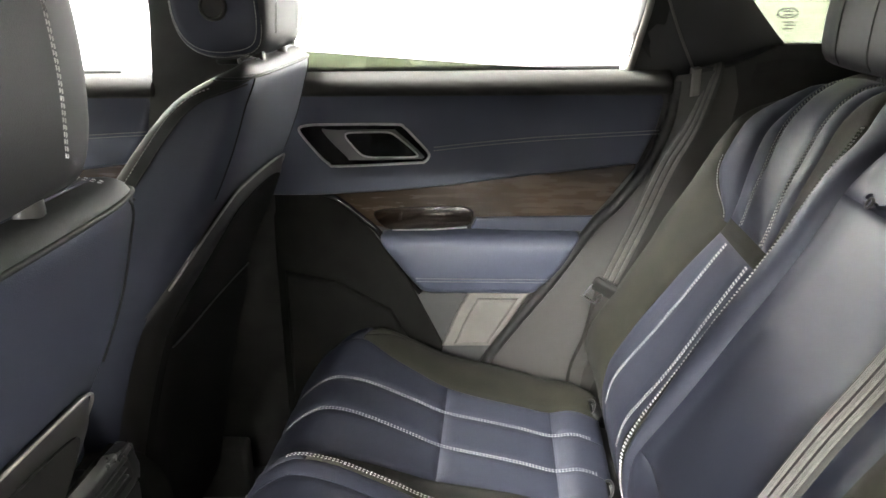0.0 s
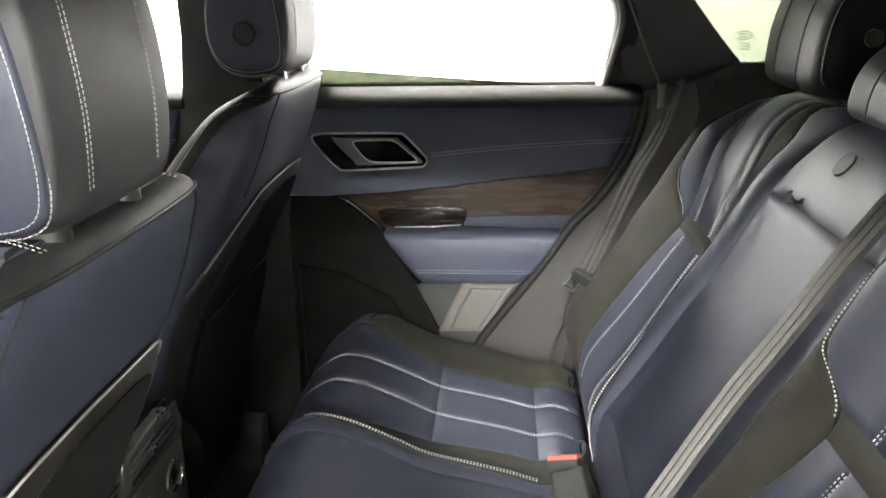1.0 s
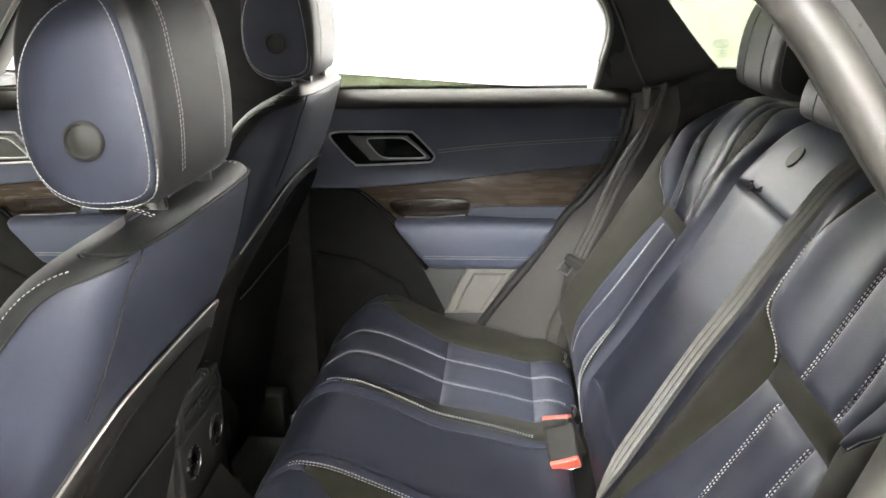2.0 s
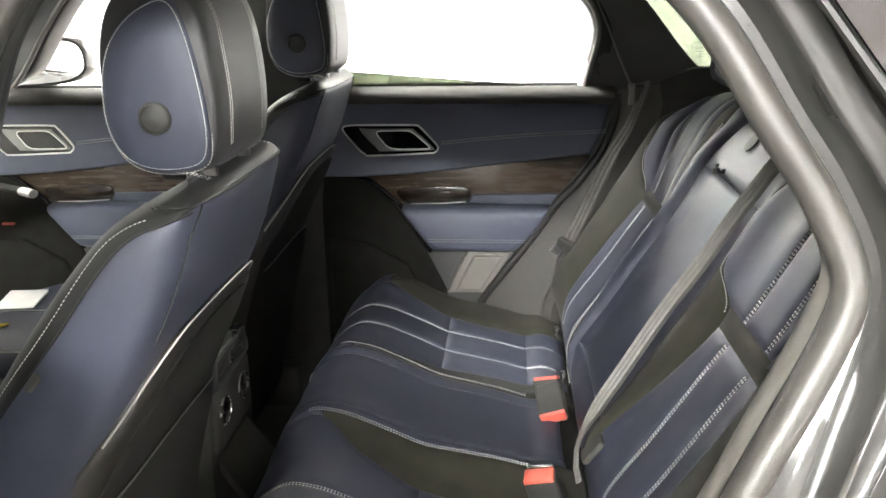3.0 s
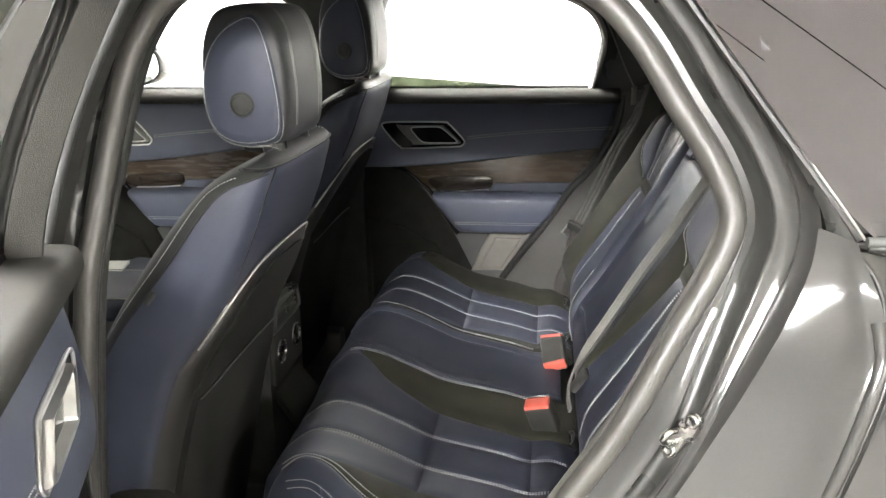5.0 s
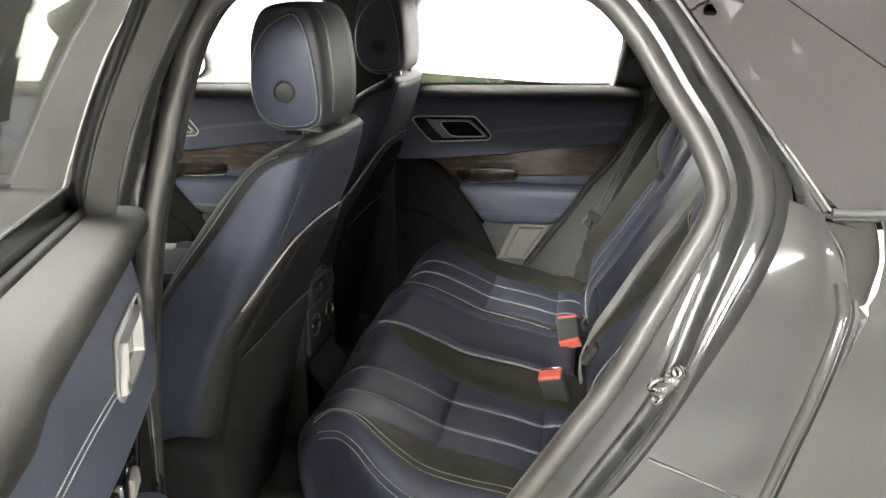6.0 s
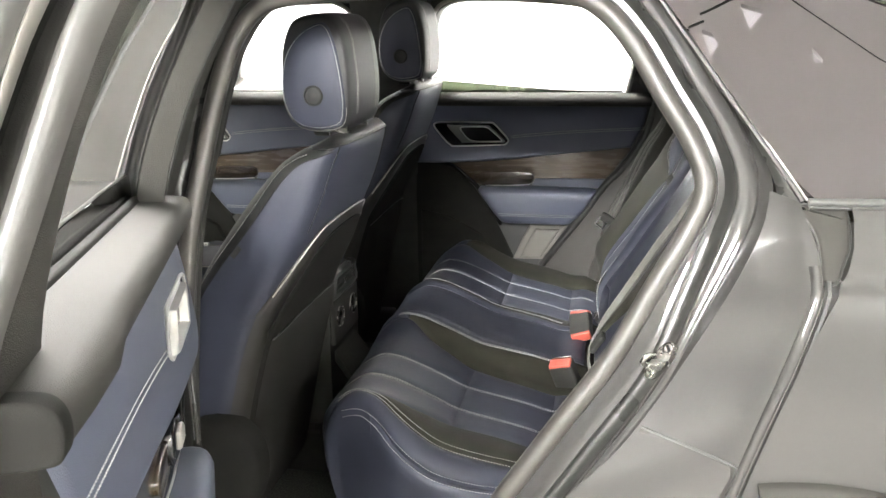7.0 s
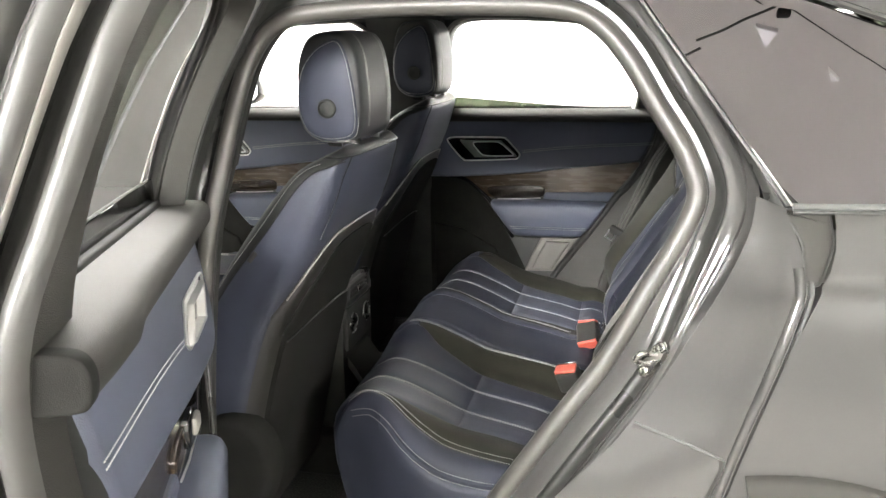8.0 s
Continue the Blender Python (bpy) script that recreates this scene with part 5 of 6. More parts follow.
def back_surface(u, y):
    p = back_at(u)
    q = (back_at(u + 0.004) - back_at(u - 0.004)).normalized()
    n = Vector((-q.z, 0, q.x))
    d = y - CY
    a, s = abs(d), (1 if d > 0 else -1)
    e0 = BEDGE(p.z)
    e, R = max(0.0, a - e0), 0.045
    th = min(e / R, math.pi / 2)
    lat = min(a, e0) + R * math.sin(th)
    back = R * (1 - math.cos(th)) + max(0.0, e - R * math.pi / 2)
    mid_h = smoothstep(0.66, 0.75, p.z) * (1 - smoothstep(1.12, 1.20, p.z))
    r = 0.035 * smoothstep(0.44, 0.56, a) * mid_h + 0.016 * math.exp(-((a - 0.20) / 0.035) ** 2) * mid_h - 0.006 * (1 - smoothstep(0.14, 0.18, a)) * mid_h
    return Vector((p.x, CY + s * lat, p.z)) + n * (r - back)


BF = flipped(back_surface, uz(0.9), 0.4, (-1, 0, 0.6))
Uz = lambda f: (lambda u: f(back_at(u).z))
d_in_near = curve_of([(0.56, 0.185), (0.70, 0.20), (0.85, 0.235), (0.955, 0.266), (1.0, 0.262), (1.02, 0.222), (1.04, 0.190), (1.06, 0.180), (1.10, 0.178), (1.22, 0.19)])
d_in_far = curve_of([(0.56, 0.225), (0.70, 0.232), (0.80, 0.250), (0.90, 0.260), (1.0, 0.268), (1.07, 0.288), (1.13, 0.305), (1.18, 0.330), (1.22, 0.345)])
d_pipe_far = curve_of([(0.56, 0.175), (0.70, 0.182), (0.80, 0.205), (0.88, 0.228), (0.95, 0.236), (1.03, 0.240), (1.10, 0.232), (1.16, 0.238), (1.19, 0.262), (1.215, 0.30)])
d_s1_far = curve_of([(0.56, 0.292), (0.72, 0.286), (0.80, 0.276), (0.90, 0.281), (0.99, 0.288), (1.015, 0.296), (1.075, 0.330), (1.127, 0.348), (1.187, 0.374), (1.22, 0.385)])
d_s2_far = curve_of([(0.56, 0.422), (0.72, 0.419), (0.80, 0.412), (0.90, 0.398), (0.99, 0.394), (1.011, 0.394), (1.051, 0.424), (1.115, 0.455), (1.183, 0.478), (1.22, 0.48)])
d_o2_far = curve_of([(0.56, 0.468), (0.75, 0.470), (0.82, 0.474), (0.915, 0.463), (0.985, 0.448), (1.008, 0.448), (1.04, 0.462), (1.079, 0.478), (1.147, 0.495), (1.22, 0.50)])
wing_far = curve_of([(0.99, 0.449), (1.007, 0.462), (1.018, 0.486), (1.035, 0.512), (1.055, 0.533), (1.08, 0.542), (1.12, 0.545), (1.163, 0.545), (1.20, 0.525), (1.23, 0.48)])
d_o2_near = curve_of([(0.56, 0.46), (0.70, 0.478), (0.85, 0.50), (0.955, 0.495), (0.99, 0.455), (1.02, 0.455), (1.06, 0.475), (1.12, 0.475), (1.22, 0.44)])
wing_near = curve_of([(0.99, 0.456), (1.02, 0.50), (1.06, 0.555), (1.12, 0.575), (1.18, 0.545), (1.23, 0.48)])
for side in (1, -1):
    Y = lambda f, side=side: (lambda u: CY + side * (Uz(f)(u) if callable(f) else f))
    zb, z1, z2 = 0.58, (0.984 if side > 0 else 0.978), (1.009 if side > 0 else 1.004)
    d_in, d_s1, d_s2, d_o2, wing = (d_in_far, d_s1_far, d_s2_far, d_o2_far, wing_far) if side > 0 else (d_in_near, 0.330, 0.425, d_o2_near, wing_near)
    for a, b in ((d_in, d_s1), (d_s1, d_s2), (d_s2, d_o2)):
        v, f = pad(back_surface, BF, Y(a), Y(b), uz(zb), uz(z1), 34, 10, ends=(0, 1))
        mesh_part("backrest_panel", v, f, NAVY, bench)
        v, f = pad(back_surface, BF, Y(a), Y(b), uz(z2), uz(1.19) + 0.06, 34, 10, ends=(1, 0))
        mesh_part("backrest_panel", v, f, NAVY, bench)
    v, f = pad(back_surface, BF, Y(d_in), Y(d_o2), uz(z1), uz(z2), 6, 24)
    mesh_part("suede_insert", v, f, SUEDE, bench, "olive-black suede band")
    rim_d = d_pipe_far if side > 0 else 0.168
    v, f = pad(back_surface, BF, Y(rim_d), Y(d_in), uz(zb), uz(1.205), 50, 8, ends=(0, 1))
    mesh_part("suede_insert", v, f, SUEDE, bench, "olive-black suede insert")
    if side > 0:
        v, f = pad(back_surface, BF, Y(0.172), Y(d_pipe_far), uz(zb), uz(1.19) + 0.06, 50, 10, ends=(0, 0), puff=0.005)
        mesh_part("backrest_edge", v, f, NAVY, bench)
    v, f = pad(back_surface, BF, Y(rim_d), Y(d_in), uz(1.205), uz(1.19) + 0.06, 12, 8, ends=(1, 0))
    mesh_part("backrest_panel", v, f, NAVY, bench)
    # outer side: suede below, a navy wing above
    v, f = pad(back_surface, BF, Y(d_o2), Y(lambda z: BEDGE(z) + 0.16), uz(zb), uz(1.0), 34, 20, ends=(0, 0))
    mesh_part("outer_bolster", v, f, SUEDE, bench, "olive-black suede side")
    v, f = pad(back_surface, BF, Y(d_o2), Y(wing), uz(1.0), uz(1.19) + 0.06, 40, 12, ends=(0, 0), puff=0.003)
    mesh_part("backrest_wing", v, f, NAVY, bench)
    v, f = pad(back_surface, BF, Y(wing), Y(lambda z: BEDGE(z) + 0.16), uz(1.0), uz(1.19) + 0.06, 40, 18, ends=(0, 0))
    mesh_part("outer_bolster", v, f, SUEDE, bench, "olive-black suede side")
    geo = []
    fine = 0.0013 if side > 0 else 0.0012
    for d in (d_s1, d_s2):
        for z0, z3 in ((0.69, z1 - 0.004), (z2 + 0.004, 1.205)):
            pts = []
            for k in range(15):
                u = uz(z0) + (uz(z3) - uz(z0)) * k / 14
                pts.append((u, Y(d)(u)))
            p, n = seam(back_surface, BF, pts, -0.0028, 3)
            geo.append(stitches(p, n, 0.0054, width=fine))
    pts = [(uz(z), CY + side * (d_pipe_far(z) + 0.003 if side > 0 else d_in(z))) for z in ((0.66, 0.72, 0.8, 0.9, 1.0, 1.08, 1.14, 1.18) if side > 0 else (0.998, 1.006, 1.02, 1.04, 1.07, 1.12))]
    p, n = seam(back_surface, BF, pts, 0.002 if side > 0 else -0.0015)
    geo.append(stitches(p, n, 0.0042 if side > 0 else 0, width=0.0015 if side > 0 else 0.0019, high=0.0014))
    pts = [(uz(z), CY + side * wing(z)) for z in (1.006, 1.012, 1.02, 1.035, 1.055, 1.075)]
    p, n = seam(back_surface, BF, pts, -0.002)
    geo.append(stitches(p, n, 0, width=0.0018))
    v, f = join(*geo)
    mesh_part("stitching", v, f, THREAD, bench, "white double stitching", False)
# folded centre armrest
v, f = pad(back_surface, BF, CY - 0.172, CY + 0.172, uz(0.752), uz(1.115), 40, 20, puff=0.006, skirt=0.04)
armrest = mesh_part("centre_armrest", v, f, NAVY, bench, "smooth navy leather armrest folded up")
v, f = pad(back_surface, BF, CY - 0.172, CY + 0.172, uz(zb), uz(0.752), 14, 16, ends=(0, 1))
mesh_part("centre_backrest", v, f, NAVY, bench)
v, f = pad(back_surface, BF, CY - 0.172, CY + 0.172, uz(1.115), uz(1.19) + 0.06, 18, 20, ends=(1, 0))
mesh_part("centre_backrest", v, f, NAVY, bench)
strap_pts, strap_n = [], []
for k in range(13):
    d = 0.140 - 0.055 * k / 12
    n = normal_of(back_surface, uz(1.15), CY + 0.10) * BF
    strap_pts.append(back_surface(uz(1.128 - 0.010 * math.sin(math.pi * k / 12)), CY + d) + n * (0.001 + 0.006 * math.sin(math.pi * k / 12)))
    strap_n.append(n)
v, f = ribbon(strap_pts, strap_n, 0.009, 0.004)
mesh_part("pull_loop", v, f, NAVY, armrest, "navy leather pull loop")
at, n = strap_pts[7] + strap_n[7] * 0.004, strap_n[7]
side_a, side_b = Vector((0, 1, 0)), n.cross(Vector((0, 1, 0))).normalized()
v, f = tube([at + side_a * 0.006 * math.cos(t) + side_b * 0.006 * math.sin(t) for t in (2 * math.pi * k / 16 for k in range(16))], 0.0018, 6, True)
mesh_part("eyelet", v, f, CHARCOAL, armrest, "dark eyelet")
cap_n = normal_of(back_surface, uz(1.175), CY + 0.06) * BF
cap_at = back_surface(uz(1.182), CY + 0.055)
v, f = tube([cap_at - cap_n * 0.006, cap_at + cap_n * 0.0015, cap_at + cap_n * 0.003], 0.018, 24)
mesh_part("anchor_cap", v, f, BLACK_LEATHER, bench, "round dark cap")
v, f = box(0.62, 0.99, CY - 0.52, CY + 0.52, 0.5, 0.72, 0.02)
mesh_part("seat_back_shell", [Vector((p.x + max(0, p.z - 0.55) * 1.2, p.y, p.z)) for p in v], f, BLACK, bench)


def soft_block(outline_xz, half, centre, bulge=0.012, shrink=0.84):
    """A padded block: an outline in x and z, rounded across its width."""
    cx = sum(p[0] for p in outline_xz) / len(outline_xz)
    cz = sum(p[1] for p in outline_xz) / len(outline_xz)
    loops = []
    for t, k in ((-1.0, shrink), (-0.985, shrink + 0.05), (-0.94, 0.955), (-0.86, 0.99), (-0.6, 1.0), (0, 1.01), (0.6, 1.0), (0.86, 0.99), (0.94, 0.955), (0.985, shrink + 0.05), (1.0, shrink)):
        loops.append([(cx + (x - cx) * k, centre + half * t, cz + (z - cz) * k) for x, z in outline_xz])
    return loft(loops)


def rear_headrest(y, half, dz, height, label):
    h = thing("rear_headrest", (0.90, y, 1.22), label, "headrest", "rear headrests")
    o = outline([(0.835, 1.245), (0.828, 1.30), (0.842, 1.37), (0.875, 1.425), (0.915, 1.442), (0.955, 1.425), (0.968, 1.37), (0.965, 1.30), (0.955, 1.25), (0.90, 1.232)], 4)
    o = [(x, 1.235 + (z - 1.235) * height + dz) for x, z in o]
    v, f = soft_block(o, half, y)
    mesh_part("cushion", v, f, HEADREST, h)
    for k in (-0.42, 0.42):
        v, f = tube([(x - 0.0008, y + half * k, z) for x, z in o[:26]], 0.0011, 6)
        mesh_part("seam", v, f, CHARCOAL, h, "fine seam")
    if height > 0.9:
        cz = sum(p[1] for p in o) / len(o)
        sp = [(0.897 + (x - 0.897) * 0.86, cz + (z - cz) * 0.86) for x, z in o]
        v, f = loft([[(x, y - half * 0.98, z) for x, z in sp], [(x, y - half - 0.004, z) for x, z in sp], [(0.897 + (x - 0.897) * 0.9, y - half - 0.008, cz + (z - cz) * 0.9) for x, z in sp]])
        mesh_part("side_panel", v, f, BLACK_LEATHER, h, "dark leather side panel")
        v, f = tube([(0.90, y - half, cz - 0.01), (0.90, y - half - 0.016, cz - 0.01)], 0.013, 16)
        mesh_part("release_button", v, f, SOFT_BLACK, h, "round release button")
    for k in (-0.5, 0.5):
        v, f = tube([(0.90, y + half * k, 1.18), (0.90, y + half * k, 1.26 + dz)], 0.006, 10)
        mesh_part("post", v, f, CHROME, h, "chrome post")
    return h


rear_headrest(CY + 0.37, 0.125, 0.0, 1.0, "navy leather outer headrest on chrome posts")
rear_headrest(CY - 0.37, 0.125, 0.0, 1.0, "navy leather outer headrest on chrome posts")
rear_headrest(CY + 0.0, 0.13, -0.01, 0.55, "low charcoal centre headrest pushed down")


# ---- belts, buckles and child seat anchors ----
def buckle(at, ahead, up, label):
    """A buckle whose button end points ahead."""
    b = thing("seat_belt_buckle", at, label, "belt buckle", "rear belt buckles")
    z = Vector(ahead).normalized()
    x = (Vector(up) - z * Vector(up).dot(z)).normalized()
    y = z.cross(x)
    m = Matrix(((x.x, y.x, z.x, at[0]), (x.y, y.y, z.y, at[1]), (x.z, y.z, z.z, at[2]), (0, 0, 0, 1)))
    v, f = box(-0.018, 0.018, -0.027, 0.027, -0.072, 0.0, 0.007, 3, m)
    mesh_part("body", v, f, BLACK, b, "black plastic body")
    v, f = box(-0.010, 0.0165, -0.025, 0.025, -0.009, 0.004, 0.003, 2, m)
    mesh_part("button", v, f, RED, b, "red release button")
    v, f = box(-0.0165, -0.0115, -0.023, 0.023, -0.006, 0.0035, 0.001, 2, m)
    mesh_part("slot", v, f, CHROME, b, "metal slot edge")
    return b


buckle((0.478, 0.262, 0.672), (-0.10, 0.48, 0.87), (-0.3, -0.9, 0.2), "black belt buckle standing between cushions, red end up")
buckle((0.486, 0.135, 0.652), (0.10, -0.86, -0.42), (-0.35, -0.2, 1), "black belt buckle lying sideways with a red end")
buckle((0.448, -0.118, 0.690), (-0.30, -0.25, 0.90), (-0.1, -0.9, -0.3), "black belt buckle with a red button in its pocket")

def strap(parent, path, normals, width):
    """Webbing with three pale raised ribs along it."""
    v, f = ribbon(path, normals, width, 0.004)
    web = mesh_part("webbing", v, f, WEBBING, parent)
    for k in (-0.28, 0.0, 0.28):
        row, up = [], []
        for i, p in enumerate(path):
            d = (Vector(path[min(i + 1, len(path) - 1)]) - Vector(path[max(i - 1, 0)])).normalized()
            n = Vector(normals[i]).normalized()
            row.append(Vector(p) + d.cross(n).normalized() * width * k + n * 0.0024)
            up.append(n)
        v, f = ribbon(row, up, width * 0.20, 0.0020)
        mesh_part("rib", v, f, RIB, web, "pale woven rib")
    return web


belt = thing("seat_belt", (0.70, 0.73, 1.17), "dark grey seat belt hanging beside the rear seat", "seat belt", "rear seat belts")
path = smooth_path([(0.726, 0.772, 1.222), (0.721, 0.764, 1.20), (0.688, 0.748, 1.115), (0.646, 0.728, 1.048), (0.600, 0.710, 0.947), (0.550, 0.686, 0.845)], 6)
strap(belt, path, [Vector((-0.35, -0.9, 0.2)).lerp(Vector((-0.92, -0.50, 0.2)), smoothstep(1.0, 1.2, p.z)) for p in path], 0.038)
path = smooth_path([(0.548, 0.692, 0.842), (0.535, 0.702, 0.78), (0.522, 0.712, 0.71), (0.503, 0.720, 0.655), (0.495, 0.724, 0.60)], 6)
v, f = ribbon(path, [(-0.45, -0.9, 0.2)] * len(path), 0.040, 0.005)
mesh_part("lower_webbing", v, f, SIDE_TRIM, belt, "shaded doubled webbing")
m = Matrix.Translation((0.543, 0.672, 0.832)) @ Euler((0.2, 0.45, -0.35)).to_matrix().to_4x4()
v, f = box(-0.030, 0.030, -0.008, 0.008, -0.013, 0.013, 0.006, 3, m)
mesh_part("tongue", v, f, BLACK, belt, "black tongue cover")
v, f = tube([m @ Vector(p) for p in ((-0.026, -0.004, 0.0), (-0.032, -0.006, -0.034), (-0.006, -0.006, -0.036), (-0.004, -0.004, -0.010))], 0.0030, 8)
mesh_part("latch_plate", v, f, SATIN, belt, "steel latch plate")
centre = thing("seat_belt", (0.80, CY - 0.05, 1.17), "dark ribbed seat belt lying along the backrest gap", "seat belt", "rear seat belts")
path, nn = [], []
strap_d = curve_of([(0.66, -0.205), (0.70, -0.175), (0.76, -0.140), (0.83, -0.122), (0.95, -0.110), (1.06, -0.110), (1.15, -0.118), (1.205, -0.124)])
for k in range(30):
    z = 0.67 + (1.20 - 0.67) * k / 29
    y = CY + strap_d(z)
    n = normal_of(back_surface, uz(z), y) * BF
    if n.x > 0:
        continue
    path.append(back_surface(uz(z), y) + n * (0.012 + 0.006 * math.sin(math.pi * k / 29)))
    nn.append(n + Vector((0, -0.22, 0)))
last = len(path) - 1
ahead = (path[last] - path[last - 3]).normalized() * 0.022 + nn[last].normalized() * 0.003
for k in range(1, 7):
    path.append(path[last] + ahead * k)
    nn.append(nn[last])
strap(centre, path, nn, 0.042)
m = Matrix.Translation((0.530, CY - 0.235, 0.755)) @ Euler((0.3, 0.5, 0.2)).to_matrix().to_4x4()
v, f = box(-0.006, 0.006, -0.013, 0.013, -0.030, 0.022, 0.005, 3, m)
mesh_part("tongue", v, f, BLACK, centre, "black tongue")


def anchor(at, lean_by):
    """A leather-faced slot between cushion and backrest with a thin steel lip."""
    a = thing("seat_anchor", at, "navy leather guide over a child seat anchor slot", "anchor guide", "child seat anchors")
    m = Matrix.Translation(at) @ Euler((0, radians(lean_by), 0)).to_matrix().to_4x4()
    half = [(0.025 * math.cos(t), 0.013 * math.sin(t)) for t in (math.pi * k / 12 for k in range(13))]
    v, f = loft([[m @ Vector((y * k, x * k, h)) for x, y in half] for h, k in ((-0.012, 1.0), (0.004, 1.0), (0.006, 0.94), (0.006, 0.72), (0.0, 0.68), (-0.01, 0.66))])
    mesh_part("guide", v, f, BLACK_LEATHER, a)
    v, f = tube([m @ Vector((y * 0.98, x * 0.98, 0.0055)) for x, y in half], 0.0008, 6)
    mesh_part("lip", v, f, CHARCOAL, a, "thin pale lip")
    v, f = tube([m @ Vector(p) for p in ((0.004, -0.016, 0.0), (0.006, -0.006, 0.004), (0.005, 0.006, 0.002), (0.003, 0.016, -0.002))], 0.0024, 8)
    mesh_part("bar", v, f, CHARCOAL, a, "dark steel bar")


for y in (0.595, 0.345, -0.155, -0.40):
    anchor((0.515, y, 0.632), -40)


# ---- front seats ----
SEAT_Y = -0.275
xf_of = curve_of([(0.42, -0.43), (0.60, -0.385), (0.75, -0.335), (0.90, -0.262), (1.0, -0.200), (1.08, -0.142), (1.15, -0.085), (1.20, -0.036), (1.23, 0.008), (1.248, 0.045)])
xb_of = curve_of([(0.42, -0.195), (0.60, -0.157), (0.75, -0.122), (0.874, -0.082), (1.0, -0.018), (1.06, 0.014), (1.12, 0.040), (1.17, 0.057), (1.21, 0.067), (1.235, 0.064), (1.246, 0.050), (1.250, 0.030)])
hw_of = curve_of([(0.42, 0.215), (0.60, 0.225), (0.85, 0.225), (1.0, 0.220), (1.10, 0.212), (1.17, 0.202), (1.21, 0.190), (1.235, 0.170), (1.246, 0.148), (1.250, 0.125)])


def roundness(z):
    return 4.4 - 0.9 * smoothstep(1.10, 1.24, z)



def seat_ring(z, grow=0.0, n=56):
    power = roundness(z)
    x0, x1, w = xf_of(z) - grow, xb_of(z) + grow, hw_of(z) + grow
    cx, rx = (x0 + x1) / 2, (x1 - x0) / 2
    res = []
    for k in range(n):
        a = 2 * math.pi * k / n
        c, s = math.cos(a), math.sin(a)
        res.append(Vector((cx + rx * math.copysign(abs(c) ** (2 / power), c), SEAT_Y + w * math.copysign(abs(s) ** (2 / power), s), z)))
    return res


def rear_x(z, y):
    """The back of the seat shell at a height and a place across it."""
    x0, x1, w = xf_of(z), xb_of(z), hw_of(z)
    cx, rx = (x0 + x1) / 2, (x1 - x0) / 2
    t = min(abs(y - SEAT_Y) / w, 0.999)
    return cx + rx * (1 - t ** roundness(z)) ** (1 / roundness(z))


def settle(p):
    """The crown of the backrest sits a little lower under the headrest."""
    p = Vector(p)
    return Vector((p.x, p.y, p.z - 0.016 * smoothstep(1.17, 1.245, p.z)))


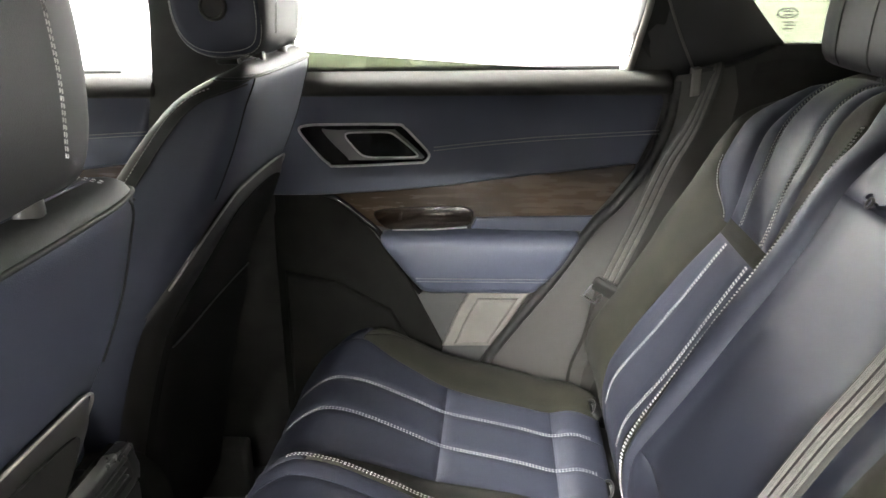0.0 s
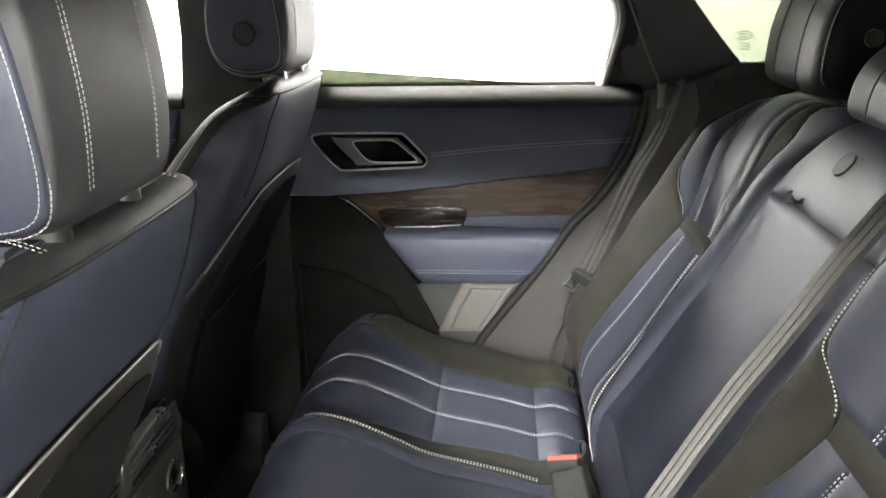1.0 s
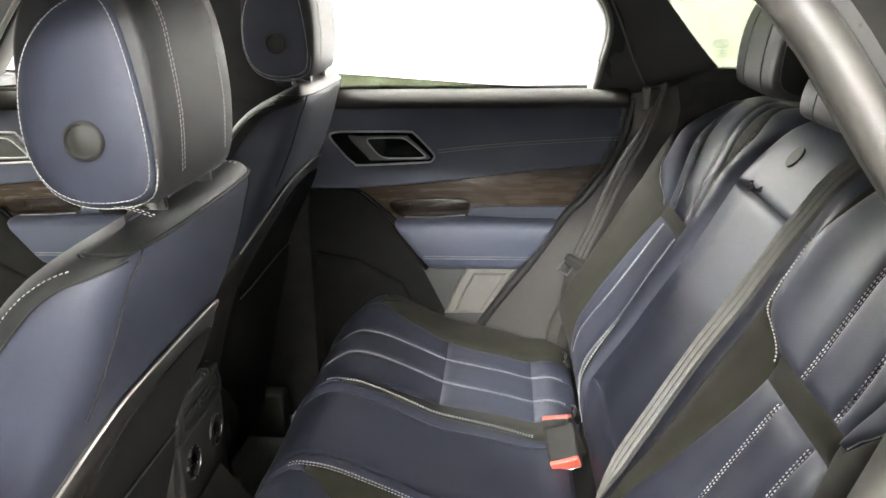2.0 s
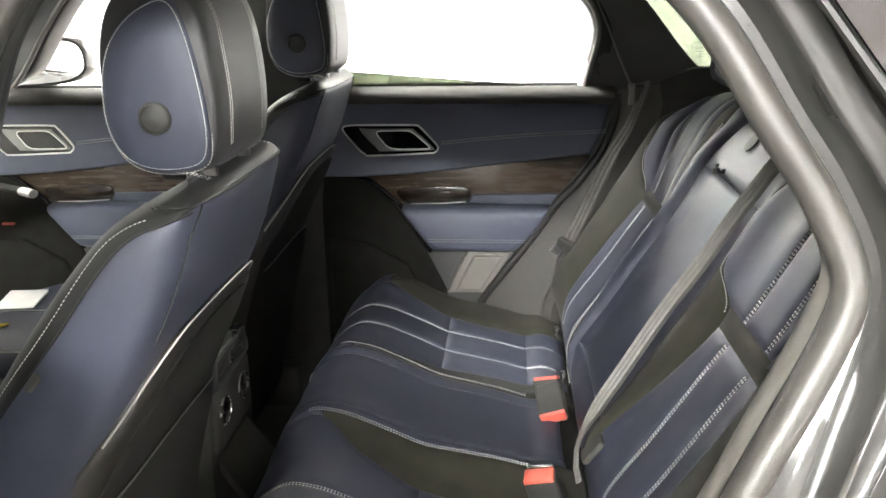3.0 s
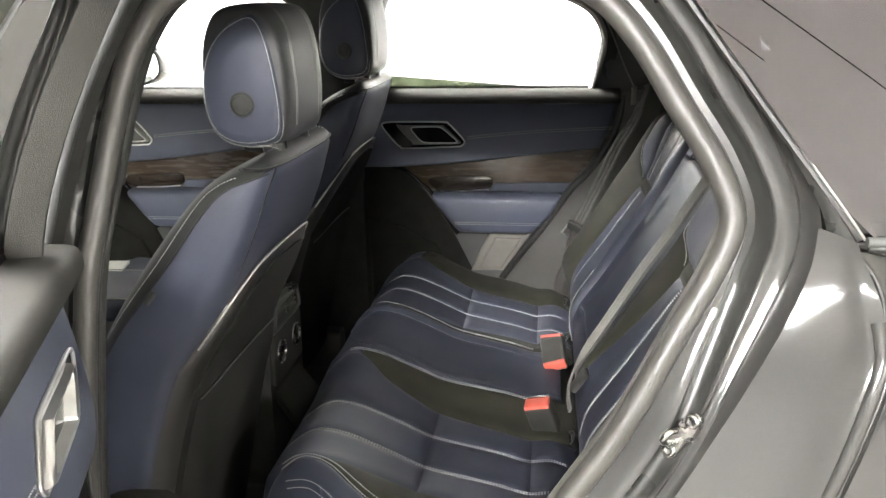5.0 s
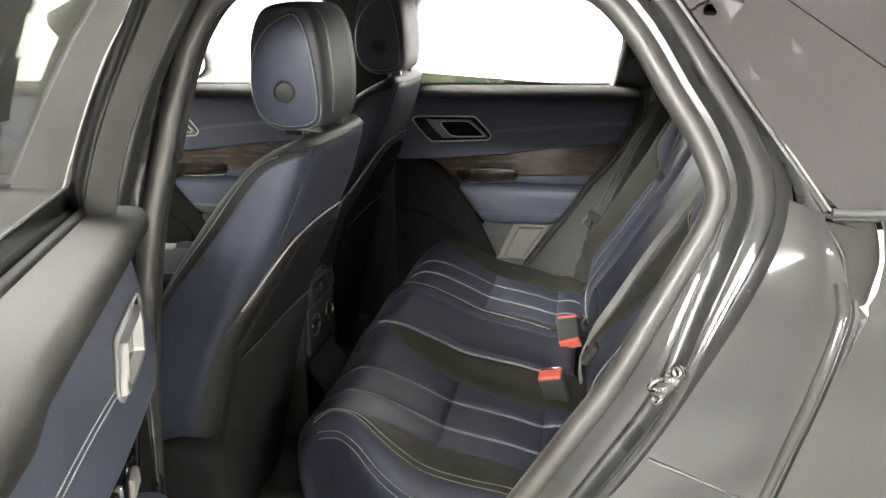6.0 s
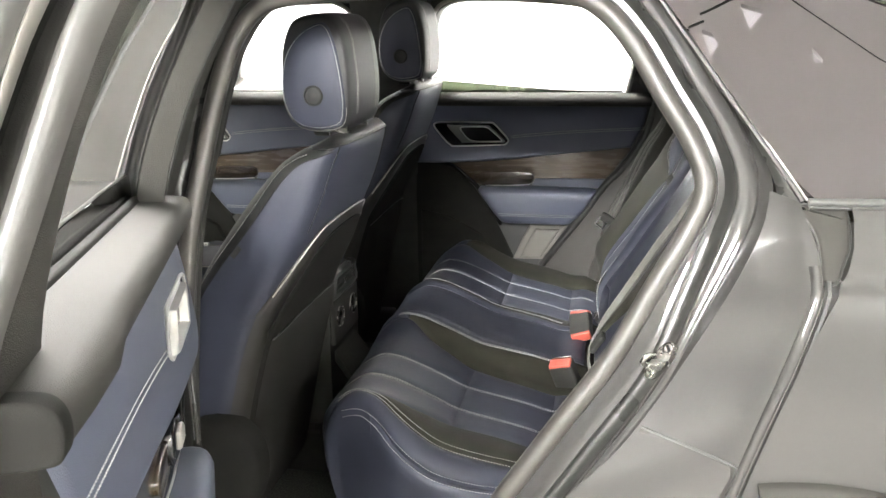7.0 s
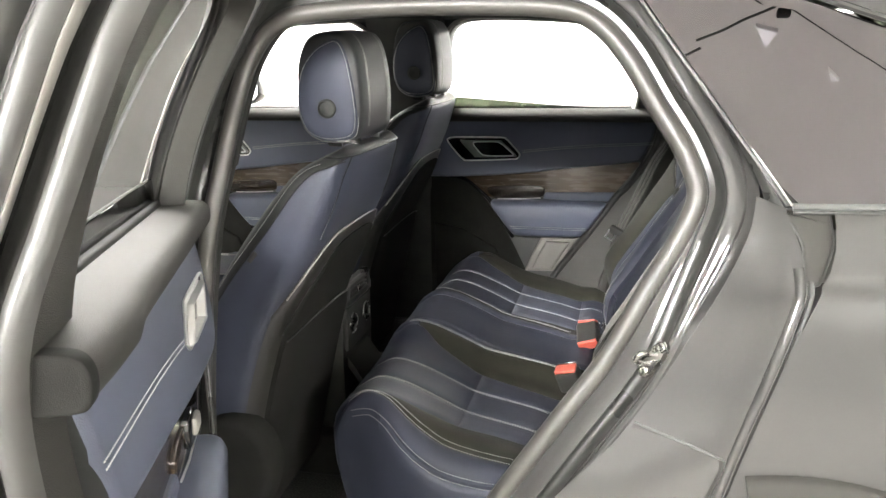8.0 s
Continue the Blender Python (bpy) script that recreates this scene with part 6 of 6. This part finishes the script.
def front_seat():
    s = thing("front_seat", (-0.35, SEAT_Y, 0.36), "navy leather front seat with a black back panel and white stitching", "car seat", "front seats")
    zs = [0.42, 0.48, 0.55, 0.62, 0.70, 0.78, 0.85, 0.90, 0.95, 1.0, 1.04, 1.08, 1.12, 1.15, 1.175, 1.195, 1.21, 1.222, 1.230, 1.237, 1.242, 1.246, 1.2485, 1.250]
    v, f = loft([[settle(p) for p in seat_ring(z)] for z in zs])
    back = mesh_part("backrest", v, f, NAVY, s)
    # dark leather front and shoulders, forward of the flank seam
    split = curve_of([(0.42, -0.345), (0.68, -0.322), (0.78, -0.287), (0.88, -0.237), (0.968, -0.180), (1.072, -0.096), (1.152, -0.036), (1.192, 0.004), (1.206, 0.034), (1.227, 0.062)])
    rows = []
    for z in [0.42, 0.55, 0.68, 0.78, 0.85, 0.90, 0.95, 1.0, 1.04, 1.08, 1.12, 1.15, 1.17, 1.185, 1.195, 1.202, 1.206, 1.2095, 1.2115, 1.216, 1.221, 1.2255, 1.2275, 1.232, 1.237, 1.242, 1.246, 1.2485, 1.2505]:
        zc = min(z, 1.25)
        x0, x1, w, pw = xf_of(zc) - 0.0016, xb_of(zc) + 0.0016, hw_of(zc) + 0.0016, roundness(zc)
        cx, rx = (x0 + x1) / 2, (x1 - x0) / 2
        u = max(-0.999, min(0.999, (min(split(z), 0.062 if z < 1.227 else 9.0) - cx) / rx))
        a0 = math.acos(math.copysign(abs(u) ** (pw / 2), u)) if z < 1.227 else 0.0
        row = []
        for k in range(49):
            a = a0 + (2 * math.pi - 2 * a0) * k / 48
            c, t = math.cos(a), math.sin(a)
            row.append(Vector((cx + rx * math.copysign(abs(c) ** (2 / pw), c), SEAT_Y + w * math.copysign(abs(t) ** (2 / pw), t), z)))
        rows.append(row)
    m = len(rows[0])
    verts = [settle(p) for r in rows for p in r]
    faces = grid_faces(len(rows), m) + [tuple((len(rows) - 1) * m + k for k in range(m))]
    mesh_part("front_bolster", verts, faces, BLACK_LEATHER, s, "dark leather front and shoulders")
    # black shell on the rear with the map pocket below
    def shell(z0, z1, wide, lift, edge, name, mat, text, droop=0.0, proud=0.004, corner=0.0):
        nz, ny = 26, 44
        verts = []
        for i in range(nz + 1):
            for j in range(ny + 1):
                q = -1 + 2 * j / ny
                zt = z1 - droop * abs(q) ** 3 - corner * max(0.0, (abs(q) - 0.55) / 0.45) ** 2.5
                z = z0 + (zt - z0) * i / nz
                y = SEAT_Y + q * hw_of(z) * wide
                rim_d = min(zt - z, (1 - abs(q)) * hw_of(z))
                k = lift * (1 - math.exp(-rim_d / edge)) + proud
                verts.append(Vector((rear_x(z, y) + k, y, z)))
        m = ny + 1
        faces = grid_faces(nz + 1, m)
        top = [(nz) * m + j for j in range(m)]
        b = len(verts)
        verts += [verts[i] + Vector((-0.03, 0, -0.002)) for i in top]
        faces += [(top[j], top[j + 1], b + j + 1, b + j) for j in range(ny)]
        return mesh_part(name, verts, faces, mat, s, text), [verts[i] for i in top]
    panel, top = shell(0.42, 1.062, 0.955, 0.012, 0.02, "back_panel", SOFT_CHARCOAL, "dark rounded rim of the back panel", 0.03, 0.004, 0.13)
    shell(0.42, 1.040, 0.84, 0.003, 0.006, "back_inlay", MATTE_BLACK, "black inner face of the back panel", 0.06, 0.0155, 0.12)
    v, f = tube([p + Vector((0.003, 0, 0.0015)) for p in top[1:-1]], 0.0016, 8)
    mesh_part("edge_trim", v, f, CHROME_DULL, panel, "pale edge trim")
    pocket, top = shell(0.46, 0.862, 0.80, 0.020, 0.05, "map_pocket", MATTE_BLACK, "black leather map pocket", 0.02, 0.020)
    v, f = tube([p + Vector((0.003, 0, 0.001)) for p in top], 0.0013, 8)
    mesh_part("pocket_hem", v, f, CHARCOAL, pocket, "dark grey hem")
    # seams of the side panel, on both flanks
    geo, pipes = [], []
    for sgn in (-1, 1):
        line = [(0.066, 1.222), (0.036, 1.209), (0.004, 1.192), (-0.036, 1.152), (-0.096, 1.072), (-0.180, 0.968), (-0.237, 0.88), (-0.287, 0.78), (-0.322, 0.68)]
        pts = []
        for p in smooth_path([(x, 0, z) for x, z in line], 5):
            x0, x1, w = xf_of(p.z), xb_of(p.z), hw_of(p.z)
            t = min(abs(p.x - (x0 + x1) / 2) / ((x1 - x0) / 2), 0.999)
            pts.append(Vector((p.x, SEAT_Y + sgn * (w * (1 - t ** roundness(p.z)) ** (1 / roundness(p.z)) + 0.0022), p.z)))
        def on_flank(p):
            return abs(p.x - (xf_of(p.z) + xb_of(p.z)) / 2) < 0.45 * (xb_of(p.z) - xf_of(p.z)) and p.z < 1.215
        row = [settle(p) for p in pts if on_flank(p)]
        geo.append(stitches(row, [(0, sgn, 0.3)] * len(row), 0, width=0.0014))
        pts2 = [p + Vector((-0.012, 0.0, 0.010)) for p in pts]
        pts2 = [Vector((p.x, SEAT_Y + sgn * (hw_of(min(p.z, 1.24)) * max(0.02, 1 - min(abs(p.x - (xf_of(p.z) + xb_of(p.z)) / 2) / ((xb_of(p.z) - xf_of(p.z)) / 2), 0.995) ** roundness(p.z)) ** (1 / roundness(p.z)) + 0.0022), p.z)) for p in pts2]
        row = [settle(p) for p in pts2 if on_flank(p)]
        geo.append(stitches(row, [(0, sgn, 0.3)] * len(row), 0, width=0.0013))
        if sgn < 0:
            tag_at = pts[22]
            d = (pts[24] - pts[20]).normalized()
            tag_v, tag_f = tube([tag_at - d * 0.012 + Vector((0.006, -0.002, -0.004)), tag_at + d * 0.012 + Vector((0.006, -0.002, -0.004))], 0.005, 8, flat=0.3, up=(0, 1, 0))
            mesh_part("airbag_tag", tag_v, tag_f, BLACK, back, "small black tag in the seam")
        pipes.append(tube([settle(p) + Vector((0, sgn * 0.0004, 0)) for p in pts[2:]], 0.0011, 6))
    v, f = join(*geo)
    mesh_part("stitching", v, f, THREAD, back, "white stitching", False)
    for v, f in pipes:
        mesh_part("welt", v, f, BLACK_LEATHER, back, "dark welt")
    crown = []
    for k in range(41):
        a = radians(-118 + 236 * k / 40)
        x0, x1, w, pw = xf_of(1.228), xb_of(1.228) + 0.002, hw_of(1.228) + 0.002, roundness(1.228)
        c, t = math.cos(a), math.sin(a)
        crown.append(settle(((x0 + x1) / 2 + (x1 - x0) / 2 * math.copysign(abs(c) ** (2 / pw), c), SEAT_Y + w * math.copysign(abs(t) ** (2 / pw), t), 1.2285)))
    v, f = tube(crown, 0.0022, 8)
    mesh_part("crown_welt", v, f, BLACK_LEATHER, back, "dark welt along the top edge")
    for sgn in (-1, 1):
        zs2 = [1.228 - 0.17 * k / 16 for k in range(17)]
        corner = [settle((rear_x(z, SEAT_Y + sgn * 0.84 * hw_of(z)) + 0.0012, SEAT_Y + sgn * 0.84 * hw_of(z), z)) for z in zs2]
        v, f = tube(corner, 0.0011, 6)
        mesh_part("corner_seam", v, f, BLACK_LEATHER, back, "dark seam down the rear corner")
        arc = smooth_path([(0.058, SEAT_Y + sgn * 0.118, 1.2335), (0.040, SEAT_Y + sgn * 0.114, 1.2375), (0.018, SEAT_Y + sgn * 0.102, 1.2375), (0.004, SEAT_Y + sgn * 0.088, 1.236)])
        v, f = stitches(arc, [(0, 0, 1)] * len(arc), 0.005, width=0.0009, high=0.0006)
        mesh_part("stitching", v, f, THREAD, back, "white stitching", False)
    v, f = box(-0.015, 0.040, SEAT_Y - 0.08, SEAT_Y + 0.08, 1.222, 1.237, 0.007)
    mesh_part("shoulder_trim", v, f, BLACK_LEATHER, back, "black strip under the headrest")
    for k in (-0.075, 0.045):
        v, f = tube([(0.034, SEAT_Y + k, 1.22), (0.015, SEAT_Y + k, 1.30)], 0.0065, 12)
        mesh_part("headrest_post", v, f, STEEL, s, "dull metal headrest post")
        v, f = tube([(0.036, SEAT_Y + k, 1.226), (0.035, SEAT_Y + k, 1.239), (0.0348, SEAT_Y + k, 1.241)], 0.019, 18)
        mesh_part("post_collar", v, f, SOFT_BLACK, s, "grey plastic collar")
    # headrest
    o = outline([(-0.064, 1.345), (-0.058, 1.395), (-0.040, 1.432), (-0.005, 1.445), (0.038, 1.442), (0.060, 1.405), (0.070, 1.330), (0.066, 1.262), (0.048, 1.236), (-0.002, 1.230), (-0.044, 1.246), (-0.062, 1.285)], 4)
    v, f = soft_block(o, 0.104, SEAT_Y + 0.002, shrink=0.88)
    rest = mesh_part("headrest", v, f, HEADREST, s, "charcoal leather headrest")
    sp = outline([(-0.060, 1.330), (-0.050, 1.372), (-0.030, 1.402), (-0.004, 1.422), (0.026, 1.430), (0.043, 1.402), (0.056, 1.335), (0.060, 1.270), (0.046, 1.242), (-0.004, 1.236), (-0.040, 1.250), (-0.058, 1.284)], 4)
    cx, cz = -0.002, 1.335
    for sgn in (-1, 1):
        y0 = SEAT_Y + sgn * 0.098
        rings = [[(x, y0, z) for x, z in sp]]
        for k, o2 in ((0.985, 0.006), (0.94, 0.0095), (0.8, 0.0115), (0.5, 0.013), (0.15, 0.0135)):
            rings.append([(cx + (x - cx) * k, y0 + sgn * o2, cz + (z - cz) * k) for x, z in sp])
        v, f = loft(rings)
        side = mesh_part("side_panel", v, f, NAVY, rest, "navy leather side panel")
        edge = [Vector((cx + (x - cx) * 0.94, y0 + sgn * 0.0100, cz + (z - cz) * 0.94)) for x, z in sp]
        edge2 = [Vector((cx + (x - cx) * 1.01, y0 + sgn * 0.003, cz + (z - cz) * 1.01)) for x, z in sp]
        v, f = join(stitches(edge + [edge[0]], [(0, sgn, 0)] * (len(edge) + 1), 0, pitch=0.0046, length=0.0036, width=0.0010, high=0.0007), stitches(edge2 + [edge2[0]], [(0, sgn, 0)] * (len(edge2) + 1), 0, pitch=0.0046, length=0.0036, width=0.0010, high=0.0007))
        mesh_part("stitching", v, f, THREAD, rest, "white stitching", False)
    for sgn in (-1, 1):
        back_seam = smooth_path([(0.0315, SEAT_Y + sgn * 0.062, 1.444), (0.0515, SEAT_Y + sgn * 0.061, 1.43), (0.063, SEAT_Y + sgn * 0.060, 1.405), (0.068, SEAT_Y + sgn * 0.060, 1.37), (0.0715, SEAT_Y + sgn * 0.060, 1.33), (0.0715, SEAT_Y + sgn * 0.060, 1.30), (0.0685, SEAT_Y + sgn * 0.060, 1.262)])
        v, f = stitches(back_seam, [(1, sgn * 0.2, 0.2)] * len(back_seam), 0.0042, pitch=0.0046, length=0.0034, width=0.0009, high=0.0007)
        mesh_part("stitching", v, f, GREY_THREAD, rest, "pale double stitching", False)
    y0 = SEAT_Y - 0.111
    rings = []
    for r, o2 in ((0.0185, 0.006), (0.0185, -0.004), (0.0172, -0.0070), (0.0150, -0.0078), (0.0140, -0.0048), (0.0125, -0.0052), (0.008, -0.0080), (0.002, -0.0090)):
        rings.append([(0.002 + r * math.cos(a), y0 + o2, 1.300 + r * math.sin(a)) for a in (2 * math.pi * k / 28 for k in range(28))])
    v, f = loft(rings)
    mesh_part("adjust_button", v, f, BLACK, rest, "round dark button")
    # squab, side cover and base
    rings = []
    for x, z0, z1, w in ((-0.86, 0.50, 0.62, 0.20), (-0.84, 0.47, 0.66, 0.24), (-0.75, 0.46, 0.685, 0.25), (-0.55, 0.45, 0.67, 0.25), (-0.38, 0.45, 0.65, 0.245), (-0.22, 0.46, 0.62, 0.235), (-0.20, 0.48, 0.60, 0.20)):
        c, h = (z0 + z1) / 2, (z1 - z0) / 2
        rings.append([(x, SEAT_Y + w * math.copysign(abs(math.cos(a)) ** 0.5, math.cos(a)), c + h * math.copysign(abs(math.sin(a)) ** 0.5, math.sin(a))) for a in (2 * math.pi * k / 32 for k in range(32))])
    v, f = loft(rings)
    mesh_part("squab", v, f, NAVY, s, "navy leather seat squab")
    v, f = prism(outline([(-0.80, 0.40), (-0.80, 0.54), (-0.45, 0.56), (-0.28, 0.66), (-0.19, 0.70), (-0.115, 0.66), (-0.10, 0.58), (-0.125, 0.50), (-0.18, 0.42)], 3), SEAT_Y - 0.20, SEAT_Y - 0.262, 0.018)
    mesh_part("side_cover", v, f, MATTE_BLACK, s, "black plastic hinge cover")
    for y in (-0.19, 0.19):
        v, f = box(-0.80, -0.12, SEAT_Y + y - 0.025, SEAT_Y + y + 0.025, 0.34, 0.46, 0.01)
        mesh_part("rail", v, f, BLACK, s)
    return s


near_seat = front_seat()
copy_thing(near_seat, pose(-0.35 - 0.030, SEAT_Y + 0.755, 0.36 + 0.040))

# ---- centre console between the front seats ----
con = thing("centre_console", (-0.35, 0.04, 0.36), "black centre console with round outlets and a navy lid", "console")
rings = []
for x, z0, z1, w in ((-1.35, 0.36, 0.80, 0.13), (-0.9, 0.36, 0.70, 0.13), (-0.5, 0.36, 0.74, 0.125), (-0.2, 0.36, 0.80, 0.12), (-0.135, 0.37, 0.80, 0.118), (-0.115, 0.39, 0.78, 0.112)):
    c, h = (z0 + z1) / 2, (z1 - z0) / 2
    rings.append([(x, 0.05 + w * math.copysign(abs(math.cos(a)) ** 0.4, math.cos(a)), c + h * math.copysign(abs(math.sin(a)) ** 0.4, math.sin(a))) for a in (2 * math.pi * k / 32 for k in range(32))])
v, f = loft(rings)
body = mesh_part("body", v, f, BLACK, con)
v, f = box(-0.60, -0.17, -0.055, 0.155, 0.795, 0.850, 0.02, 4)
lid = mesh_part("armrest_lid", v, f, NAVY, con, "navy leather armrest lid")
v, f = box(-0.118, -0.106, -0.045, 0.145, 0.66, 0.775, 0.006)
plate_ob = mesh_part("vent_plate", v, f, BLACK, con, "black outlet plate")
for y in (0.0, 0.10):
    ring = [(y + 0.026 * math.cos(a), 0.725 + 0.026 * math.sin(a)) for a in (2 * math.pi * k / 28 for k in range(28))]
    v, f = loft([[(x, y + (a - y) * k, 0.725 + (b - 0.725) * k) for a, b in ring] for x, k in ((-0.107, 1.06), (-0.1035, 1.03), (-0.103, 0.97), (-0.106, 0.93))])
    mesh_part("outlet_ring", v, f, STEEL, plate_ob, "thin chrome socket ring")
    v, f = loft([[(x, y + (a - y) * k, 0.725 + (b - 0.725) * k) for a, b in ring] for x, k in ((-0.106, 0.92), (-0.1045, 0.90), (-0.1045, 0.55), (-0.1065, 0.50))])
    mesh_part("socket_cap", v, f, SOFT_BLACK, plate_ob, "glossy black socket cap")
    v, f = tube([(-0.1065, y - 0.003, 0.722), (-0.1025, y - 0.003, 0.722)], 0.004, 12)
    mesh_part("outlet_knob", v, f, STEEL, plate_ob, "bright centre pin")
# air vent with slats in a chamfered frame
hole = [(-0.025, 0.790), (0.125, 0.790), (0.118, 0.826), (-0.018, 0.826)]
v, f = holed_plate(outline([(-0.045, 0.776), (0.05, 0.776), (0.145, 0.776), (0.141, 0.815), (0.128, 0.838), (0.05, 0.839), (-0.028, 0.838), (-0.041, 0.815)], 2), hole, 0.0, 0.016, 0.005)
vent = mesh_part("vent_frame", [(-0.120 + p[1], p[0], p[2]) for p in v], f, SOFT_BLACK, con, "black vent frame")
for k in range(3):
    v, f = box(-0.120, -0.106, -0.020, 0.120, 0.7945 + 0.011 * k, 0.797 + 0.011 * k, 0.001)
    mesh_part("vent_slat", v, f, CHARCOAL, vent)
v, f = box(-0.109, -0.102, 0.045, 0.055, 0.796, 0.810, 0.002)
mesh_part("vent_tab", v, f, STEEL, vent, "bright vent tab")
v, f = box(-0.135, -0.121, -0.035, 0.135, 0.782, 0.832, 0.003)
mesh_part("vent_back", v, f, MATTE_BLACK, vent, "dark duct behind the slats")
v, f = loft([[(-0.115, -0.03, 0.64), (-0.115, 0.13, 0.64), (-0.06, 0.135, 0.56), (-0.06, -0.035, 0.56)], [(-0.125, -0.03, 0.63), (-0.125, 0.13, 0.63), (-0.07, 0.135, 0.55), (-0.07, -0.035, 0.55)]])
mesh_part("kick_plate", v, f, BLACK, con, "black kick plate", False)
v, f = box(-0.95, -0.62, -0.06, 0.14, 0.715, 0.735, 0.006)
mesh_part("tray_rim", v, f, CHARCOAL, con, "dark grey tray rim")
v, f = box(-0.91, -0.66, -0.035, 0.115, 0.725, 0.738, 0.004)
mesh_part("tray", v, f, GLOSS, con, "gloss black tray")
loop = smooth_path([(-0.585, -0.040, 0.8505), (-0.38, -0.043, 0.8505), (-0.19, -0.040, 0.8505), (-0.186, 0.05, 0.8505), (-0.19, 0.140, 0.8505), (-0.38, 0.143, 0.8505), (-0.585, 0.140, 0.8505), (-0.589, 0.05, 0.8505)], 8, True)
v, f = tube(loop, 0.0012, 6, True)
mesh_part("piping", v, f, GREY_THREAD, lid, "pale piping round the lid")
tag_ob = thing("paper_tag", (-0.556, 0.062, 0.850), "small bright yellow triangular tag lying on the console lid", "tag")
corners = [(-0.580, 0.062), (-0.534, 0.075), (-0.546, 0.036)]
v, f = loft([[(x, y, 0.8515) for x, y in corners], [(x, y, 0.8535) for x, y in corners]])
mesh_part("card", v, f, YELLOW, tag_ob, smooth=False)

# ---- a folded sheet left on the far front seat ----
sheet = thing("folded_sheet", (-0.80, 0.49, 0.725), "folded white paper sheet lying on the navy front seat", "paper")
for k, (lift, tilt) in enumerate(((0.0, 0.0), (0.003, 0.05))):
    m = Matrix.Translation((-0.785, 0.50, 0.732 + lift)) @ Euler((tilt, 0.03, 0.2)).to_matrix().to_4x4()
    v, f = box(-0.045, 0.045, -0.055, 0.055, -0.001, 0.001, 0.0004, 1, m)
    mesh_part("leaf", v, f, PAPER, sheet, smooth=False)

# ---- the far door mirror outside ----
mirror = thing("door_mirror", (-0.98, 0.98, 1.22), "dark exterior door mirror seen through the front window", "door mirror")
o = outline([(-1.06, 1.21), (-1.07, 1.31), (-1.00, 1.335), (-0.89, 1.33), (-0.84, 1.31), (-0.825, 1.26), (-0.84, 1.215), (-0.91, 1.195)], 4)
cx, cz = -0.94, 1.265
rings = [[(cx + (x - cx) * k * 0.7, 1.02 + t + (x - cx) * k * 0.95, cz + (z - cz) * k) for x, z in o] for t, k in ((0, 0.80), (-0.004, 0.93), (0.0, 1.0), (0.05, 1.0), (0.10, 0.9), (0.13, 0.6))]
v, f = loft(rings)
mesh_part("housing", v, f, GLOSS, mirror)
v, f = loft([[(cx + (x - cx) * 0.63, 1.008 + t + (x - cx) * 0.855, cz + (z - cz) * 0.88) for x, z in o] for t in (0.0, 0.003)])
mesh_part("mirror_glass", v, f, MIRROR, mirror, "mirror glass")
v, f = tube([(-1.0, 1.04, 1.22), (-1.02, 0.95, 1.17), (-1.05, 0.88, 1.15)], 0.025, 10)
mesh_part("arm", v, f, BLACK, mirror)

# ---- the steering column stalk seen past the near front seat ----
stalk = thing("steering_stalk", (-0.86, 0.48, 0.98), "black steering column stalk with a bright silver tip", "stalk")
v, f = tube([(-0.86, 0.46, 1.045), (-0.76, 0.42, 1.040), (-0.665, 0.390, 1.031)], 0.011, 12, flat=0.7)
mesh_part("arm", v, f, BLACK, stalk)
v, f = tube([(-0.667, 0.391, 1.031), (-0.640, 0.380, 1.028), (-0.634, 0.378, 1.0275)], 0.0125, 12, flat=0.75)
mesh_part("tip", v, f, SATIN, stalk, "bright silver tip")
v, f = tube([(-1.5, 0.48, 0.86), (-1.15, 0.48, 0.95), (-0.84, 0.48, 1.03)], 0.045, 16)
mesh_part("column", v, f, BLACK, stalk, "black steering column shroud")
